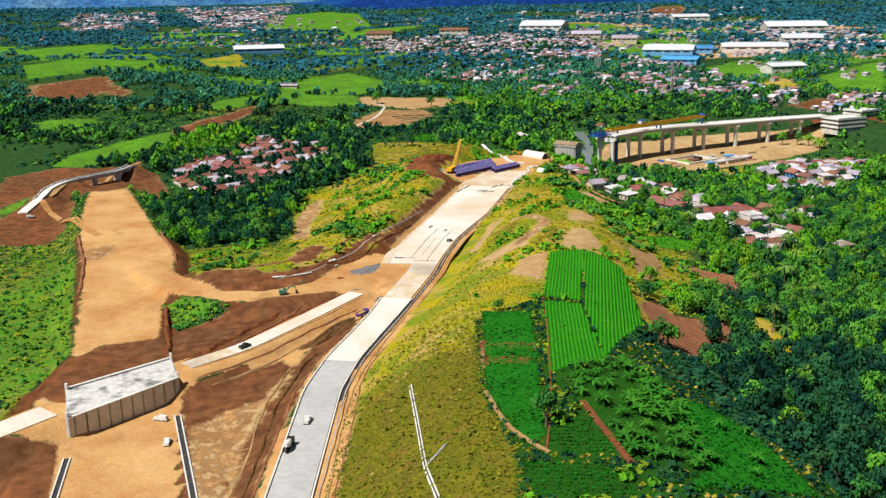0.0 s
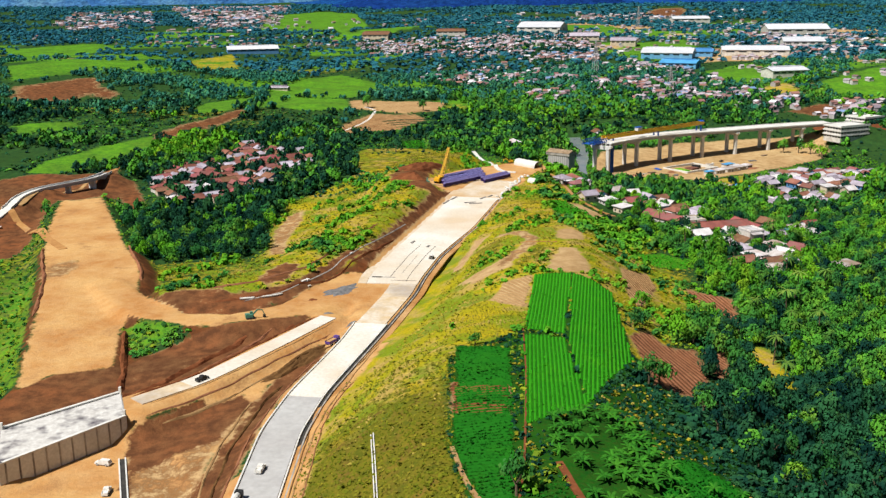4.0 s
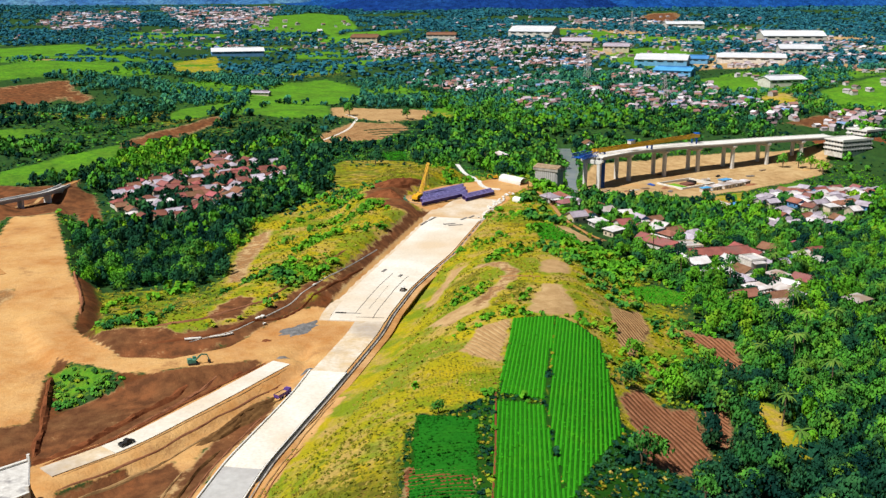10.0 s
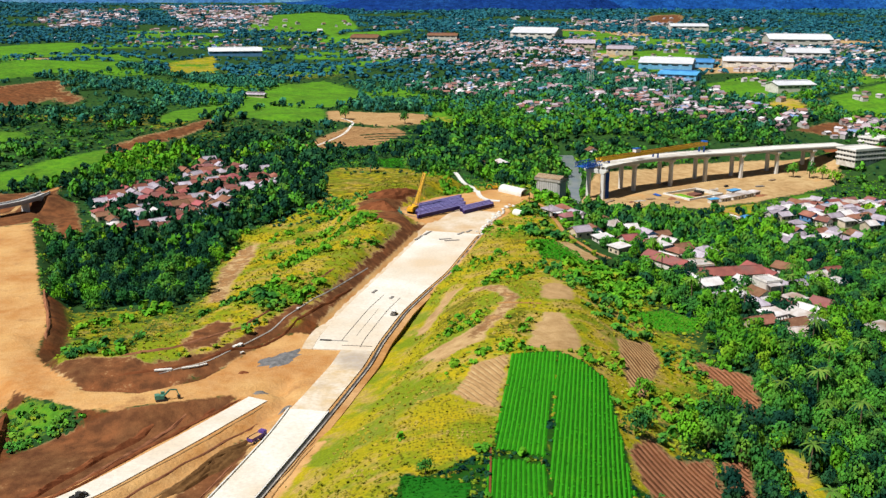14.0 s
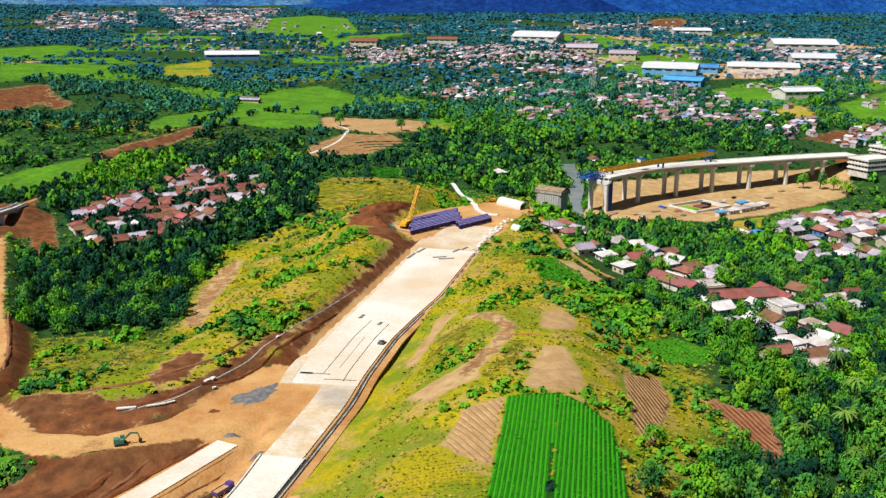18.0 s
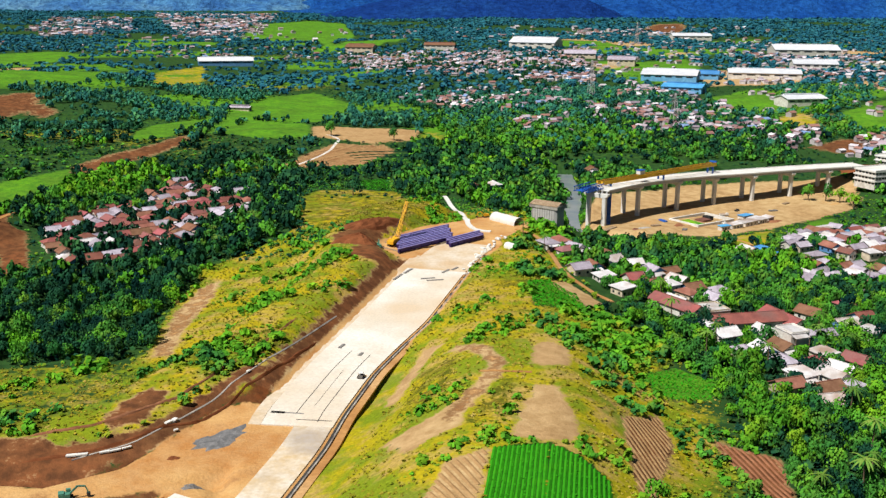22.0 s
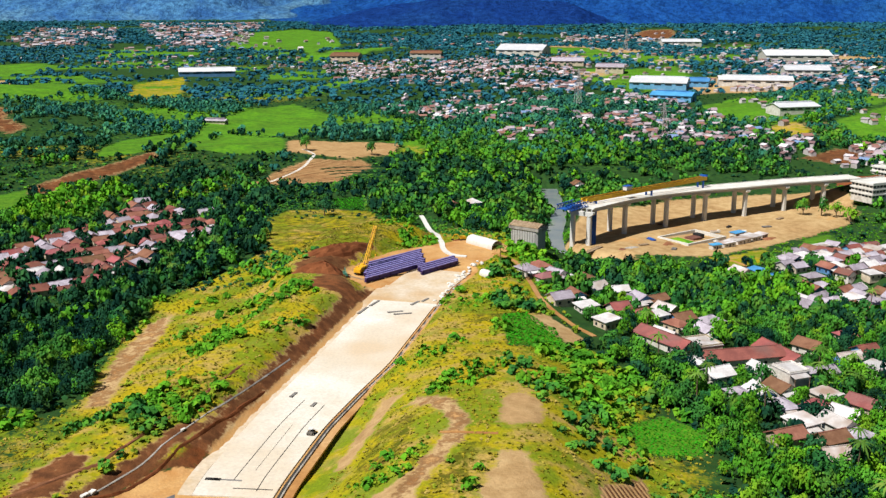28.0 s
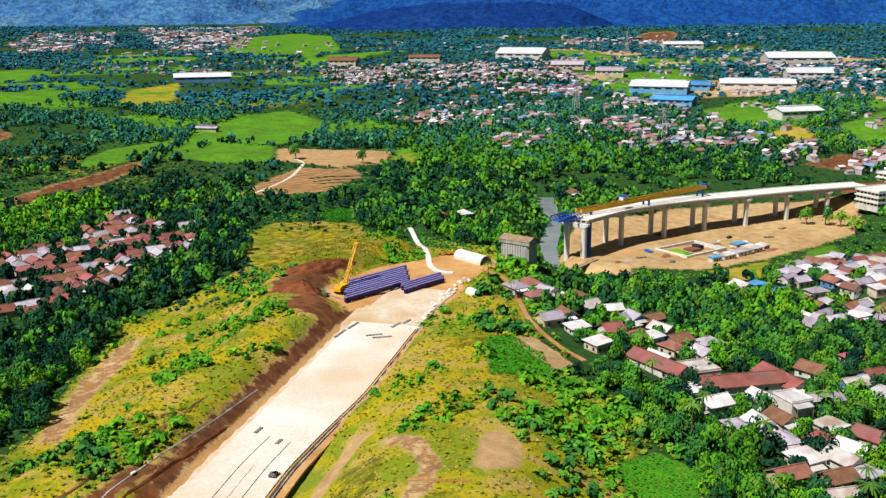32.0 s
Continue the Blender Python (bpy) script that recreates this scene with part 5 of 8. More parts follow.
# ---- box bridge under the slip road ----
def box_bridge():
    # deck corners in plan: far left, far right, near right, near left
    c = [Vector((-109.4, 267.0, 0)), Vector((-85.4, 290.6, 0)), Vector((-79.2, 274.5, 0)), Vector((-101.8, 246.4, 0))]
    root = thing("box_bridge", "weathered concrete box bridge with stained deck", "bridge", pose(c[3].x, c[3].y, 0))
    c = [p - c[3] for p in c]
    part("deck", Geo().prism([(p.x, p.y) for p in (c[3], c[2], c[1], c[0])], -1.6, 0.45), deck_stained, root, "white deck with dark tar stains")
    for a, b, s in ((c[3], c[2], -1), (c[0], c[1], 1)):
        n = (b - a).normalized()
        o = Vector((-n.y, n.x, 0)) * 0.3 * s
        part("side_wall", Geo().beam(a + o + Vector((0, 0, -3.4)), b + o + Vector((0, 0, -3.4)), 0.6, 8.2), concrete_white, root)
        part("coping", Geo().beam(a + o + Vector((0, 0, 0.85)), b + o + Vector((0, 0, 0.85)), 0.9, 0.3), concrete_white, root)
        for k in range(10):
            p = a + (b - a) * (k + 0.5) / 10 + o * 2.1
            part("pilaster", Geo().beam(p - n * 0.2 + Vector((0, 0, -3.3)), p + n * 0.2 + Vector((0, 0, -3.3)), 0.25, 7.6), concrete_old, root)
    for a, b in ((c[3], c[0]), (c[2], c[1])):
        part("wing_wall", Geo().beam(a + Vector((0, 0, -3.5)), b + Vector((0, 0, -3.5)), 0.5, 7.6), concrete_grey, root)
        for p in (a, b):
            part("corner_post", Geo().box(p.x - 0.35, p.y - 0.35, -7, p.x + 0.35, p.y + 0.35, 2.4), concrete_white, root)
    return root


box_bridge()


def laid(pts, width, lift, depth, off=0.0):
    """A ribbon with thickness that follows the ground along a line, set off to one side."""
    fine = []
    for a, b in zip(pts[:-1], pts[1:]):
        k = max(1, int(math.hypot(b[0] - a[0], b[1] - a[1]) / 2.5))
        fine += [(a[0] + (b[0] - a[0]) * i / k, a[1] + (b[1] - a[1]) * i / k) for i in range(k)]
    c = np.array(fine + [pts[-1]], float)
    for _ in range(4):
        c[1:-1] = (c[:-2] + 2 * c[1:-1] + c[2:]) / 4
    d = np.gradient(c, axis=0)
    d /= np.linalg.norm(d, axis=1)[:, None]
    c = c + np.stack([d[:, 1], -d[:, 0]], -1) * off
    left, right = c - np.stack([d[:, 1], -d[:, 0]], -1) * width / 2, c + np.stack([d[:, 1], -d[:, 0]], -1) * width / 2
    mid = ground(c[:, 0], c[:, 1]) - 0.2
    g = Geo()
    for p, zp, q, zq in zip(left, np.maximum(ground(left[:, 0], left[:, 1]), mid) + lift, right, np.maximum(ground(right[:, 0], right[:, 1]), mid) + lift):
        g.v += [(p[0], p[1], zp), (p[0], p[1], zp - depth), (q[0], q[1], zq), (q[0], q[1], zq - depth)]
    for i in range(len(c) - 1):
        k = 4 * i
        g.f += [(k, k + 2, k + 6, k + 4), (k + 2, k + 3, k + 7, k + 6), (k + 1, k, k + 4, k + 5)]
    n = 4 * (len(c) - 1)
    g.f += [(0, 1, 3, 2), (n, n + 2, n + 3, n + 1)]
    return g


def channel(name, pts, width, label, wall=0.35):
    """An open concrete channel laid along the ground: two walls and a floor."""
    root = thing(name, label, "drain", pose(0, 0, 0))
    wall = min(wall, width * 0.4)
    for off in (-width / 2, width / 2):
        part("side_wall", laid(pts, wall, 0.4, 0.9, off), concrete_white, root)
    # near-black floor colour paints the shade between the walls
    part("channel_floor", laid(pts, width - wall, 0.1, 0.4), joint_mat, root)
    return root


channel("drain_channel", [(-76.6, 262), (-60.5, 214), (-50, 178)], 1.6, "straight concrete yard drain in bare earth")
channel("drain_channel", [(-98.7, 236), (-94, 214), (-84, 170)], 1.6, "straight concrete yard drain in red earth")
channel("drain_channel", [(-8.8, 231.5), (-6.4, 205), (-4.3, 180.5), (-1.7, 165)], 0.55, "narrow white concrete drain down a grassy slope")
channel("drain_channel", [(-4.3, 180.5), (0.1, 185)], 0.5, "short branch of a white slope drain")

# ---- girder yard ----
def steel_girder(x, y, z, turn, length):
    root = thing("steel_girder", "violet-blue painted bridge girder lying in the yard", "girder", pose(x, y, z, 0, 0, turn), group="girders in the yard")
    h = length / 2
    part("web", Geo().box(-h, -0.45, 0.25, h, 0.45, 1.75), steel_violet, root)
    part("top_flange", Geo().box(-h, -0.6, 1.75, h, 0.6, 2.0), steel_top, root)
    part("bottom_flange", Geo().box(-h, -0.7, 0.0, h, 0.7, 0.25), steel_violet, root)
    for k in range(6):
        x0 = -h + 1 + k * (length - 2) / 5
        part("stiffener", Geo().box(x0 - 0.1, -0.68, 0.25, x0 + 0.1, 0.68, 1.75), steel_violet, root)
    return root


GIRDER_TURN = 47.0
gd = Vector((math.cos(radians(GIRDER_TURN)), math.sin(radians(GIRDER_TURN)), 0))
gs = Vector((gd.y, -gd.x, 0))
for row in range(9):
    q = Vector((21.0, 594.0, 0)) - gs * (row * 2.25) + gd * (0.6 * (row % 3) + row * 2.0)
    steel_girder(q.x, q.y, gz(q.x, q.y) + 0.5, GIRDER_TURN + 0.3 * math.sin(row * 2.1), 36.0)
for row in range(4):
    q = Vector((31.0, 597.0, 0)) - gs * (row * 2.25 - 2.6) + gd * (11 + 0.7 * (row % 2) + row * 1.5)
    steel_girder(q.x, q.y, gz(q.x, q.y) + 0.5, GIRDER_TURN + 0.4 * math.cos(row * 1.7), 24.0)
for k in range(5):
    p = Vector((21.0, 594.0, 0)) - gs * 9 + gd * (-15 + 8 * k)
    ob = part("timber_sleeper", Geo().beam(p - gs * 11, p + gs * 10, 0.6, 0.5), wood)
    ob.location.z = gz(p.x, p.y) + 0.25
    tagged(ob, "long timber sleeper under the stacked girders", "sleeper", "sleepers under the girders")


def crawler_crane(x, y, turn):
    root = thing("crawler_crane", "yellow crawler crane with a raised lattice boom", "crane", pose(x, y, gz(x, y), 0, 0, turn))
    for s in (-1, 1):
        part("track", Geo().prism([(-3, s * 1.9 - 0.5), (3, s * 1.9 - 0.5), (3, s * 1.9 + 0.5), (-3, s * 1.9 + 0.5)], 0, 1.1), dark_metal, root)
    part("turntable", Geo().tube((0, 0, 1.0), (0, 0, 1.5), 1.4, 1.4, 12), dark_metal, root)
    part("house", Geo().box(-3.6, -1.6, 1.5, 1.6, 1.6, 3.6), yellow_steel, root)
    part("cab", Geo().box(1.0, 0.6, 1.5, 2.8, 1.9, 3.9), yellow_steel, root)
    part("counterweight", Geo().box(-4.6, -1.7, 1.4, -3.6, 1.7, 3.0), yellow_steel, root)
    foot, tip = Vector((1.8, 0, 2.2)), Vector((11.5, 0, 19.0))
    d = (tip - foot).normalized()
    side = Vector((0, 1, 0))
    up = side.cross(d)
    for i, j in ((-1, -1), (1, -1), (1, 1), (-1, 1)):
        o = side * i * 0.75 + up * j * 0.75
        part("boom_chord", Geo().beam(foot + o, tip + o * 0.6, 0.28, 0.28), yellow_steel, root)
    L = (tip - foot).length
    for k in range(11):
        p, q = foot + d * (L * k / 11), foot + d * (L * (k + 1) / 11)
        a, b = side * 0.75, up * 0.75
        part("boom_lacing", Geo().beam(p - a - b, q + a - b, 0.16, 0.16).beam(p + a + b, q - a + b, 0.16, 0.16).beam(p - a - b, q - a + b, 0.16, 0.16), yellow_steel, root)
    part("stay_rope", Geo().beam((-3.4, 0, 3.6), tip, 0.12, 0.12), dark_metal, root)
    part("hoist_rope", Geo().beam(tip, tip - Vector((0, 0, 13)), 0.1, 0.1), dark_metal, root)
    part("hook_block", Geo().box(11.1, -0.35, 5.2, 11.9, 0.35, 6.1), yellow_steel, root)
    return root


crawler_crane(6.5, 597.0, 62)


def excavator(x, y, turn, paint, label):
    root = thing("excavator", label, "excavator", pose(x, y, gz(x, y), 0, 0, turn) @ Matrix.Scale(0.72, 4))
    side = [(-2.2, 0.35), (-1.8, 0), (1.8, 0), (2.2, 0.35), (2.2, 0.6), (1.8, 0.95), (-1.8, 0.95), (-2.2, 0.6)]
    for s in (-1, 1):
        part("track", Geo().add([(u, s * 1.2 + o, v) for o in (-0.35, 0.35) for u, v in side], [tuple(range(7, -1, -1)), tuple(range(8, 16))] + [(i, (i + 1) % 8, 8 + (i + 1) % 8, 8 + i) for i in range(8)]), dark_metal, root)
    part("house", Geo().box(-2.4, -1.3, 0.9, 1.2, 1.3, 2.3), paint, root)
    part("engine_cover", Geo().box(-2.4, -1.2, 2.3, -0.6, 1.2, 2.7), paint, root)
    cab = part("cab", Geo().box(0.0, 0.3, 2.3, 1.5, 1.3, 3.3), paint, root)
    part("cab_window", Geo().box(1.5, 0.4, 2.4, 1.54, 1.2, 3.15), glass_dark, cab)
    part("boom", Geo().beam((1.0, -0.3, 1.9), (3.6, -0.3, 4.3), 0.5, 0.6).beam((3.6, -0.3, 4.3), (6.0, -0.3, 3.9), 0.45, 0.5), paint, root)
    part("dipper_arm", Geo().beam((5.9, -0.3, 4.1), (6.9, -0.3, 1.4), 0.35, 0.4), paint, root)
    part("bucket", Geo().prism([(6.2, -0.9), (7.4, -0.9), (7.4, 0.3), (6.2, 0.3)], 0.4, 1.5), dark_metal, root)
    return root


excavator(-60.0, 355.5, 20, green_steel, "teal-green excavator on the sandy haul road")
excavator(-0.5, 590, 100, green_steel, "pale green excavator beside the girder yard")
excavator(52, 660, 200, yellow_steel, "small yellow excavator near the white shed")


def wheel_set(root, xs, half, r=0.45):
    for x in xs:
        for s in (-1, 1):
            w = part("wheel", Geo().tube((x, s * half - 0.14, r), (x, s * half + 0.14, r), r, r, 12), rubber, root)
            part("rim", Geo().tube((x, s * (half + 0.15) - 0.02, r), (x, s * (half + 0.15) + 0.02, r), r * 0.55, r * 0.55, 10), white_paint, w)


HEXA = [(3, 2, 1, 0), (4, 5, 6, 7), (0, 1, 5, 4), (1, 2, 6, 5), (2, 3, 7, 6), (3, 0, 4, 7)]


def pickup(x, y, z, turn, paint, label, van=False):
    root = thing("van" if van else "pickup_truck", label, "van" if van else "pickup", pose(x, y, z, 0, 0, turn) @ Matrix.Scale(0.88, 4))
    wheel_set(root, (-1.5, 1.5), 0.82, 0.36)
    part("body", Geo().add([(-2.4, -0.9, 0.4), (2.4, -0.9, 0.4), (2.4, 0.9, 0.4), (-2.4, 0.9, 0.4), (-2.4, -0.9, 1.0), (2.3, -0.85, 0.95), (2.3, 0.85, 0.95), (-2.4, 0.9, 1.0)], HEXA), paint, root)
    b = -2.3 if van else -0.6
    cab = part("cabin", Geo().add([(b, -0.85, 1.0), (1.4, -0.85, 0.96), (1.4, 0.85, 0.96), (b, 0.85, 1.0), (b + 0.2, -0.75, 1.75), (0.7, -0.75, 1.75), (0.7, 0.75, 1.75), (b + 0.2, 0.75, 1.75)], HEXA), paint, root)
    part("windscreen", Geo().add([(1.36, -0.7, 1.08), (1.36, 0.7, 1.08), (0.80, 0.66, 1.7), (0.80, -0.66, 1.7)], [(0, 1, 2, 3)]), glass_dark, cab)
    if not van:
        part("load_bed", Geo().box(-2.35, -0.85, 0.98, -0.7, -0.75, 1.25).box(-2.35, 0.75, 0.98, -0.7, 0.85, 1.25).box(-2.35, -0.75, 0.98, -2.25, 0.75, 1.25), paint, root)
    for s in (-0.6, 0.6):
        part("headlight", Geo().box(2.3, s - 0.15, 0.6, 2.42, s + 0.15, 0.8), white_paint, root)
    return root


def lorry(x, y, z, turn, paint, label, tipper=False):
    root = thing("dump_truck" if tipper else "mixer_truck", label, "truck", pose(x, y, z, 0, 0, turn) @ Matrix.Scale(0.76, 4))
    wheel_set(root, (-2.6, -1.4, 2.6), 1.05, 0.5)
    part("chassis", Geo().box(-3.8, -0.6, 0.6, 3.6, 0.6, 0.95), dark_metal, root)
    cab = part("cab", Geo().box(2.0, -1.15, 0.8, 3.8, 1.15, 2.7), paint, root)
    part("windscreen", Geo().box(3.8, -1.0, 1.7, 3.84, 1.0, 2.5), glass_dark, cab)
    if tipper:
        part("tipper_body", Geo().add([(-3.9, -1.2, 0.95), (1.7, -1.2, 0.95), (1.7, 1.2, 0.95), (-3.9, 1.2, 0.95), (-4.1, -1.25, 2.3), (1.8, -1.25, 2.3), (1.8, 1.25, 2.3), (-4.1, 1.25, 2.3)], [HEXA[i] for i in (0, 2, 3, 4, 5)]), paint, root)
        part("load", Geo().box(-3.8, -1.15, 1.0, 1.6, 1.15, 2.0), earth, root, "heaped sandy load")
    else:
        part("drum", Geo().tube((1.6, 0, 1.9), (-1.2, 0, 2.2), 0.9, 1.2, 12).tube((-1.2, 0, 2.2), (-3.6, 0, 2.8), 1.2, 0.6, 12), concrete_white, root)
        part("chute", Geo().beam((-3.3, 0, 2.4), (-4.4, 0, 1.2), 0.5, 0.2), dark_metal, root)
    return root


pickup(-36.4, 240.9, 1.18, 82, white_paint, "white pickup parked on the grey carriageway")
lorry(-39.0, 225.0, 1.32, 84, dark_metal, "dark mixer truck with a pale drum on the carriageway")
pickup(-64.0, 299.8, 0.46, 55, dark_metal, "black pickup on the slip road")
lorry(-28.7, 332.2, gz(-28.7, 332.2) + 0.34, 60, purple_steel, "purple dump truck beside the new carriageway", True)
pickup(-80.5, 259.0, gz(-80.5, 259), 165, white_paint, "white van parked in the earth yard", True)
pickup(-74.8, 244.0, gz(-74.8, 244), 95, white_paint, "white pickup parked beside a yard drain")
pickup(-232, 545, gz(-232, 545), 20, white_paint, "white van parked on bare ground", True)
lorry(213, 775, gz(213, 775), 10, white_paint, "pale truck standing on the bridge site", True)


def paver(x, y, z, turn):
    root = thing("paving_machine", "small dark paving machine on the fresh concrete", "paver", pose(x, y, z, 0, 0, turn) @ Matrix.Scale(0.75, 4))
    part("frame", Geo().box(-1.6, -1.1, 0.5, 1.6, 1.1, 1.2), paver_paint, root)
    part("canopy", Geo().box(-1.0, -0.9, 2.3, 1.0, 0.9, 2.4), concrete_white, root)
    for i in (-0.9, 0.9):
        for j in (-0.8, 0.8):
            part("canopy_post", Geo().box(i - 0.05, j - 0.05, 1.2, i + 0.05, j + 0.05, 2.3), dark_metal, root)
    part("screed", Geo().box(1.6, -1.8, 0.1, 2.1, 1.8, 0.6), yellow_steel, root)
    wheel_set(root, (-1.0, 1.0), 1.15, 0.5)
    return root


paver(2.8, 433.2, 0.54, 75)


def arched_shed(x, y, turn, w, l, label):
    root = thing("arched_shed", label, "shed", pose(x, y, gz(x, y) - 0.1, 0, 0, turn))
    n = 9
    arc = [(math.cos(math.pi * i / n) * w / 2, math.sin(math.pi * i / n) * w * 0.45 + 0.9) for i in range(n + 1)]
    outer = [(w / 2 + 0.001, 0)] + arc + [(-w / 2 - 0.001, 0)]
    k = len(outer)
    g = Geo()
    for yy in (-l / 2, l / 2):
        for s in (1.0, 0.97):
            g.v += [(px * s, yy, pz * s) for px, pz in outer]
    for i in range(k - 1):
        g.f += [(i, i + 1, 2 * k + i + 1, 2 * k + i), (k + i + 1, k + i, 3 * k + i, 3 * k + i + 1), (i + 1, i, k + i, k + i + 1), (2 * k + i, 2 * k + i + 1, 3 * k + i + 1, 3 * k + i)]
    part("shell", g, white_paint, root)
    part("end_wall", Geo().add([(px * 0.96, l / 2 - 0.4, pz * 0.96) for px, pz in outer], [tuple(range(k))]), blue_steel, root, "blue end sheet")
    for i in range(5):
        part("hoop", Geo().add([(px * 1.012, -l / 2 + 0.5 + i * (l - 1) / 4 + dy, pz * 1.012) for dy in (0, 0.25) for px, pz in outer], [(j, j + 1, k + j + 1, k + j) for j in range(k - 1)]), concrete_white, root)
    return root


arched_shed(62.5, 648.5, 38, 7.0, 19.0, "long white arched tunnel shed at the yard end")
arched_shed(60.6, 590.0, 35, 4.0, 6.0, "small white arched tent on the slope edge")


def boulder_mesh(seed):
    r = np.random.default_rng(seed)
    bm = bmesh.new()
    bmesh.ops.create_icosphere(bm, subdivisions=1, radius=1.0)
    for v in bm.verts:
        v.co *= r.uniform(0.7, 1.2)
        v.co.z *= 0.6
    me = bpy.data.meshes.new("rubble_block")
    bm.to_mesh(me)
    bm.free()
    me.materials.append(concrete_white)
    return me


rubble = [boulder_mesh(i) for i in range(5)]
rr = np.random.default_rng(3)
for k in range(46):
    t = rr.uniform(0, 1)
    x, y = np.interp(t, (0, 0.55, 1), (38.8, 48, 60)) + rr.normal(0, 1.0), np.interp(t, (0, 0.55, 1), (550, 590, 618)) + rr.normal(0, 1.6)
    s = rr.uniform(0.5, 1.4)
    ob = tagged(new("rubble_block", rubble[k % 5]), "broken pale concrete block at the carriageway edge", "rubble", "rubble along the edge")
    ob.matrix_basis = Matrix.Translation((x, y, gz(x, y) + 0.4 * s)) @ Matrix.Rotation(rr.uniform(0, 6), 4, "Z") @ Matrix.Diagonal((s, s * 0.8, s, 1))


def heap(name, x, y, rx, ry, h, material, label, seed, turn=0.0):
    r = np.random.default_rng(seed)
    g = Geo()
    n, rings = 22, 6
    c, s = math.cos(radians(turn)), math.sin(radians(turn))
    for i in range(rings + 1):
        k = i / rings
        for j in range(n):
            a = 2 * math.pi * j / n
            rad = 1 + 0.18 * math.sin(3 * a + seed) + 0.1 * math.sin(7 * a)
            px, py = rx * rad * (1 - k) * math.cos(a), ry * rad * (1 - k) * math.sin(a)
            wx, wy = x + px * c - py * s, y + px * s + py * c
            g.v.append((wx, wy, gz(wx, wy) - 0.25 + h * (k ** 0.8) * (1 - 0.25 * k) + (r.uniform(-0.12, 0.12) * h if 0 < i < rings else 0)))
    for i in range(rings):
        g.f += [(i * n + j, i * n + (j + 1) % n, (i + 1) * n + (j + 1) % n, (i + 1) * n + j) for j in range(n)]
    return tagged(part(name, g, material), label, "heap")


heap("gravel_mound", -31.5, 389.5, 10.5, 5.6, 0.9, gravel, "low grey gravel heap spread at the junction", 1, 55)
heap("rock_mound", -41.0, 378.0, 1.9, 1.5, 1.0, red_earth, "small dark heap of rock on sand", 2)
heap("rock_mound", -33.0, 364.5, 3.4, 2.2, 1.1, concrete_dark, "grey rubble heap at the slip road end", 3, 40)
heap("rock_mound", -24.5, 352.0, 3.0, 1.6, 0.9, concrete_dark, "grey rubble heap beside the carriageway", 4, 60)
heap("soil_bank", -38.0, 322.0, 17, 3.8, 2.8, bank_soil, "long dark soil bank between two carriageways", 5, 62)
heap("soil_mound", -9.0, 585.0, 13, 9, 4.0, red_earth, "red soil heap beside the girder yard", 6, 30)
heap("soil_mound", -6.0, 618.0, 22, 6, 4.0, red_earth, "long red soil bank behind the girders", 7, 50)
heap("soil_mound", 372.0, 905.0, 36, 24, 9.0, red_earth, "broad red-earth mound behind the viaduct end", 8, 15)
heap("soil_mound", 51.0, 670.0, 6, 3, 2.0, red_earth, "dark soil heap near the white shed", 9, 10)
for x, y, t, l in ((10, 545, 70, 9), (14, 554, 66, 8), (22.5, 543, 15, 6), (25.5, 540.5, 12, 7), (30, 554, 60, 6), (34, 558, 60, 5), (-5.8, 461.4, 72, 4), (1.2, 453.7, 72, 3)):
    ob = part("steel_form", Geo().box(-l / 2, -0.5, 0, l / 2, 0.5, 0.25).box(-l / 2, -0.5, 0.25, -l / 2 + 0.3, 0.5, 0.4), concrete_dark)
    ob.matrix_basis = pose(x, y, gz(x, y) + 0.35, 0, 0, t)
    tagged(ob, "grey steel form lying on the concrete", "formwork", "forms on the carriageway")


def slab_piece(x, y, turn, l, w):
    ob = part("concrete_panel", Geo().prism([(-l / 2, -w / 2), (l / 2 - 0.2, -w / 2), (l / 2, -w / 2 + 0.2), (l / 2, w / 2), (-l / 2 + 0.2, w / 2), (-l / 2, w / 2 - 0.2)], 0.0, 0.35), concrete_white)
    ob.matrix_basis = pose(x, y, gz(x, y) + 0.25, 0, 0, turn)
    return tagged(ob, "loose white concrete panel lying along the slope drain", "panel", "panels beside the drain")


for x, y, t, l, w in ((-66.5, 377.0, 8, 2.6, 1.2), (-64.0, 377.4, 14, 3.0, 1.0), (-58.6, 378.6, 24, 2.6, 0.8), (-56.4, 379.6, 30, 3.4, 0.8), (-53.8, 381.4, 36, 2.4, 0.7), (-46.4, 394.2, 60, 2.2, 1.1), (-45.2, 396.2, 70, 1.6, 1.3), (-30.5, 426.0, 64, 1.6, 0.8), (-44.0, 392.6, 40, 1.2, 0.8)):
    slab_piece(x, y, t, l, w)


# ---- footpaths ----
def draped(name, pts, width, material, label, lift=0.12, category="path"):
    return tagged(part(name, laid(pts, width, lift, 0.5), material), label, category, kind="structure")


draped("slope_drain", [(-66, 375.5), (-53.5, 382.7), (-46.2, 393.3), (-37.4, 411.2), (-27, 434), (-19.2, 457), (-10, 486)], 0.36, concrete_old, "thin pale concrete drain along the cut slope", 0.15, "drain")
draped("path_white", [p[:2] for p in KNOLL_PATH], 2.6, concrete_white, "winding pale concrete footpath down the knoll", 0.45)
draped("path_village", [p[:2] for p in VILLAGE_PATH], 2.2, earth, "narrow sandy path down to the village", 0.4)
draped("path_site", [(196, 712), (203, 690), (208, 668), (212, 655)], 2.0, earth, "sandy lane between small houses")
draped("path_field", [(9, 206), (11, 190), (14.5, 178), (19.5, 171)], 0.9, tan_soil, "trodden earth path along the field edge", 0.3)
draped("path_field", [(29, 195), (31, 181), (34, 165)], 1.4, red_earth, "reddish earth path beside the banana plants", 0.3)
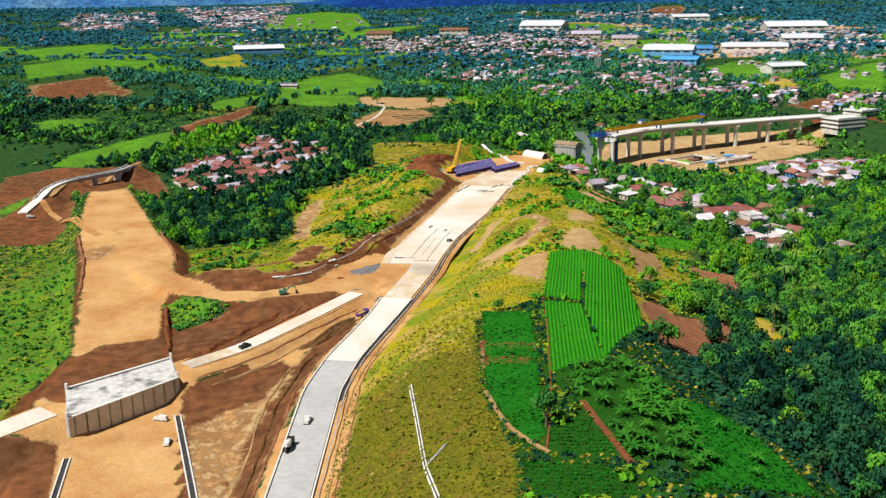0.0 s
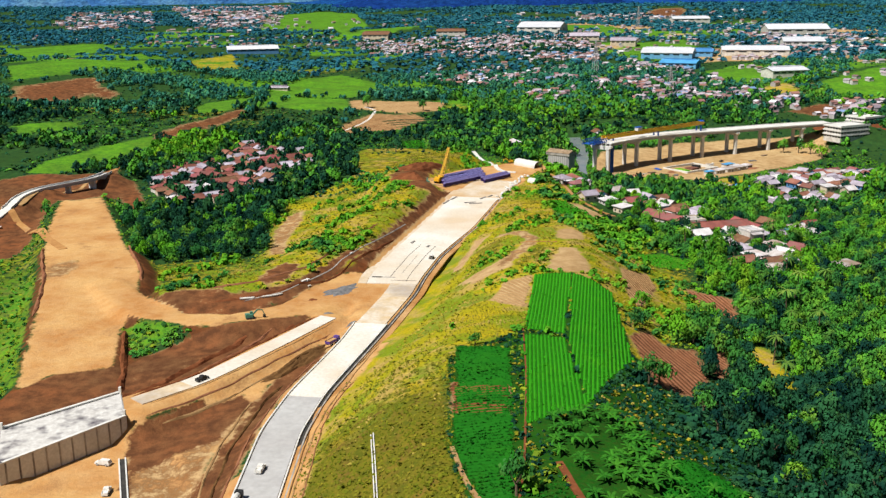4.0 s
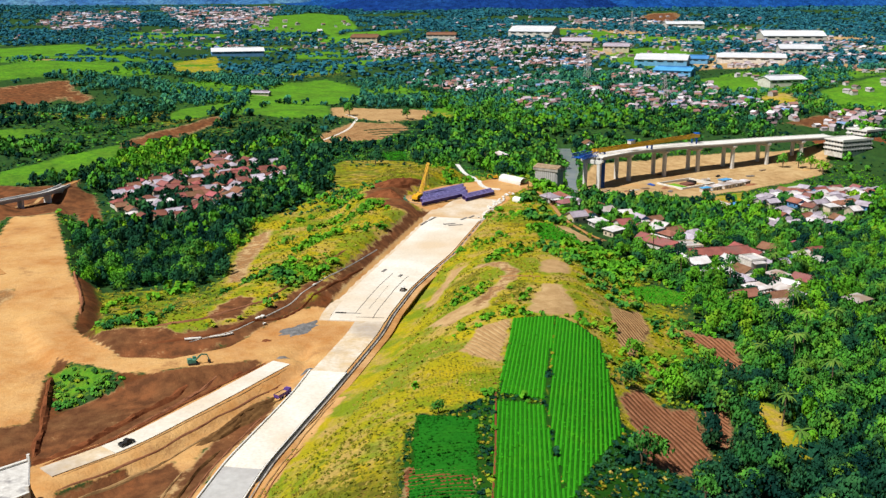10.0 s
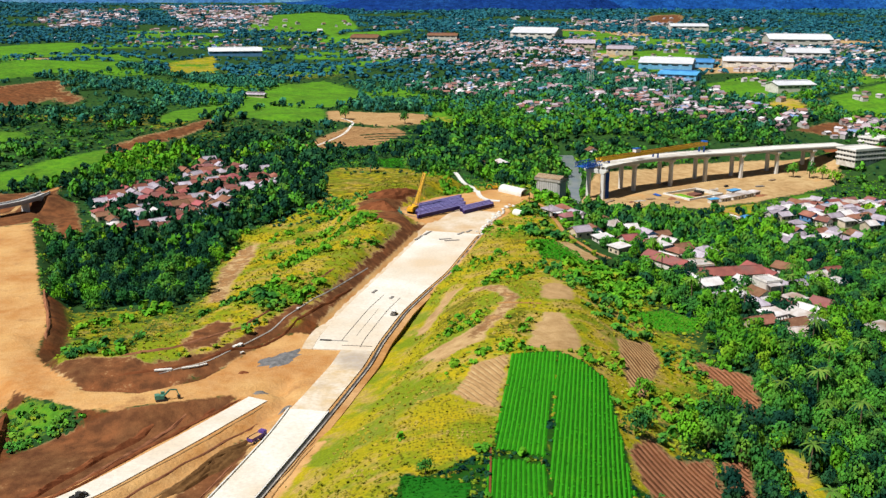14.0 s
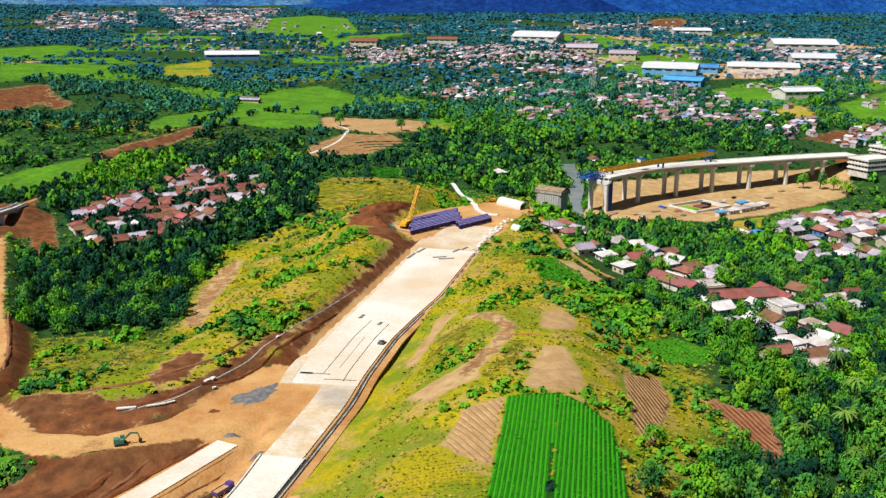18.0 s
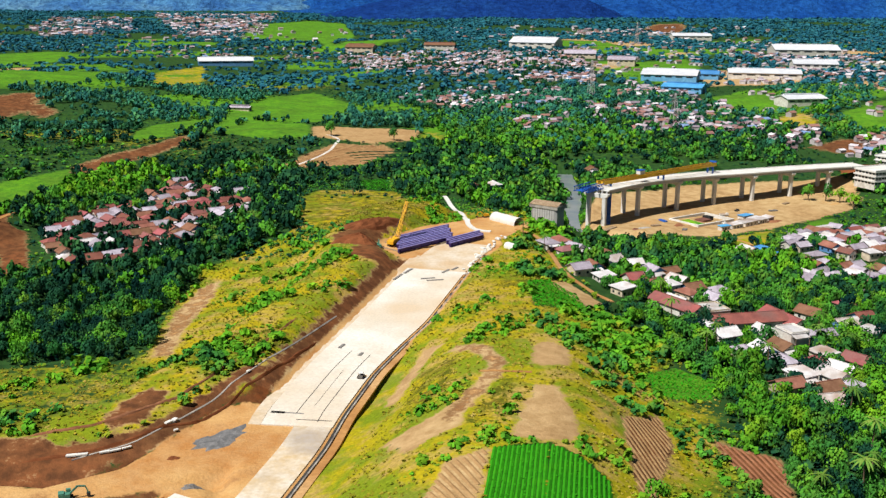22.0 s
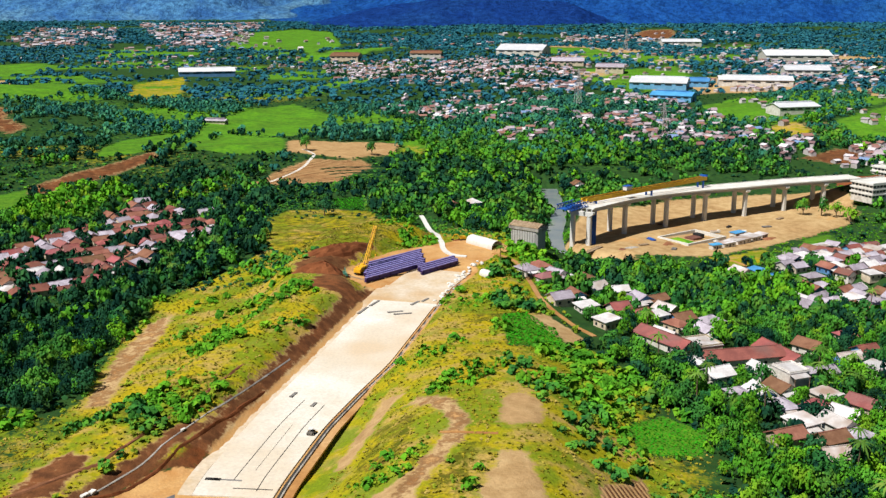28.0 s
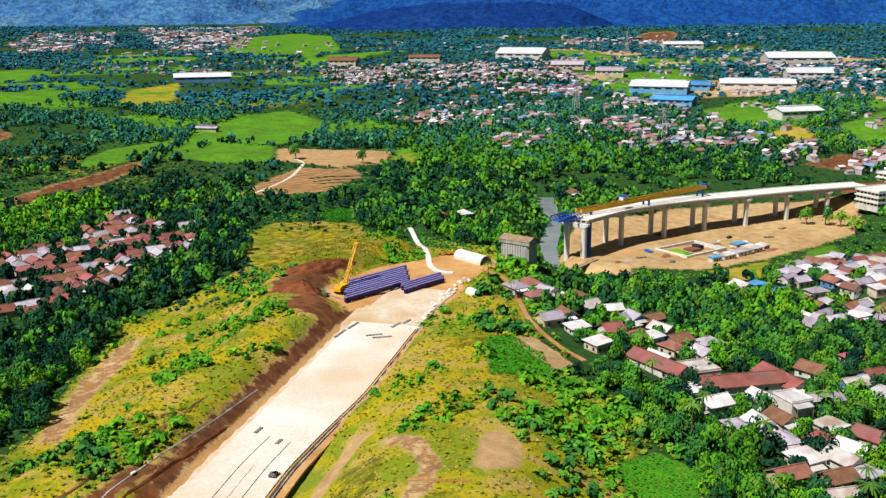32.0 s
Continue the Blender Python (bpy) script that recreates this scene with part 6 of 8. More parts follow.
draped("path_field", [(30, 292), (27.5, 250), (24.5, 216), (22, 190), (19, 172)], 0.45, red_earth, "narrow path between two crop fields", 0.3)
draped("path_terrace", [(-100, 815), (-84, 843), (-70, 874), (-56, 915), (-53, 948), (-65, 967)], 2.2, concrete_white, "pale lane winding between terraced fields")
draped("path_works", [(-238, 573), (-219, 550), (-200, 522), (-184, 492), (-168, 470)], 4.0, earth, "sandy haul lane joining the earthworks", 0.2)
draped("path_under", [(-232, 576), (-229, 606), (-216, 645), (-212, 664)], 3.2, tan_soil, "sandy lane beside the overpass")
draped("path_west", [(-208, 655), (-210, 690), (-204, 738), (-180, 800)], 3.0, earth, "pale lane along the western fields")
draped("path_ridge", [(38, 401), (44, 398), (52, 398)], 1.2, earth, "short trodden path on the ridge")
for off in (0, 4, 8, 13):
    draped("terrace_bank", [(-44 + off, 902 - off * 2), (-30 + off, 912 - off * 2.4), (0 + off, 915 - off * 3), (24, 918 - off * 3)], 1.0, leaf_b, "grassy bank between terraced plots", 0.5, "bank")


def overpass():
    """Slender bridge at the valley edge: a level deck on two abutments and a curved ramp down to the works."""
    line = [(-238, 549, -8.2), (-237.5, 562, -6.4), (-236, 574, -4.2), (-236.5, 584, -2.2), (-233.5, 594, -0.8), (-228, 604, 0.0), (-219, 617, 0.0), (-210, 630, 0.0), (-207.5, 644, 0.0), (-208, 658, -0.6)]
    root = thing("overpass", "slender grey concrete overpass with a curved approach ramp", "bridge", pose(0, 0, 0))
    c = np.array(line)
    u = np.linspace(0, len(c) - 1, 46)
    c = np.stack([np.interp(u, np.arange(len(line)), c[:, k]) for k in range(3)], -1)
    for _ in range(5):
        c[1:-1] = (c[:-2] + 2 * c[1:-1] + c[2:]) / 4
    d = np.gradient(c[:, :2], axis=0)
    d /= np.linalg.norm(d, axis=1)[:, None]
    n = np.stack([d[:, 1], -d[:, 0]], -1)

    def run(lo, hi, top, depth, a, b):
        g = Geo()
        for k in range(a, b):
            foot = c[k, 2] + top - depth if depth else gz(c[k, 0], c[k, 1]) - 1.5
            for off, z in ((lo, c[k, 2] + top), (hi, c[k, 2] + top), (hi, foot), (lo, foot)):
                q = c[k, :2] + n[k] * off
                g.v.append((q[0], q[1], z))
        for k in range(b - a - 1):
            m = 4 * k
            g.f += [(m + e, m + (e + 1) % 4, m + 4 + (e + 1) % 4, m + 4 + e) for e in range(4)]
        m = 4 * (b - a - 1)
        g.f += [(3, 2, 1, 0), (m, m + 1, m + 2, m + 3)]
        return g

    part("approach", run(-2.8, 2.8, 0.0, 0, 0, 25), concrete_white, root, "pale concrete ramp between retaining walls")
    part("deck", run(-2.8, 2.8, 0.0, 1.4, 24, 41), concrete_grey, root)
    part("abutment", run(-2.6, 2.6, -0.3, 0, 40, 46), concrete_grey, root)
    for side in (-2.7, 2.7):
        part("parapet", run(side - 0.15, side + 0.15, 0.9, 1.0, 8, 46), concrete_white, root)
    for k in (30, 36):
        foot = gz(c[k, 0], c[k, 1])
        part("pier", Geo().box(-0.7, -2.2, foot - 1.0, 0.7, 2.2, -1.4), concrete_white, root, at=Matrix.Translation((c[k, 0], c[k, 1], 0)) @ Matrix.Rotation(math.atan2(d[k, 1], d[k, 0]), 4, "Z"))
    return root


overpass()


# ---- windrows and banks of loose earth along the works ----
def windrow(line, off, width, height, material, label, y0, y1, seed):
    """A low uneven ridge of pushed earth that runs beside a strip."""
    r = np.random.default_rng(seed)
    pts = np.asarray(line, float)
    s = np.concatenate([[0], np.cumsum(np.hypot(np.diff(pts[:, 0]), np.diff(pts[:, 1])))])
    lo, hi = np.interp((y0, y1), pts[:, 1], s)
    u = np.arange(lo, hi, 1.6)
    c = np.stack([np.interp(u, s, pts[:, i]) for i in (0, 1)], -1)
    for _ in range(4):
        c[1:-1] = (c[:-2] + 2 * c[1:-1] + c[2:]) / 4
    d = np.gradient(c, axis=0)
    d /= np.linalg.norm(d, axis=1)[:, None]
    n = np.stack([d[:, 1], -d[:, 0]], -1)
    sway = 0.35 * np.sin(u * 0.07 + seed) + 0.12 * np.sin(u * 0.41 + 2 * seed)
    end = np.clip(np.minimum(u - lo, hi - u) / 5.0, 0.05, 1.0)
    rows = []
    for k, z in ((-1.0, -0.3), (-0.55, 0.62), (0.0, 1.0), (0.5, 0.55), (1.0, -0.3)):
        q = c + n * (off + sway + k * width / 2 * (0.8 + 0.2 * np.sin(u * 0.3 + k)) * (0.4 + 0.6 * end))[:, None]
        rows.append(np.column_stack([q, ground(q[:, 0], q[:, 1]) + np.where(z < 0, -0.3, z * height * end * r.uniform(0.6, 1.25, len(u)))]))
    v = np.stack(rows, 1)
    i = np.arange(len(u) * 5).reshape(len(u), 5)
    f = np.stack([i[:-1, :-1], i[:-1, 1:], i[1:, 1:], i[1:, :-1]], -1).reshape(-1, 4)
    return tagged(new("earth_windrow", big_mesh("earth_windrow", v.reshape(-1, 3), f, material)), label, "earth bank", kind="structure")


for line, off, width, height, mat, label, y0, y1 in (
        (RAMP, -4.6, 1.6, 0.5, red_earth, "dark red ridge of earth beside the slip road", 286, 357), (RAMP, -9.5, 2.6, 1.0, red_earth, "long dark red bank below the haul road", 284, 352),
        (RAMP, -13.5, 2.0, 0.7, brown_soil, "brown ridge of graded soil", 284, 345), (RAMP, -18.0, 3.0, 1.2, red_earth, "dark red cut edge above the graded strip", 286, 338),
        (RAMP, 7.6, 0.9, 0.25, brown_soil, "thin brown ridge of earth beside the slip road", 284, 352), (RAMP, 10.8, 1.2, 0.5, tan_soil, "pale ridge of sand between two carriageways", 286, 344), (RAMP, 4.2, 0.8, 0.25, tan_soil, "pale sandy edge of the slip road", 286, 356),
        (ROAD, -12.5, 1.6, 0.6, bank_soil, "brown ridge of earth along the bank foot", 190, 300), (ROAD, -8.6, 1.4, 0.5, brown_soil, "brown rill on the road bank", 190, 320), (ROAD, -16.5, 1.4, 0.4, tan_soil, "pale sandy ridge below the road bank", 190, 290),
        (ROAD, 9.0, 1.0, 0.35, tan_soil, "sandy ridge beside the verge track", 150, 330), (ROAD, 11.2, 0.8, 0.3, brown_soil, "thin brown wheel ridge on the verge", 150, 300), (ROAD, 7.4, 0.7, 0.3, bank_soil, "thin dark ridge beside the drain", 150, 345),
        (LOWER, 17.0, 3.2, 1.2, red_earth, "dark red heap line at the edge of the earth platform", 300, 352), (LOWER, -18.6, 2.4, 0.9, brown_soil, "brown edge bank of the earth platform", 375, 480), (LOWER, 19.6, 2.4, 0.9, brown_soil, "brown edge bank of the earth platform", 410, 470),
        (BENCH, -4.0, 1.6, 0.6, brown_soil, "brown terrace edge on the cut slope", 380, 470), (BENCH, 6.5, 1.4, 0.6, red_earth, "dark red terrace edge on the cut slope", 380, 465)):
    windrow(line, off, width, height, mat, label, y0, y1, len(label) + int(off))


def material_stack(x, y, turn, n, l, material, label):
    """A stack of beams or boards on two bearers."""
    root = thing("material_stack", label, "stack", pose(x, y, gz(x, y), 0, 0, turn), group="stacks on the bridge site")
    for s in (-1, 1):
        part("bearer", Geo().box(s * l * 0.3 - 0.12, -1.4, -0.3, s * l * 0.3 + 0.12, 1.4, 0.2), wood, root)
    for k in range(n):
        i, j = k % 4, k // 4
        part("board", Geo().box(-l / 2, -1.3 + 0.66 * i, 0.2 + 0.32 * j, l / 2, -0.72 + 0.66 * i, 0.48 + 0.32 * j), material, root)
    return root


for x, y, t, n, l, mat, label in ((160, 735, 20, 8, 6, wood, "stack of weathered timber boards on bare ground"), (176, 728, 65, 8, 5, concrete_dark, "stack of dark steel forms on bare ground"), (168, 752, 110, 6, 7, blue_steel, "stack of blue scaffold tubes on bare ground"),
                                  (222, 764, 30, 8, 6, wood, "stack of weathered timber boards on bare ground"), (232, 778, 80, 8, 5, concrete_white, "stack of white concrete planks on bare ground"), (250, 790, 15, 8, 6, concrete_dark, "stack of dark steel forms on bare ground"),
                                  (146, 722, 140, 6, 5, tile_rust, "stack of rusty reinforcing bars on bare ground"), (266, 812, 40, 8, 6, wood, "stack of weathered timber boards on bare ground"), (186, 800, 20, 8, 7, tile_rust, "stack of rusty reinforcing bars on bare ground")):
    material_stack(x, y, t, n, l, mat, label)
pickup(61, 591, gz(61, 591), 70, white_paint, "white van parked at the edge of the girder yard", van=True)
pickup(226, 790, gz(226, 790), 40, dark_metal, "dark pickup parked under the viaduct")
pickup(206, 748, gz(206, 748), 120, white_paint, "white pickup parked beside the foundation basin")
heap("rubble_mound", 152, 728, 5, 3, 1.4, concrete_old, "low heap of broken concrete on the bridge site", 12, 20)
heap("rubble_mound", 176, 742, 6, 3.4, 1.2, brown_soil, "low brown soil heap on the bridge site", 13, 70)
heap("rubble_mound", 240, 758, 7, 4, 1.6, brown_soil, "low brown soil heap on the bridge site", 14, 30)

# ---- houses ----
HOUSES = [(86, 668, 13), (62, 650, 12)]  # x, y, radius: kept free of trees
hr = np.random.default_rng(21)
ROOFS = dict(r=(tile_red, "red clay-tiled"), u=(tile_rust, "rusty brown"), g=(tile_grey, "grey cement"), t=(tin_roof, "pale tin"), b=(blue_roof, "blue tin"))
WALLS = [(wall_white, "white"), (wall_cream, "cream"), (wall_white, "white"), (wall_blue, "blue"), (wall_cream, "cream")]


def house(x, y, turn, w, l, h, roof, style, group, wall=None, z=None):
    """A village house: w across, l along the ridge; style gable, hip, shed or flat."""
    mat, word = ROOFS[roof]
    wm, ww = WALLS[int(hr.integers(len(WALLS)))] if wall is None else wall
    z = gz(x, y) if z is None else z
    root = thing("house", f"{ww} rendered village house under a {word} {style} roof", "house", pose(x, y, z, 0, 0, turn), group=group)
    a, b, o, t = w / 2, l / 2, 0.7, 0.22
    rise = {"gable": w * 0.27, "hip": w * 0.25, "shed": w * 0.10, "flat": 0.0}[style]
    body = Geo()
    if style == "gable":
        body.add([(-a, -b, -1.5), (a, -b, -1.5), (a, b, -1.5), (-a, b, -1.5), (-a, -b, h), (a, -b, h), (a, b, h), (-a, b, h), (0, -b, h + rise), (0, b, h + rise)],
                 [(0, 1, 5, 8, 4), (1, 2, 6, 5), (2, 3, 7, 9, 6), (3, 0, 4, 7), (4, 8, 9, 7), (5, 6, 9, 8)])
    else:
        body.box(-a, -b, -1.5, a, b, h)
    part("wall", body, wm, root)
    if style == "gable":
        e = h - o * rise / a
        for s in (-1, 1):
            v = [(s * (a + o), -b - o, e), (0, -b - o, h + rise), (0, b + o, h + rise), (s * (a + o), b + o, e)]
            part("roof_slope", Geo().add(v + [(p[0], p[1], p[2] + t) for p in v], HEXA), mat, root)
        part("ridge_cap", Geo().box(-0.2, -b - o, h + rise + t - 0.08, 0.2, b + o, h + rise + t + 0.1), mat, root)
    elif style == "hip":
        k = min(a, b * 0.7)
        v = [(-a - o, -b - o, h), (a + o, -b - o, h), (a + o, b + o, h), (-a - o, b + o, h), (0, -b + k, h + rise + t), (0, b - k, h + rise + t)]
        part("roof", Geo().add(v, [(0, 1, 4), (1, 2, 5, 4), (2, 3, 5), (3, 0, 4, 5), (3, 2, 1, 0)]), mat, root)
        part("ridge_cap", Geo().box(-0.18, -b + k, h + rise + t - 0.1, 0.18, b - k, h + rise + t + 0.12), mat, root)
    elif style == "shed":
        part("roof", slab_roof(w, l, h, h + rise, t, o), mat, root)
    else:
        part("roof", Geo().box(-a - 0.2, -b - 0.2, h, a + 0.2, b + 0.2, h + 0.25), mat, root)
        part("parapet", Geo().box(-a, -b, h + 0.25, a, -b + 0.2, h + 0.8).box(-a, b - 0.2, h + 0.25, a, b, h + 0.8).box(-a, -b + 0.2, h + 0.25, -a + 0.2, b - 0.2, h + 0.8).box(a - 0.2, -b + 0.2, h + 0.25, a, b - 0.2, h + 0.8), wm, root)
    part("door", Geo().box(-0.5, -b - 0.06, 0, 0.5, -b + 0.02, 2.05), wood, root)
    for sx in (-1, 1):
        part("window", Geo().box(sx * w * 0.3 - 0.55, -b - 0.06, 0.9, sx * w * 0.3 + 0.55, -b + 0.02, 2.1), glass_dark, root)
        for k in (-0.25, 0.25):
            part("window", Geo().box(sx * a - 0.05, l * k - 0.6, 0.9, sx * a + 0.05, l * k + 0.6, 2.1), glass_dark, root)
    if hr.uniform() < 0.45:
        part("porch_roof", Geo().add([(-a, -b - 2.6, h - 0.9), (a * 0.6, -b - 2.6, h - 0.9), (a * 0.6, -b, h - 0.35), (-a, -b, h - 0.35), (-a, -b - 2.6, h - 0.78), (a * 0.6, -b - 2.6, h - 0.78), (a * 0.6, -b, h - 0.2), (-a, -b, h - 0.2)], HEXA), tin_roof, root, "pale tin porch roof")
        for px in (-a + 0.2, a * 0.6 - 0.2):
            part("porch_post", Geo().box(px - 0.08, -b - 2.5, -1.0, px + 0.08, -b - 2.34, h - 0.85), wood, root)
    HOUSES.append((x, y, max(w, l) * 0.5 + 2.2))
    HOUSES.append((x - 0.5, y - 5.0, max(w, l) * 0.42))
    return root


EAST = [(79, 601, "g"), (87, 594, "r"), (92, 605, "g"), (89, 566, "g"), (105, 607, "u"), (97, 577, "u"), (108, 592, "t"), (117, 590, "t"), (112, 560, "r"), (104, 542, "t"), (119, 553, "u"), (126, 556, "t"), (134, 570, "t"), (132, 545, "u"), (124, 531, "t"), (143, 543, "g"), (148, 556, "g"),
        (132, 490, "t"), (149, 496, "t"), (134, 471, "g"), (142, 476, "t"), (150, 480, "u"), (144, 462, "g"), (146, 450, "t"), (156, 465, "r"), (138, 440, "u"), (163, 459, "t"), (178, 529, "u"), (187, 515, "t"), (197, 523, "r"), (192, 504, "t"), (198, 675, "t"), (206, 672, "b"), (214, 666, "b"), (199, 545, "r"), (172, 468, "r"), (86, 612, "u"), (100, 597, "t"), (147, 428, "t"), (183, 440, "t")]
for i, (x, y, roof) in enumerate(EAST):
    w, l = hr.uniform(5.8, 7.6), hr.uniform(7.4, 10)
    style = ("shed" if hr.uniform() < 0.3 else "gable") if roof in "tb" else ("gable" if hr.uniform() < 0.6 else "hip")
    house(x, y, 25 + 90 * int(hr.integers(2)) + hr.uniform(-14, 14), w, l, hr.uniform(2.8, 3.6), roof, style, "houses of the riverside village")
# the long school ranges and the tall block
house(122.5, 524, 32, 8, 24, 3.4, "r", "gable", "school ranges", WALLS[0])
house(147, 512, -78, 8.5, 30, 3.6, "r", "gable", "school ranges", WALLS[0])
house(163, 517, 20, 8.5, 20, 3.4, "r", "gable", "school ranges", WALLS[0])
house(134.5, 522, 18, 13, 11, 3.2, "t", "flat", "school ranges", WALLS[1])
house(156, 488, 20, 8, 9, 7.0, "t", "flat", "houses of the riverside village", WALLS[0])


def hamlet(outline, step, turn, group, mix, fill=0.85, small=0.0):
    """Fills an outline with houses in loose rows."""
    xs, ys = [p[0] for p in outline], [p[1] for p in outline]
    c, s = math.cos(radians(turn)), math.sin(radians(turn))
    n = int(max(max(xs) - min(xs), max(ys) - min(ys)) / step) + 2
    mx, my = (min(xs) + max(xs)) / 2, (min(ys) + max(ys)) / 2
    spots = []
    for i in range(-n, n):
        for j in range(-n, n):
            u, v = i * step + hr.uniform(-1.6, 1.6), j * step * 1.12 + hr.uniform(-1.6, 1.6)
            spots.append((mx + u * c - v * s, my + u * s + v * c))
    px, py = np.array([p[0] for p in spots]), np.array([p[1] for p in spots])
    ok = inside(outline, px, py) & off_roads(px, py, 2.0) & clear_of([(a, b, r + 3.2) for a, b, r in HOUSES], px, py)
    hz = ground(px, py)
    for k in np.nonzero(ok)[0]:
        if hr.uniform() > fill or (px[k] < 0 and float(wave(px[k], py[k], 11.0, 6.0)) > 0.85):
            continue
        roof = mix[int(hr.integers(len(mix)))]
        style = "shed" if roof in "tb" and hr.uniform() < 0.35 else ("hip" if hr.uniform() < 0.3 else "gable")
        house(px[k], py[k], turn + 90 * int(hr.integers(2)) + hr.uniform(-10, 10), hr.uniform(6, 8.4) - small, hr.uniform(7.5, 10.5) - small, hr.uniform(2.7, 3.6), roof, style, group, z=float(hz[k]))


VILLAGES = {
    "west": [(-176, 690), (-156, 738), (-140, 780), (-118, 762), (-88, 752), (-78, 704), (-98, 682), (-98, 640), (-124, 602), (-150, 600), (-176, 640)],
    "west_end": [(-150, 779), (-147, 801), (-131, 806), (-123, 769)],
    "right": [(213, 665), (236, 712), (266, 728), (318, 722), (300, 690), (231, 577), (194, 586)],
    "riverside": [(84, 604), (100, 612), (122, 602), (142, 572), (160, 548), (150, 520), (172, 524), (204, 532), (198, 500), (164, 488), (166, 452), (150, 424), (136, 436), (128, 480), (116, 540), (92, 556)],
    "middle": [(36, 774), (42, 784), (66, 778), (64, 762), (50, 764)],
    "barn": [(138, 884), (152, 888), (150, 904), (136, 900)],
}
hamlet(VILLAGES["west"], 8.6, 38, "houses of the western hamlet", "rgurgurrgtrug", 0.84, 0.9)
hamlet(VILLAGES["west_end"], 12.0, 30, "houses of the western hamlet", "rrut", 0.7)
hamlet(VILLAGES["right"], 8.8, 28, "houses of the eastern hamlet", "gutgtgutgtr", 0.88, 1.0)
hamlet(VILLAGES["riverside"], 8.4, 24, "houses of the riverside village", "tgutgttu", 0.85, 1.0)
hamlet(VILLAGES["middle"], 12.0, 20, "houses below the knoll", "ugt", 0.8)
hamlet(VILLAGES["barn"], 13.0, 20, "houses below the knoll", "u", 1.0)


# ---- far town: districts of small houses, joined by district ----
def house_template(seed):
    r = np.random.default_rng(seed)
    a, b, h = 0.5, 0.5 * r.uniform(1.0, 1.5), 0.9
    k = r.uniform(0.35, 0.55)
    roof_v = np.array([(-a - 0.08, -b - 0.08, h), (0, -b - 0.08, h + k), (0, b + 0.08, h + k), (-a - 0.08, b + 0.08, h), (a + 0.08, -b - 0.08, h), (a + 0.08, b + 0.08, h)])
    roof_f = np.array([(0, 1, 2, 3), (1, 4, 5, 2)])
    wall_v = np.array([(-a, -b, -0.6), (a, -b, -0.6), (a, b, -0.6), (-a, b, -0.6), (-a, -b, h), (a, -b, h), (a, b, h), (-a, b, h), (0, -b, h + k - 0.04), (0, b, h + k - 0.04), (0, -b, h), (0, b, h)])
    wall_f = np.array([(0, 1, 5, 4), (1, 2, 6, 5), (2, 3, 7, 6), (3, 0, 4, 7), (4, 10, 8, 8), (5, 8, 8, 10), (6, 11, 9, 9), (7, 9, 9, 11)])[:4]
    gable = np.array([(4, 5, 8, 8), (6, 7, 9, 9)])
    return (roof_v, roof_f), (wall_v, np.concatenate([wall_f, np.array([(4, 10, 5, 8), (6, 11, 7, 9)])]))


DISTRICTS = {
    "market_town": [(265, 1395), (315, 1294), (339, 1109), (380, 1065), (360, 999), (328, 975), (283, 1056), (218, 1047), (165, 1060), (178, 1194), (204, 1185)],
    "old_town": [(143, 1905), (286, 2013), (226, 1405), (167, 1306), (125, 1421)],
    "north_town": [(-170, 2113), (157, 2049), (126, 1550), (-111, 1749)],
    "ribbon_village": [(-21, 1326), (70, 1405), (168, 1315), (159, 1205), (66, 1190), (3, 1218)],
    "wood_village": [(101, 1145), (150, 1143), (144, 1059), (100, 1046)],
    "west_city": [(-1072, 2853), (-1186, 3368), (-953, 3407), (-773, 2831), (-902, 2539)],
    "valley_city": [(-970, 3712), (-525, 3844), (-427, 2625), (-607, 2647)],
    "road_end": [(358, 995), (434, 1043), (461, 1011), (393, 951), (352, 954)],
    "mill_quarter": [(395, 1382), (671, 1485), (778, 1880), (566, 1912), (496, 1559)],
    "far_hamlet": [(388, 2710), (637, 2667), (603, 2896), (407, 2943)],
    "outskirts_east": [(41, 1175), (151, 1017), (420, 961), (663, 1344), (854, 1900), (797, 2463), (109, 2210), (-163, 2042), (-67, 1509)],
    "outskirts_west": [(-1079, 2353), (-602, 1995), (-205, 1893), (-112, 2180)],
    "outskirts_far": [(-841, 2510), (-382, 2335), (856, 2492), (1024, 3064), (338, 3161), (-352, 3115)],
}
TOWN = []
tpl = [house_template(i) for i in range(5)]
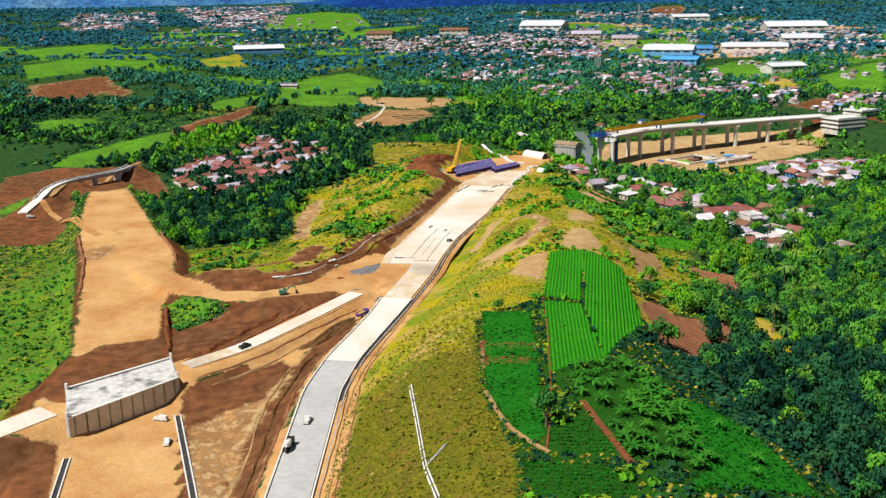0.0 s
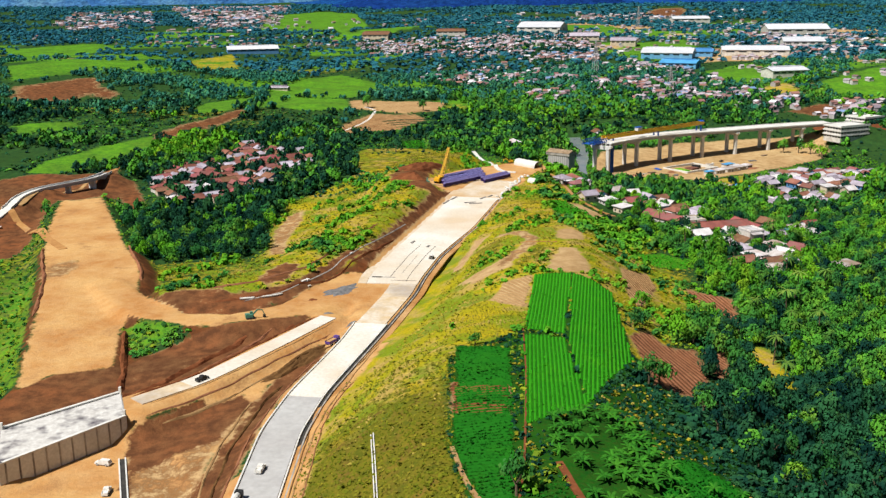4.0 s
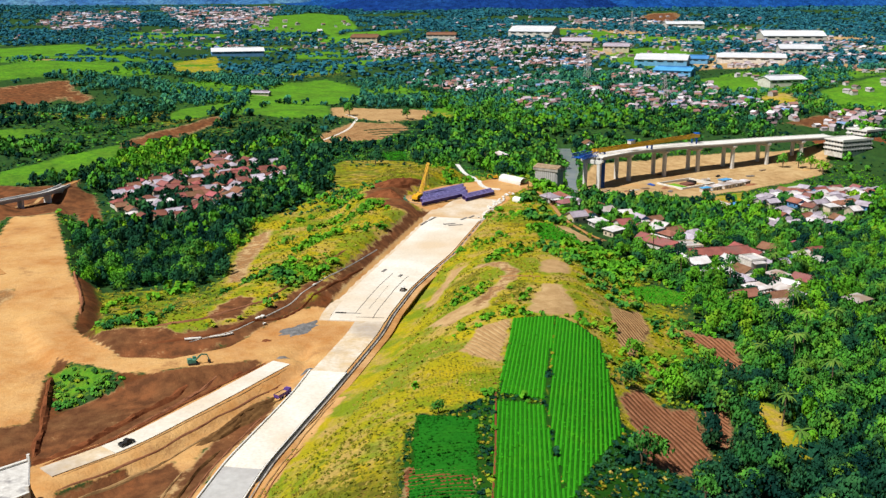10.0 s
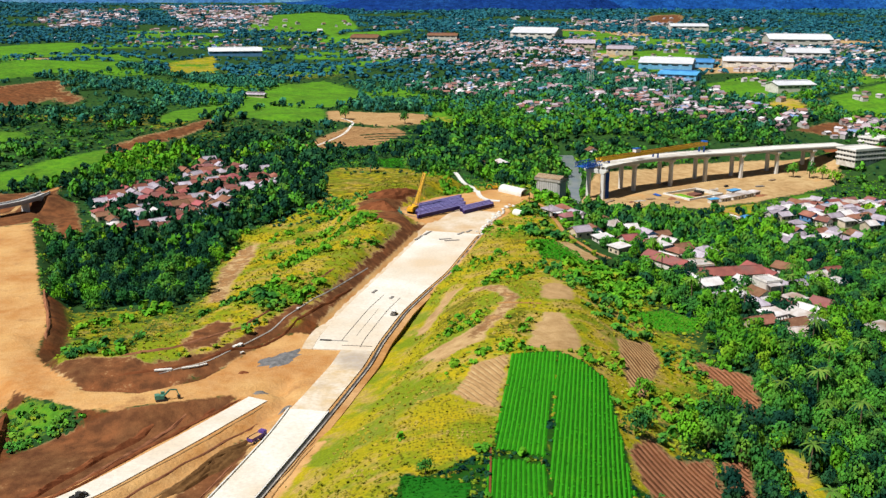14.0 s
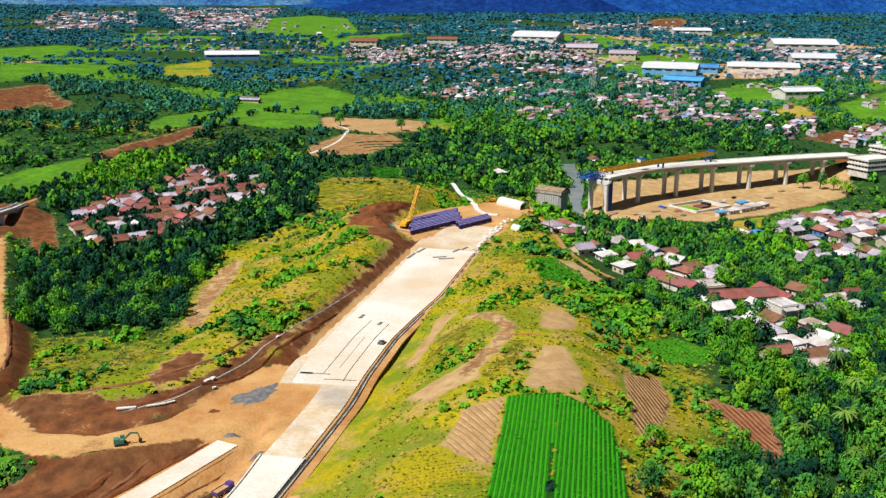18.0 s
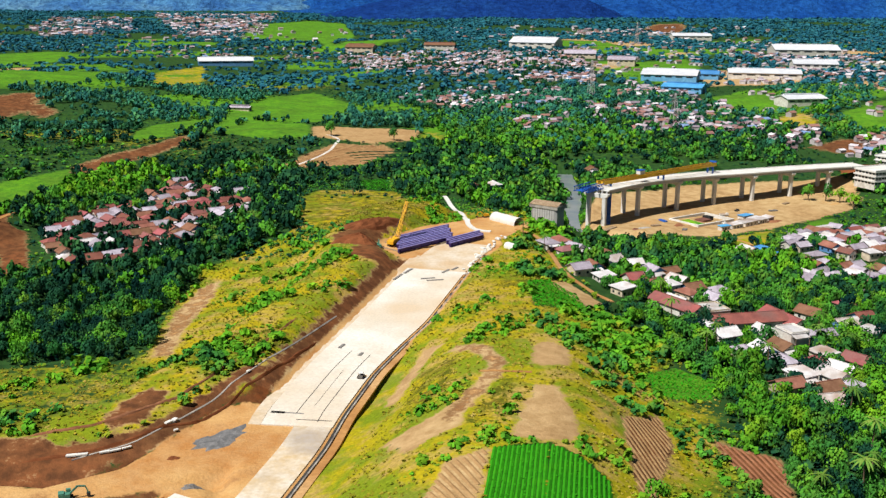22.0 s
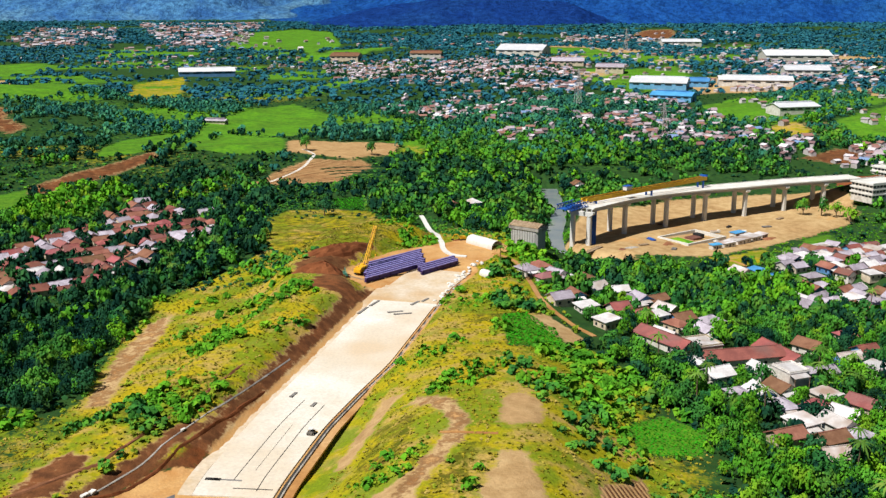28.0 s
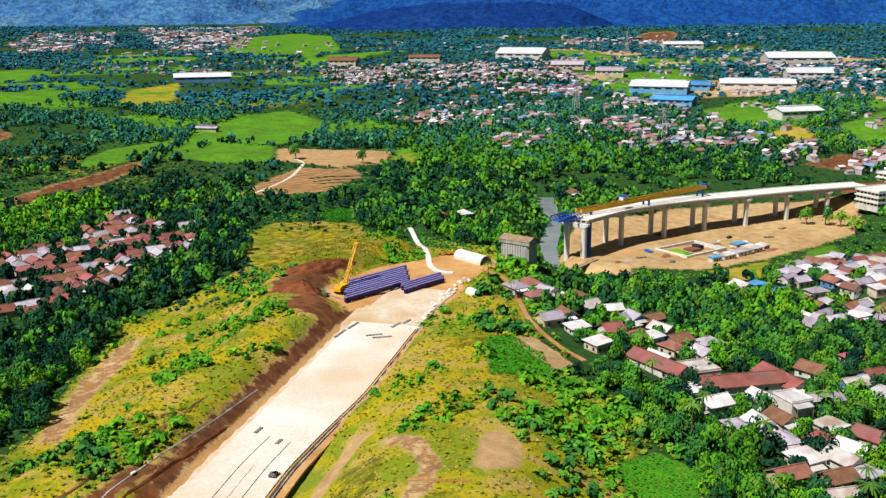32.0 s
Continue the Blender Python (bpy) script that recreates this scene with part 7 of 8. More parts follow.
for name, outline in DISTRICTS.items():
    xs, ys = [p[0] for p in outline], [p[1] for p in outline]
    far = min(ys) > 2000
    step = 14 if far else 8.4
    gx_, gy_ = np.meshgrid(np.arange(min(xs), max(xs), step), np.arange(min(ys), max(ys), step))
    px, py = gx_.ravel() + hr.uniform(-3.6, 3.6, gx_.size), gy_.ravel() + hr.uniform(-3.6, 3.6, gx_.size)
    dense = {"mill_quarter": 0.25, "north_town": 0.6, "ribbon_village": 0.5, "far_hamlet": 0.3, "outskirts_east": 0.045, "outskirts_west": 0.04, "outskirts_far": 0.03}.get(name, 0.6)
    ok = inside(outline, px, py) & (hr.uniform(0, 1, px.size) < dense * (0.12 + 1.0 * smooth(-0.35, 0.4, wave(px, py, 34.0, 5.0))))
    px, py = px[ok], py[ok]
    if len(px) == 0:
        continue
    pz = ground(px, py)
    w = hr.uniform(6, 11, len(px)) if far else hr.uniform(4.0, 7.4, len(px))
    h = hr.uniform(3.0, 6.5, len(px)) if far else hr.uniform(2.4, 4.6, len(px))
    TOWN += [(a, b, 5.2 if not far else 7.5) for a, b in zip(px, py)]
    state = np.random.default_rng(len(px))
    pick, turn = state.integers(5, size=len(px)), 0.35 + state.integers(0, 2, len(px)) * np.pi / 2 + state.normal(0, 0.18, len(px))
    for which, mat, what in ((0, town_roof, "roofs"), (1, town_wall, "walls")):
        vs, fs, n = [], [], 0
        for k in range(5):
            m = pick == k
            tv, tf = tpl[k][which]
            c, s = np.cos(turn[m])[:, None], np.sin(turn[m])[:, None]
            X = (tv[None, :, 0] * c - tv[None, :, 1] * s) * w[m][:, None] + px[m][:, None]
            Y = (tv[None, :, 0] * s + tv[None, :, 1] * c) * w[m][:, None] + py[m][:, None]
            Z = tv[None, :, 2] * h[m][:, None] + pz[m][:, None]
            vs.append(np.stack([X, Y, Z], -1).reshape(-1, 3))
            fs.append((tf[None] + (np.arange(m.sum()) * len(tv))[:, None, None]).reshape(-1, 4) + n)
            n += len(vs[-1])
        tagged(new("town_" + what, big_mesh("town_" + what, np.concatenate(vs), np.concatenate(fs), mat)), "closely packed town houses seen from afar, " + what, "houses", kind="stuff")


# ---- large halls of the town ----
def hall(x, y, turn, w, l, h, roof, wall, label):
    z = gz(x, y)
    root = thing("warehouse", label, "warehouse", pose(x, y, z, 0, 0, turn), group="halls of the town")
    a, b, rise = w / 2, l / 2, w * 0.13
    part("wall", Geo().add([(-a, -b, -3), (a, -b, -3), (a, b, -3), (-a, b, -3), (-a, -b, h), (a, -b, h), (a, b, h), (-a, b, h), (0, -b, h + rise), (0, b, h + rise)],
                           [(0, 1, 5, 8, 4), (1, 2, 6, 5), (2, 3, 7, 9, 6), (3, 0, 4, 7), (4, 8, 9, 7), (5, 6, 9, 8)]), wall, root)
    for s in (-1, 1):
        v = [(s * (a + 1), -b - 1, h - rise / a), (0, -b - 1, h + rise), (0, b + 1, h + rise), (s * (a + 1), b + 1, h - rise / a)]
        part("roof_slope", Geo().add(v + [(p[0], p[1], p[2] + 0.4) for p in v], HEXA), roof, root)
    part("ridge_vent", Geo().box(-1.2, -b * 0.9, h + rise, 1.2, b * 0.9, h + rise + 1.4), roof, root)
    part("gate", Geo().box(-3, -b - 0.1, 0, 3, -b + 0.05, h * 0.7), dark_metal, root)
    for k in range(5):
        part("window_band", Geo().box(-a - 0.1, -b + l * (0.06 + k * 0.19), h * 0.6, -a + 0.05, -b + l * (0.18 + k * 0.19), h * 0.8), glass_dark, root)
    HOUSES.append((x, y, max(w, l) * 0.55))
    return root


hall(312, 1302, 62, 26, 46, 7, blue_roof, wall_blue, "long workshop hall with a bright blue roof")
hall(330, 1450, 70, 44, 70, 8, roof_white, wall_blue, "broad factory hall with white roof and blue walls")
hall(375, 1477, 70, 26, 50, 7, blue_roof, wall_blue, "factory annex with a blue tin roof")
hall(460, 1477, 78, 34, 92, 8, roof_white, wall_white, "long white factory hall with a pale roof")
hall(403, 1178, 105, 24, 46, 7, roof_white, wall_white, "white barn-like hall with a grey roof")
hall(580, 1623, 80, 40, 62, 9, roof_white, wall_white, "large white mill building with a pale roof")
hall(666, 1906, 85, 60, 110, 10, roof_white, wall_white, "very long white mill hall at the town edge")
hall(619, 2516, 90, 40, 90, 10, roof_white, wall_white, "distant white hall among trees")
hall(220, 2131, 70, 70, 90, 10, roof_white, wall_white, "big white market hall in the old town")
hall(258, 1780, 80, 34, 50, 8, tile_grey, wall_cream, "grey-roofed depot hall in the old town")
hall(304, 1659, 75, 30, 40, 8, tile_grey, wall_cream, "small grey-roofed hall beyond the town")
hall(-332, 1850, 105, 40, 90, 8, roof_white, wall_blue, "long hall with a pale roof in the valley")
hall(-125, 2152, 80, 40, 56, 9, tile_rust, wall_cream, "rust-roofed hall above the fields")
hall(-180, 1189, 80, 9, 22, 3, tile_grey, wall_cream, "low farm shed on the bright meadow")
hall(31, 2159, 85, 30, 60, 8, tile_rust, wall_white, "red-roofed hall at the north town")


def pylon(x, y, h):
    z = gz(x, y)
    root = thing("lattice_pylon", "tall grey lattice power pylon above the woods", "pylon", pose(x, y, z - 0.5, 0, 0, 20), group="power pylons")
    for i, j in ((-1, -1), (1, -1), (1, 1), (-1, 1)):
        part("leg", Geo().beam((i * 3.4, j * 3.4, 0), (i * 0.5, j * 0.5, h), 0.4, 0.4), concrete_grey, root)
    for k in range(7):
        a, b = k / 7.2, (k + 1) / 7.2
        wa, wb = 3.4 - 2.9 * a, 3.4 - 2.9 * b
        part("bracing", Geo().beam((-wa, -wa, h * a), (wb, -wb, h * b), 0.22, 0.22).beam((wa, -wa, h * a), (-wb, -wb, h * b), 0.22, 0.22).beam((-wa, wa, h * a), (wb, wb, h * b), 0.22, 0.22), concrete_grey, root)
    for k in (0.72, 0.84, 0.96):
        part("cross_arm", Geo().beam((-7, 0, h * k), (7, 0, h * k), 0.35, 0.5), concrete_grey, root)
    return root


for x, y, h in ((196, 1249, 42), (453, 2311, 45), (251, 1086, 30)):
    pylon(x, y, h)

# ---- trees, palms, bananas, crops and scrub ----
tree_full = [clump_template(300, 11, 0.70, 0.088, 0.75, 160 + i) for i in range(7)]
tree_mid = [clump_template(80, 7, 0.66, 0.165, 0.7, 180 + i) for i in range(6)]
tree_small = [clump_template(40, 6, 0.62, 0.22, 0.7, 100 + i) for i in range(5)]
tree_far = [clump_template(12, 4, 0.6, 0.38, 0.6, 130 + i) for i in range(5)]
shrub = [clump_template(18, 4, 0.6, 0.28, 0.5, 200 + i, up=0.9) for i in range(5)]
tuft = [clump_template(7, 3, 0.6, 0.42, 0.4, 220 + i, up=1.8) for i in range(6)]

VILLAGE_AREAS = list(VILLAGES.values())


def frustum(x, y, pad=30):
    return np.abs(x - 15 - 0.02 * y) < 0.46 * (y + 15) + pad


def house_gap(x, y, places, cell=40.0):
    """Keeps points clear of many circles, by cells."""
    ok = np.ones(len(x), bool)
    table = {}
    for hx, hy, r in places:
        for i in range(int((hx - r) // cell), int((hx + r) // cell) + 1):
            for j in range(int((hy - r) // cell), int((hy + r) // cell) + 1):
                table.setdefault((i, j), []).append((hx, hy, r))
    for k in range(len(x)):
        for hx, hy, r in table.get((int(x[k] // cell), int(y[k] // cell)), ()):
            if (x[k] - hx) ** 2 + (y[k] - hy) ** 2 < r * r:
                ok[k] = False
                break
    return ok


def spots(x0, x1, y0, y1, step, pad=30):
    """Jittered grid of tree places where there is wood, clear of roads and houses."""
    gx_, gy_ = np.meshgrid(np.arange(x0, x1, step), np.arange(y0, y1, step))
    x, y = gx_.ravel() + rng.uniform(-0.55, 0.55, gx_.size) * step, gy_.ravel() + rng.uniform(-0.55, 0.55, gx_.size) * step
    k = frustum(x, y, pad)
    x, y = x[k], y[k]
    k = (rng.uniform(0, 1, len(x)) < wood_density(x, y)) & off_roads(x, y)
    x, y = x[k], y[k]
    k = house_gap(x, y, HOUSES + TOWN)
    x, y = x[k], y[k]
    return x, y, ground(x, y)


# nearest trees: each a thing with trunk, limbs and crown
def tree_parts(seed):
    r = np.random.default_rng(seed)
    g = Geo()
    g.tube((0, 0, -0.6), (0.05, 0.03, 2.4), 0.30, 0.20, 7)
    for k in range(5):
        a = 2 * math.pi * k / 5 + r.uniform(-0.4, 0.4)
        g.tube((0.05, 0.03, r.uniform(1.4, 2.3)), (1.5 * math.cos(a), 1.5 * math.sin(a), r.uniform(3.6, 4.8)), 0.13, 0.05, 5)
    return g.mesh("trunk", bark)


trunk_meshes = [tree_parts(i) for i in range(4)]
crown_meshes = []
for i, (v, f) in enumerate(tree_full):
    for mat in (leaf_a, leaf_b, leaf_c):
        crown_meshes.append(big_mesh("crown", v * np.array([3.6, 3.6, 6.0]) + np.array([0, 0, 1.6]), f, mat))


def tree_thing(x, y, z, s, k, label="broadleaf tree with a dense uneven green crown"):
    root = thing("tree", label, "tree", Matrix.Translation((x, y, z)) @ Matrix.Rotation(k * 2.4, 4, "Z") @ Matrix.Diagonal((s, s, s * (0.9 + 0.3 * ((k * 7) % 5) / 5), 1)), group="trees of the wooded slope")
    part("trunk", trunk_meshes[k % 4], None, root)
    # crowns nearer than y = 300 take darker leaves in place of cloud shade
    part("crown", crown_meshes[3 * (k % 7) + ((0, 2, 0, 2, 1)[k % 5] if y > 300 else (1, 1, 0, 1)[k % 4])], None, root)
    return root


x, y, z = spots(-270, 440, 130, 760, 5.4)
edge = np.argsort(y + 0.4 * np.abs(x - 60))
single = np.zeros(len(x), bool)
single[edge[:270]] = True
for k, i in enumerate(np.nonzero(single)[0]):
    tree_thing(x[i], y[i], z[i], rng.uniform(0.75, 1.35), k)
x, y, z = x[~single], y[~single], z[~single]
w = rng.uniform(2.7, 4.9, len(x))
kind = rng.integers(3, size=len(x))
tone = smooth(-0.4, 0.4, wave(x, y, 40.0, 11.0))
west_wood = x < -30
kind = np.where(west_wood, np.where(rng.uniform(0, 1, len(x)) < 0.62 - 0.3 * smooth(0.0, 0.6, wave(x, y, 27.0, 4.0)), 1, np.where(wave(x, y, 22.0, 4.0) > 0.6, 2, 0)), np.where(rng.uniform(0, 1, len(x)) < 0.14 + 0.42 * tone, 2, np.where(rng.uniform(0, 1, len(x)) < 0.24, 1, 0)))
kind = np.where(inside(WOODS["grove"], x, y), 2, kind)
# near slope: mostly dark leaves, standing in for cloud shade
kind = np.where((y < 300) & ~west_wood, np.where(rng.uniform(0, 1, len(x)) < 0.88, 1, 0), kind)
near = y < 560
for k, mat, word in ((0, leaf_a, "mid-green"), (1, leaf_b, "dark green"), (2, leaf_c, "bright green")):
    for n, tmpl in ((near, tree_full), (~near, tree_mid)):
        m = (kind == k) & n
        scatter("woodland", tmpl, x[m], y[m], z[m] + 0.8, w[m], w[m] * rng.uniform(1.5, 2.3, m.sum()), mat, word + " broadleaf trees of a dense wood", "trees")
# understorey closes the wood's floor, in dark leaves that deepen its shade
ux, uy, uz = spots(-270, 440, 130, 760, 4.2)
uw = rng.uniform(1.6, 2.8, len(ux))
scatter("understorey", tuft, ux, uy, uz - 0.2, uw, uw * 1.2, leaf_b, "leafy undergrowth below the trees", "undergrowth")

x, y, z = spots(-700, 900, 760, 1350, 7.4)
w = rng.uniform(2.4, 5.6, len(x))
# west of x = 0 more dark leaves stand in for cloud shade
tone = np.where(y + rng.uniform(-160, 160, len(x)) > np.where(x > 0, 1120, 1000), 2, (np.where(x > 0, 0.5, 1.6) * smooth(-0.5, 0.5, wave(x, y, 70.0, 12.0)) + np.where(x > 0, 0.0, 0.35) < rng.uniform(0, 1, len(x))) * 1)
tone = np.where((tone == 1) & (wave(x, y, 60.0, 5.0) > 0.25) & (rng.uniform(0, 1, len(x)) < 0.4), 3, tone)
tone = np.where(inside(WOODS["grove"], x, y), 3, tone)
for k, mat, word in ((0, leaf_b, "dark green"), (1, leaf_a, "mid-green"), (2, leaf_mid, "haze-tinted green"), (3, leaf_c, "bright green")):
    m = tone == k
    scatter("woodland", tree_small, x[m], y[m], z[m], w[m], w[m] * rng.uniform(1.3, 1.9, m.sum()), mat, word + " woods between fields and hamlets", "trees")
# beyond 1350 m the leaf colour itself carries the haze
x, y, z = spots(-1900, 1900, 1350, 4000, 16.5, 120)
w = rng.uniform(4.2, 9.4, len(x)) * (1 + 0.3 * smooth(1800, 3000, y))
scatter("woodland", tree_far, x, y, z - 1, w, w * rng.uniform(0.7, 1.1, len(x)), leaf_far, "distant woods with haze-blued leaves", "trees")
# trees among the houses
hx, hy = [], []
for outline in VILLAGE_AREAS + [DISTRICTS["market_town"], DISTRICTS["ribbon_village"], DISTRICTS["old_town"], DISTRICTS["north_town"]]:
    xs, ys = [p[0] for p in outline], [p[1] for p in outline]
    n = int((max(xs) - min(xs)) * (max(ys) - min(ys)) / ((30 if max(xs) < 0 else 95) if min(ys) < 900 else 190))
    px, py = rng.uniform(min(xs), max(xs), n), rng.uniform(min(ys), max(ys), n)
    k = inside(outline, px, py)
    hx.append(px[k])
    hy.append(py[k])
hx, hy = np.concatenate(hx), np.concatenate(hy)
k = house_gap(hx, hy, [(a, b, r * 0.72) for a, b, r in HOUSES + TOWN]) & off_roads(hx, hy)
hx, hy = hx[k], hy[k]
w = rng.uniform(1.6, 3.4, len(hx)) * np.where(hy > 900, 1.25, np.where(hx < 0, 1.35, 1.0))
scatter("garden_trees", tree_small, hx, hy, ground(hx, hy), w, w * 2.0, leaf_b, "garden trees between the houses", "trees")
for x0, y0, s in ((-26, 752, 1.5), (296, 819, 1.6), (303, 812, 1.5), (310, 806, 1.7), (20, 182, 1.0), (285, 822, 1.4), (-61, 960, 1.5), (-9, 954, 1.3), (-177, 1210, 1.3), (16, 274, 0.55), (84, 331, 1.3), (88, 326, 1.4), (93, 333, 1.3), (90, 340, 1.35), (98, 330, 1.3), (96, 322, 1.2), (82, 322, 1.1), (60, 262, 1.0), (64, 268, 1.1), (70, 320, 0.9), (66, 312, 1.0), (74, 341, 0.9)):
    tree_thing(x0, y0, gz(x0, y0), s, int(x0 * 3 + y0) % 50, "single rounded green tree on open ground")


def frond_strip(g, a, length, droop, width, z0, seg=4, lift=0.6):
    """One arching leaf as a folded strip of quads."""
    c, s = math.cos(a), math.sin(a)
    prev = None
    for i in range(seg + 1):
        t = i / seg
        r = length * t
        z = z0 + lift * length * t - droop * length * t * t
        wd = width * (0.35 + 1.5 * t * (1 - t) + 0.15 * (1 - t)) * (1 if i < seg else 0.15)
        row = [(r * c - wd * s, r * s + wd * c, z - wd * 0.25), (r * c, r * s, z), (r * c + wd * s, r * s - wd * c, z - wd * 0.25)]
        n = len(g.v)
        g.v += row
        if prev is not None:
            g.f += [(prev, prev + 1, n + 1, n), (prev + 1, prev + 2, n + 2, n + 1)]
        prev = n


def banana_leaf(seed):
    r = np.random.default_rng(seed)
    g = Geo()
    frond_strip(g, 0.0, r.uniform(2.2, 3.0), r.uniform(0.7, 1.0), 0.42, 1.9, 4, r.uniform(0.7, 1.1))
    return g.mesh("leaf", banana_leaf_mat)


banana_leaves = [banana_leaf(i) for i in range(4)]
banana_stem = Geo().tube((0, 0, -0.3), (0, 0, 2.1), 0.2, 0.12, 6).mesh("stem", banana_leaf_mat)


def banana(x, y, z, s, k):
    root = thing("banana_plant", "banana plant with long arching green leaves", "banana plant", Matrix.Translation((x, y, z)) @ Matrix.Rotation(k * 1.3, 4, "Z") @ Matrix.Diagonal((s, s, s, 1)), group="banana plants on the slope")
    part("stem", banana_stem, None, root)
    for i in range(7):
        part("leaf", banana_leaves[(i + k) % 4], None, root, at=Matrix.Rotation(i * 0.9 + 0.2 * (k % 3), 4, "Z"))
    return root


bx, by = rng.uniform(26, 56, 900), rng.uniform(158, 226, 900)
k = inside(PLOTS["banana"][1], bx, by)
bx, by = bx[k][:125], by[k][:125]
ex, ey = rng.uniform(100, 150, 400), rng.uniform(395, 450, 400)
k = (wood_density(ex, ey) > 0.3)
bx, by = np.concatenate([bx, ex[k][:18], np.array([59.0, 62, 57, 64, 78, 83, 104, 110, 92])]), np.concatenate([by, ey[k][:18], np.array([172.0, 180, 190, 195, 400, 428, 470, 480, 455])])
bz = ground(bx, by)
for k in range(len(bx)):
    banana(bx[k], by[k], bz[k], rng.uniform(0.55, 0.95), k)


def palm_crown(seed):
    r = np.random.default_rng(seed)
    g = Geo()
    for i in range(14):
        frond_strip(g, i * 2 * math.pi / 14 + r.uniform(-0.15, 0.15), r.uniform(2.8, 3.6), r.uniform(0.5, 1.1), 0.34, 0.0, 5, r.uniform(0.25, 0.8))
    return g.mesh("crown", palm_leaf)


palm_crowns = [palm_crown(i) for i in range(3)]
palm_trunk = Geo().tube((0, 0, -0.5), (0.3, 0.1, 4.5), 0.24, 0.18, 7).tube((0.3, 0.1, 4.5), (0.4, 0.2, 9.0), 0.18, 0.14, 7).mesh("trunk", bark)


def palm(x, y, z, s, k):
    root = thing("palm_tree", "coconut palm with a star-shaped feathery crown", "palm tree", Matrix.Translation((x, y, z)) @ Matrix.Rotation(k * 1.9, 4, "Z") @ Matrix.Diagonal((s, s, s, 1)), group="coconut palms")
    part("trunk", palm_trunk, None, root)
    part("crown", palm_crowns[k % 3], None, root, at=Matrix.Translation((0.4, 0.2, 8.9)))
    return root


PALMS = [(118, 536), (137, 456), (165, 487), (170, 500), (76, 590), (68, 610), (128, 352), (120, 365), (134, 372), (140, 382), (146, 396), (126, 340), (150, 420), (112, 320), (120, 470), (126, 480), (228, 590), (180, 620), (116, 505), (158, 400), (105, 290), (138, 350), (-88, 640), (-82, 618), (-70, 655), (240, 650), (205, 612), (155, 432), (175, 480), (182, 500)]
for k, (px, py) in enumerate(PALMS):
    palm(px, py, gz(px, py), rng.uniform(0.85, 1.25), k)


# ---- crops in rows ----
def rows_in(outline, turn, gap, along_gap, jitter):
    xs, ys = np.array([p[0] for p in outline], float), np.array([p[1] for p in outline], float)
    c, s = math.cos(radians(turn)), math.sin(radians(turn))
    r = max(np.ptp(xs), np.ptp(ys)) * 0.75
    u, v = np.meshgrid(np.arange(-r, r, gap), np.arange(-r, r, along_gap))
    u, v = u.ravel() + rng.normal(0, jitter, u.size), v.ravel() + rng.normal(0, jitter * 1.5, v.size)
    x, y = xs.mean() + u * c - v * s, ys.mean() + u * s + v * c
    k = inside(outline, x, y)
    return x[k], y[k]


for name, turn, gap, along_gap, wmin, wmax, mat in (("crop_bright", -8, 1.05, 0.6, 0.26, 0.42, crop_leaf), ("crop_bright2", -9, 1.05, 0.6, 0.26, 0.42, crop_leaf), ("crop_dark", -5, 1.0, 0.6, 0.26, 0.42, crop_leaf), ("crop_rows", 92, 1.4, 0.6, 0.38, 0.6, crop_dark),
                                                    ("crop_low", 85, 1.5, 0.8, 0.4, 0.6, crop_dark), ("crop_bottom", 80, 1.5, 0.8, 0.4, 0.6, crop_dark), ("crop_wide", 30, 1.1, 0.8, 0.4, 0.7, crop_dark), ("tan_slope", 92, 1.7, 0.9, 0.3, 0.5, dry_leaf), ("clearing", 30, 1.5, 1.1, 0.4, 0.7, crop_leaf), ("small_field", 20, 2.4, 1.6, 0.6, 0.9, crop_leaf), ("meadow", 35, 1.6, 1.2, 0.5, 0.9, crop_leaf)):
    cx_, cy_ = rows_in(PLOTS[name][1], turn, gap, along_gap, 0.12)
    cw = rng.uniform(wmin, wmax, len(cx_))
    scatter("crop_rows", tuft, cx_, cy_, ground(cx_, cy_) - 0.05, cw, cw * rng.uniform(0.8, 1.2, len(cx_)), mat, "leafy green crop planted in close rows", "crop")


# furrows: low ridges of earth
def furrows(name, turn, gap, material, height=0.2, what="furrows", label="ploughed ridges of bare soil"):
    outline = PLOTS[name][1]
    xs, ys = np.array([p[0] for p in outline], float), np.array([p[1] for p in outline], float)
    c, s = math.cos(radians(turn)), math.sin(radians(turn))
    r = max(np.ptp(xs), np.ptp(ys)) * 0.75
    v = np.arange(-r, r, 1.2)
    half = gap * (0.36 if what == "furrows" else 0.47)
    vs, fs, n = [], [], 0
    for u in np.arange(-r, r, gap):
        X = np.stack([xs.mean() + (u + o) * c - v * s for o in (-half, 0, half)], -1)
        Y = np.stack([ys.mean() + (u + o) * s + v * c for o in (-half, 0, half)], -1)
        k = inside(outline, X[:, 1], Y[:, 1])
        Z = ground(X, Y) + np.array([-0.03, height, -0.03]) + (rng.uniform(-0.3, 0.3, X.shape) * height * np.array([0, 1, 0]) if what != "furrows" else 0.0)
        m = len(v)
        vs.append(np.stack([X, Y, Z], -1).reshape(-1, 3))
        i = np.nonzero(k[:-1] & k[1:])[0]
        for j in (0, 1):
            fs.append(np.stack([i * 3 + j, i * 3 + j + 1, i * 3 + j + 4, i * 3 + j + 3], -1) + n)
        n += m * 3
    f = np.concatenate(fs)
    if len(f):
        tagged(new(what, big_mesh(what, np.concatenate(vs), f, material)), label, what.replace("_", " "), kind="stuff")


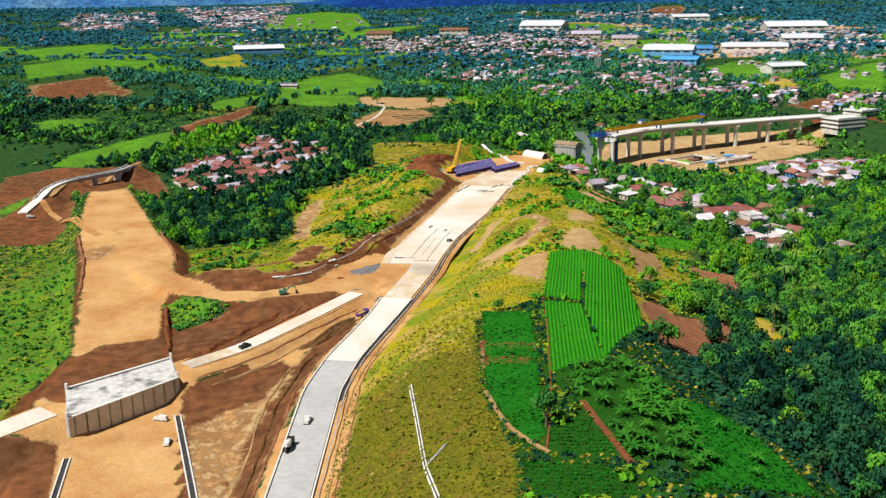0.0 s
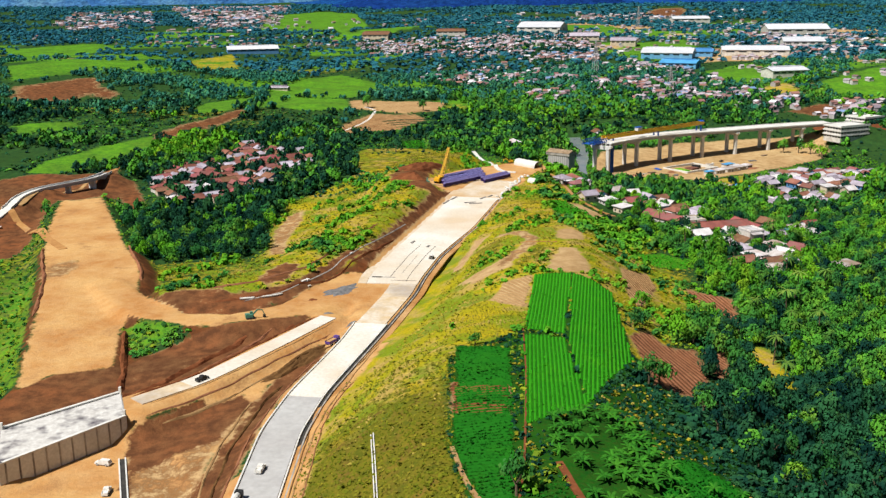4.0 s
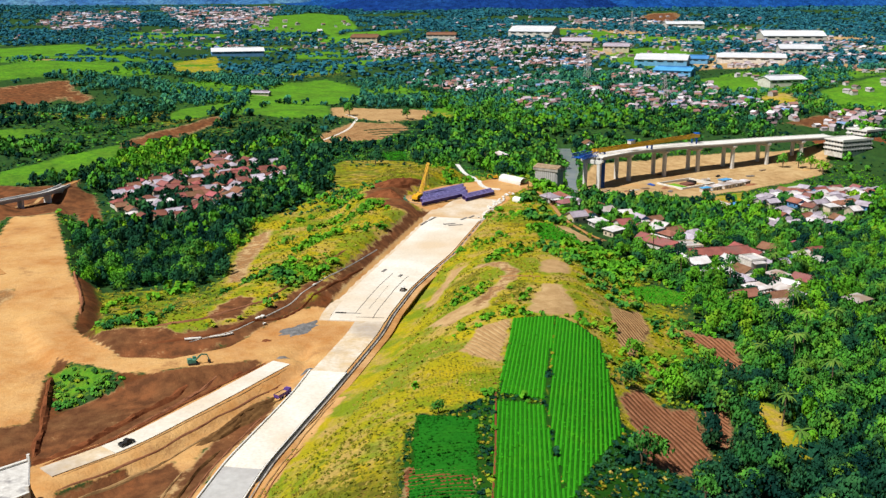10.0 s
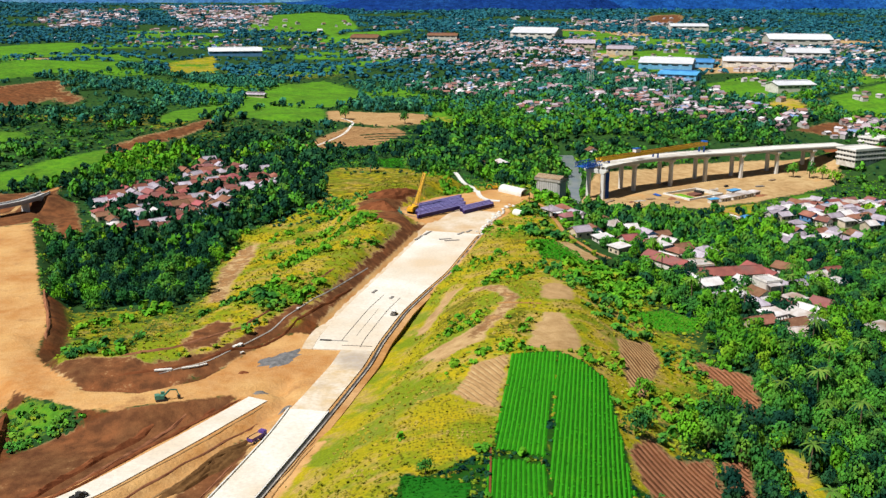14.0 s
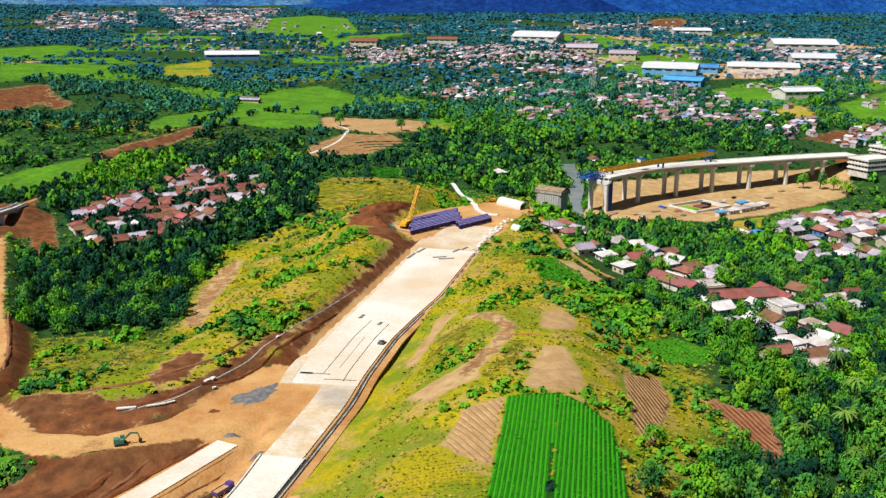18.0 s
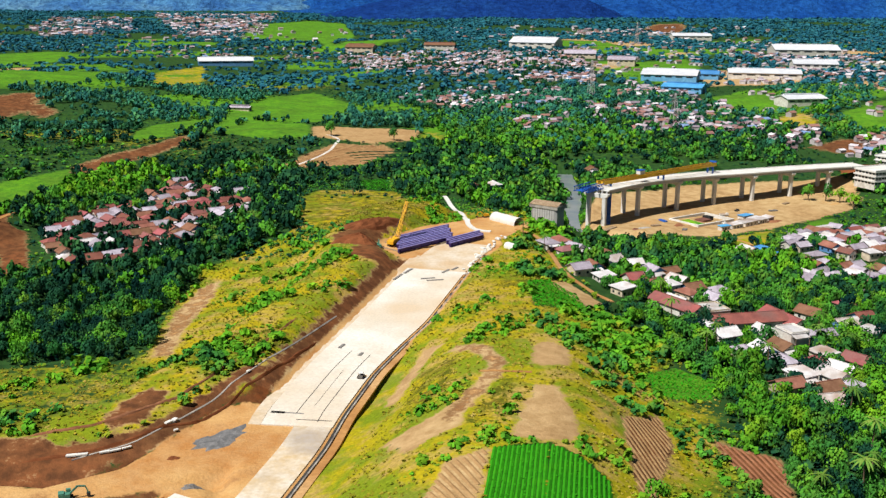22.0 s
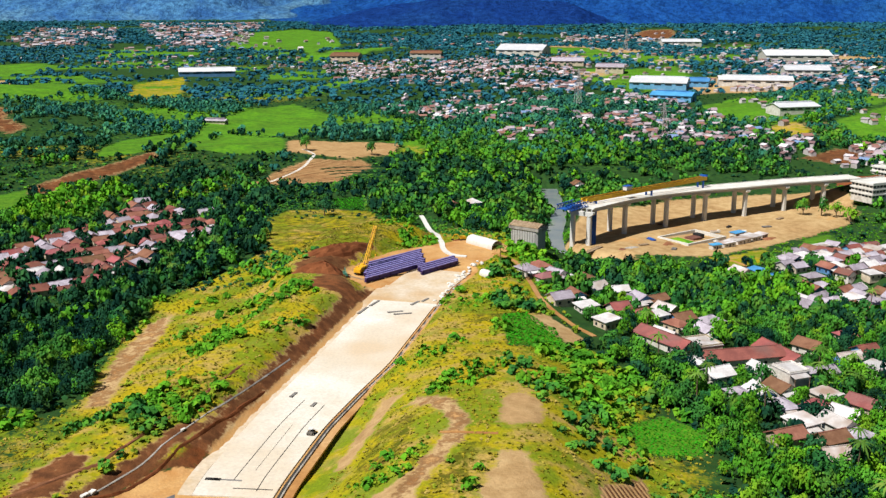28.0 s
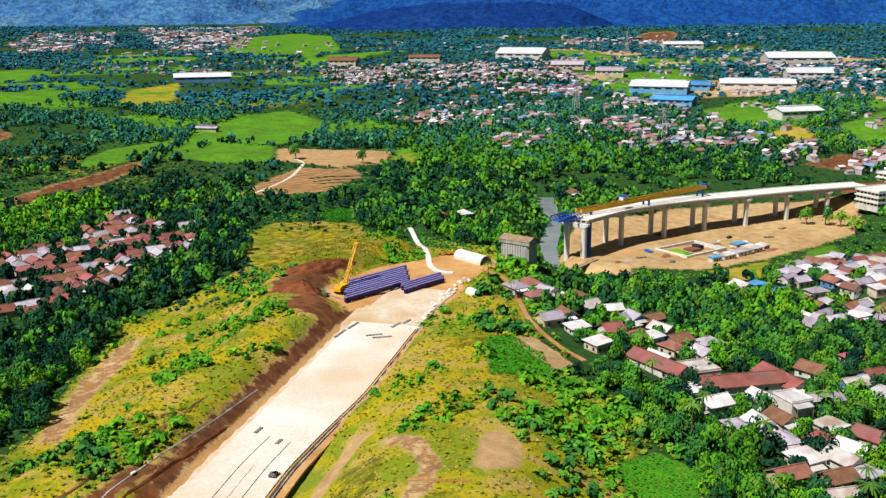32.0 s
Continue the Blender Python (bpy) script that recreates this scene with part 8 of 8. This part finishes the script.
for name, turn, gap, mat in (("tan_rows", 20, 1.7, tan_soil), ("tilled_small", 95, 1.7, red_earth), ("plot_c", 12, 1.7, brown_soil), ("plot_b", 25, 2.2, brown_soil), ("plot_h", 20, 1.8, brown_soil), ("terrace", 75, 4.0, tan_soil), ("far_brown", 80, 4.0, tan_soil), ("plot_a", 15, 1.7, tan_soil)):
    furrows(name, turn, gap, mat)
for name, turn, gap, mat in (("crop_bright", -8, 1.05, crop_leaf), ("crop_bright2", -9, 1.05, crop_leaf), ("crop_dark", -5, 1.0, crop_leaf), ("crop_rows", 92, 1.5, crop_dark), ("crop_wide", 30, 1.4, crop_dark)):
    furrows(name, turn, gap, mat, 0.32, "crop_ridges", "close leafy rows of a green crop")


# ---- scrub on the ridge, the berm and the slopes ----
def scrub_spots(x0, x1, y0, y1, n, test):
    x, y = rng.uniform(x0, x1, n), rng.uniform(y0, y1, n)
    k = test(x, y) & off_roads(x, y, -4.5) & (~plot_mask(x, y) | inside(PLOTS["west_slope"][1], x, y) | inside(PLOTS["west_low"][1], x, y) | inside(PLOTS["knoll"][1], x, y))
    x, y = x[k], y[k]
    soil, _ = cover_weights(x, y)
    k = (soil.max(-1) < 0.4) & (along(KNOLL_PATH, x, y)[0] > 2.6) & (along(VILLAGE_PATH, x, y)[0] > 2.8)
    return x[k], y[k]


def on_ridge(x, y):
    d, s, (z, w) = along(CREST, x, y)
    return d < w * np.where(s > 0, 1.0 + 0.45 * smooth(340, 385, y) * smooth(520, 470, y), 1.15)


def on_berm(x, y):
    d, s, (z, w) = along(BERM, x, y)
    return (d < w * 1.35) | inside(PLOTS["west_slope"][1], x, y) | inside(PLOTS["west_low"][1], x, y)


for test, box, n in ((on_ridge, (-40, 140, 140, 700), 36000), (on_berm, (-165, 50, 350, 760), 36000)):
    x, y = scrub_spots(*box, n, test)
    z = ground(x, y)
    d, s, _ = along(CREST, x, y)
    green = (wave(x, y, 13.0, 8.0) + (-0.7 * smooth(300, 250, y) * (x < 14) if test is on_ridge else 0.0) + 0.6 * (np.where(s > 0, 1.0, -0.9) * smooth(8, 30, d) if test is on_ridge else 0.0)) + (0.5 * smooth(400, 470, y) * (s > 0) if test is on_ridge else -0.9 * inside(PLOTS["knoll"][1], x, y)) > rng.uniform(0.0, 0.75, len(x))
    w = rng.uniform(0.25, 0.75, len(x)) * np.where(green, 1.6 + 0.9 * smooth(400, 470, y) * (s > 0) if test is on_ridge else 1.9, 1.0)
    big = green & (rng.uniform(0, 1, len(x)) < np.where(y < 330, 0.12, 0.22))
    w = np.where(big, w * 1.9, w)
    old = ~green & (y + rng.uniform(-60, 60, len(x)) < 245) & (x < 22) & (x > -40)
    scatter("dry_scrub", tuft, x[old], y[old], z[old] - 0.08, w[old], w[old] * rng.uniform(0.7, 1.3, old.sum()), olive_leaf, "tufts of olive-brown grass on the near slope", "scrub")
    m = ~green & ~old
    scatter("dry_scrub", tuft, x[m], y[m], z[m] - 0.08, w[m], w[m] * rng.uniform(0.7, 1.3, m.sum()), dry_leaf, "tufts of dry yellow grass and scrub", "scrub")
    # near bushes past the crest get dark leaves for cloud shade too
    dim = (test is on_ridge) & (s > 0) & (y < 310)
    for m, mat in ((green & ~big & ~dim, grass_leaf), (green & ~big & dim, leaf_b)):
        scatter("green_scrub", tuft, x[m], y[m], z[m] - 0.1, w[m], w[m] * rng.uniform(0.8, 1.3, m.sum()), mat, "small green bushes in dry grass", "bushes")
    m = green & big
    for far_side, mat in (((s > 0) & (y > 310) & (wave(x, y, 19.0, 2.0) > 0.0), leaf_a), ((s > 0) & (y <= 310), leaf_b), ((s <= 0) | (y > 310) & (wave(x, y, 19.0, 2.0) <= 0.0), leaf_c)) if test is on_ridge else ((wave(x, y, 31.0, 2.0) > 0.3, leaf_a), (wave(x, y, 31.0, 2.0) <= 0.3, leaf_c)):
        k = m & far_side
        scatter("green_scrub", shrub, x[k], y[k], z[k] - 0.1, w[k], w[k] * rng.uniform(0.9, 1.5, k.sum()), mat, "low green bushes in dry grass", "bushes")
# weeds along cut faces and the valley floor
x, y = scrub_spots(-300, -60, 180, 620, 13000, lambda x, y: (wood_density(x, y) < 0.3) & ~on_berm(x, y))
w = rng.uniform(0.4, 1.4, len(x))
m = rng.uniform(0, 1, len(x)) < 0.5
scatter("green_scrub", tuft, x[m], y[m], ground(x[m], y[m]) - 0.1, w[m], w[m] * 1.1, grass_leaf, "yellow-green weeds on the valley floor", "bushes")
# close old grass on the near slope
ox, oy = rng.uniform(-34, 24, 15000), rng.uniform(140, 325, 15000)
k = (rng.uniform(0, 1, len(ox)) < smooth(310, 185, oy) * smooth(22, 10, ox)) & off_roads(ox, oy, -3.4) & ~plot_mask(ox, oy)
ox, oy = ox[k], oy[k]
ow = rng.uniform(0.2, 0.6, len(ox))
scatter("dry_scrub", tuft, ox, oy, ground(ox, oy) - 0.06, ow, ow * rng.uniform(0.7, 1.2, len(ox)), olive_leaf, "close olive-brown grass on the near slope", "scrub")
x, y, w = x[~m], y[~m], w[~m]
scatter("green_scrub", shrub, x, y, ground(x, y) - 0.1, w, w * 1.2, leaf_a, "rough green scrub on the valley floor", "bushes")
x, y = scrub_spots(60, 340, 560, 880, 9000, lambda x, y: (wood_density(x, y) < 0.3))
k = house_gap(x, y, HOUSES)
x, y = x[k], y[k]
w = rng.uniform(0.4, 1.1, len(x))
scatter("green_scrub", shrub, x, y, ground(x, y) - 0.1, w, w * 1.1, leaf_c, "rough green scrub beside the works", "bushes")


# bushes on the grassy corner between the earth roads
bx2, by2 = rng.uniform(-112, -78, 500), rng.uniform(318, 356, 500)
k = inside([(-103, 354), (-79, 348), (-85, 342), (-96, 333)], bx2, by2)
bx2, by2 = bx2[k], by2[k]
w = rng.uniform(0.5, 1.5, len(bx2))
scatter("green_scrub", shrub, bx2, by2, ground(bx2, by2) - 0.1, w, w * 1.2, leaf_a, "green bushes between the earth roads", "bushes")


# leafy cover of the farmed slope and of the open ground beyond the yard
sx, sy = rng.uniform(0, 95, 5200), rng.uniform(140, 300, 5200)
k = inside(PLOTS["green_slope"][1], sx, sy)
for n, (_, outline) in PLOTS.items():
    if n != "green_slope":
        k &= ~inside(outline, sx, sy)
sx, sy = sx[k], sy[k]
w = rng.uniform(0.3, 0.9, len(sx))
scatter("green_scrub", shrub, sx, sy, ground(sx, sy) - 0.1, w, w * 1.2, leaf_b, "dark weeds between the small fields", "bushes")
sx, sy = scrub_spots(-120, 110, 690, 880, 5200, lambda x, y: (wood_density(x, y) < 0.6) & ~inside(PLOTS["knoll"][1], x, y))
w = rng.uniform(0.5, 1.5, len(sx))
scatter("green_scrub", shrub, sx, sy, ground(sx, sy) - 0.1, w, w * 1.2, leaf_a, "rough scrub behind the knoll", "bushes")
sx, sy = scrub_spots(-420, 0, 600, 960, 9000, lambda x, y: (wood_density(x, y) < 0.5) & frustum(x, y) & ~inside(PLOTS["knoll"][1], x, y))
k = house_gap(sx, sy, HOUSES)
sx, sy = sx[k], sy[k]
w = rng.uniform(0.7, 2.2, len(sx))
m = rng.uniform(0, 1, len(sx)) < 0.6
scatter("green_scrub", tuft, sx[m], sy[m], ground(sx[m], sy[m]) - 0.2, w[m], w[m] * 1.1, leaf_b, "dark bushes over the western valley", "bushes")
scatter("green_scrub", tuft, sx[~m], sy[~m], ground(sx[~m], sy[~m]) - 0.2, w[~m], w[~m] * 1.1, leaf_a, "green bushes over the western valley", "bushes")
sx, sy = scrub_spots(-500, 640, 740, 1500, 9000, lambda x, y: frustum(x, y))
k = house_gap(sx, sy, HOUSES + TOWN)
sx, sy = sx[k], sy[k]
w = rng.uniform(0.8, 2.4, len(sx))
scatter("green_scrub", tuft, sx, sy, ground(sx, sy) - 0.2, w, w * 1.1, leaf_b, "bushes scattered over distant fields", "bushes")


# ---- mountains round the valley ----
def forest_slope(name, light, dark, bare):
    """A far forested mountainside: spurs, gullies and clearings in broad patches, in haze-tinted colours."""
    m, t, b = shader(name, 0.95)
    c = mix(t, noise_fac(t, 0.011, 5, 0.38, 0.62, 0.7), dark, light)
    c = mix(t, times(t, noise_fac(t, 0.0042, 4, 0.52, 0.66), 0.7), c, bare)
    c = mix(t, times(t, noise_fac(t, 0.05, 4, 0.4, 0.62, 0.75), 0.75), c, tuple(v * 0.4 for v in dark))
    t.links.new(c, b.inputs["Base Color"])
    relief(t, b, noise_fac(t, 0.02, 5, 0.3, 0.7, 0.7), 0.9, 14.0)
    return m


# slope colours include aerial haze: deep blue, palest to the west
mountain_mat = forest_slope("hazed_dark_forest", (0.009, 0.05, 0.24), (0.005, 0.034, 0.19), (0.012, 0.065, 0.24))
mountain_far_mat = forest_slope("hazed_blue_forest", (0.014, 0.095, 0.36), (0.007, 0.060, 0.28), (0.02, 0.12, 0.34))
mountain_west_mat = forest_slope("hazed_pale_forest", (0.08, 0.24, 0.46), (0.035, 0.13, 0.36), (0.15, 0.32, 0.42))


def mountain(name, x0, x1, y0, y1, height, material, label, nx=70, ny=14):
    X, Y = np.meshgrid(np.linspace(x0, x1, nx), np.linspace(y0, y1, ny))
    v = (Y - y0) / (y1 - y0)
    side = smooth(x0, x0 + 0.1 * (x1 - x0), X) * smooth(x1, x1 - 0.1 * (x1 - x0), X)
    Z = 24 + height(X, Y) * smooth(0.0, 0.8, v) * side - 8 * (v < 0.01) - 20 * (1 - side)
    i = np.arange(nx * ny).reshape(ny, nx)
    f = np.stack([i[:-1, :-1], i[:-1, 1:], i[1:, 1:], i[1:, :-1]], -1).reshape(-1, 4)
    return tagged(new(name, big_mesh(name, np.stack([X, Y, Z], -1).reshape(-1, 3), f, material, True)), label, "mountain", kind="structure")


mountain("backdrop_ridge", -560, 820, 3520, 4050, lambda x, y: np.interp(x, (-560, -344, -180, 44, 330, 560, 660, 820), (0, 40, 74, 104, 108, 102, 58, 0)) + 7 * wave(x, y, 110.0, 1.0) + 4 * wave(x, y, 34.0, 8.0), mountain_mat, "dark forested ridge tinted haze-blue beyond the town", 130, 26)
mountain("backdrop_east", -900, 3600, 3750, 4750, lambda x, y: np.interp(x, (-900, -420, -180, 120, 700, 1640, 3600), (70, 84, 105, 200, 310, 450, 550)) + 36 * wave(x, y, 170.0, 2.0) + 20 * wave(x, y, 60.0, 4.0), mountain_far_mat, "forested mountain tinted haze-blue above the valley", 150, 36)
mountain("backdrop_west", -3600, -100, 3950, 4760, lambda x, y: np.interp(x, (-3600, -2000, -1300, -940, -700, -380, -100), (360, 260, 205, 180, 126, 90, 70)) + 40 * wave(x, y, 150.0, 3.0) + 20 * wave(x, y, 55.0, 6.0), mountain_west_mat, "mountain spurs tinted pale haze-blue beyond the city", 150, 32)
# added hills: their pale blue fills the gap where sky would show
mountain("backdrop_north", -1500, 1500, 4700, 4840, lambda x, y: 140 + 14 * wave(x, y, 200.0, 5.0), mountain_west_mat, "added haze-blue hills covering the sky gap")
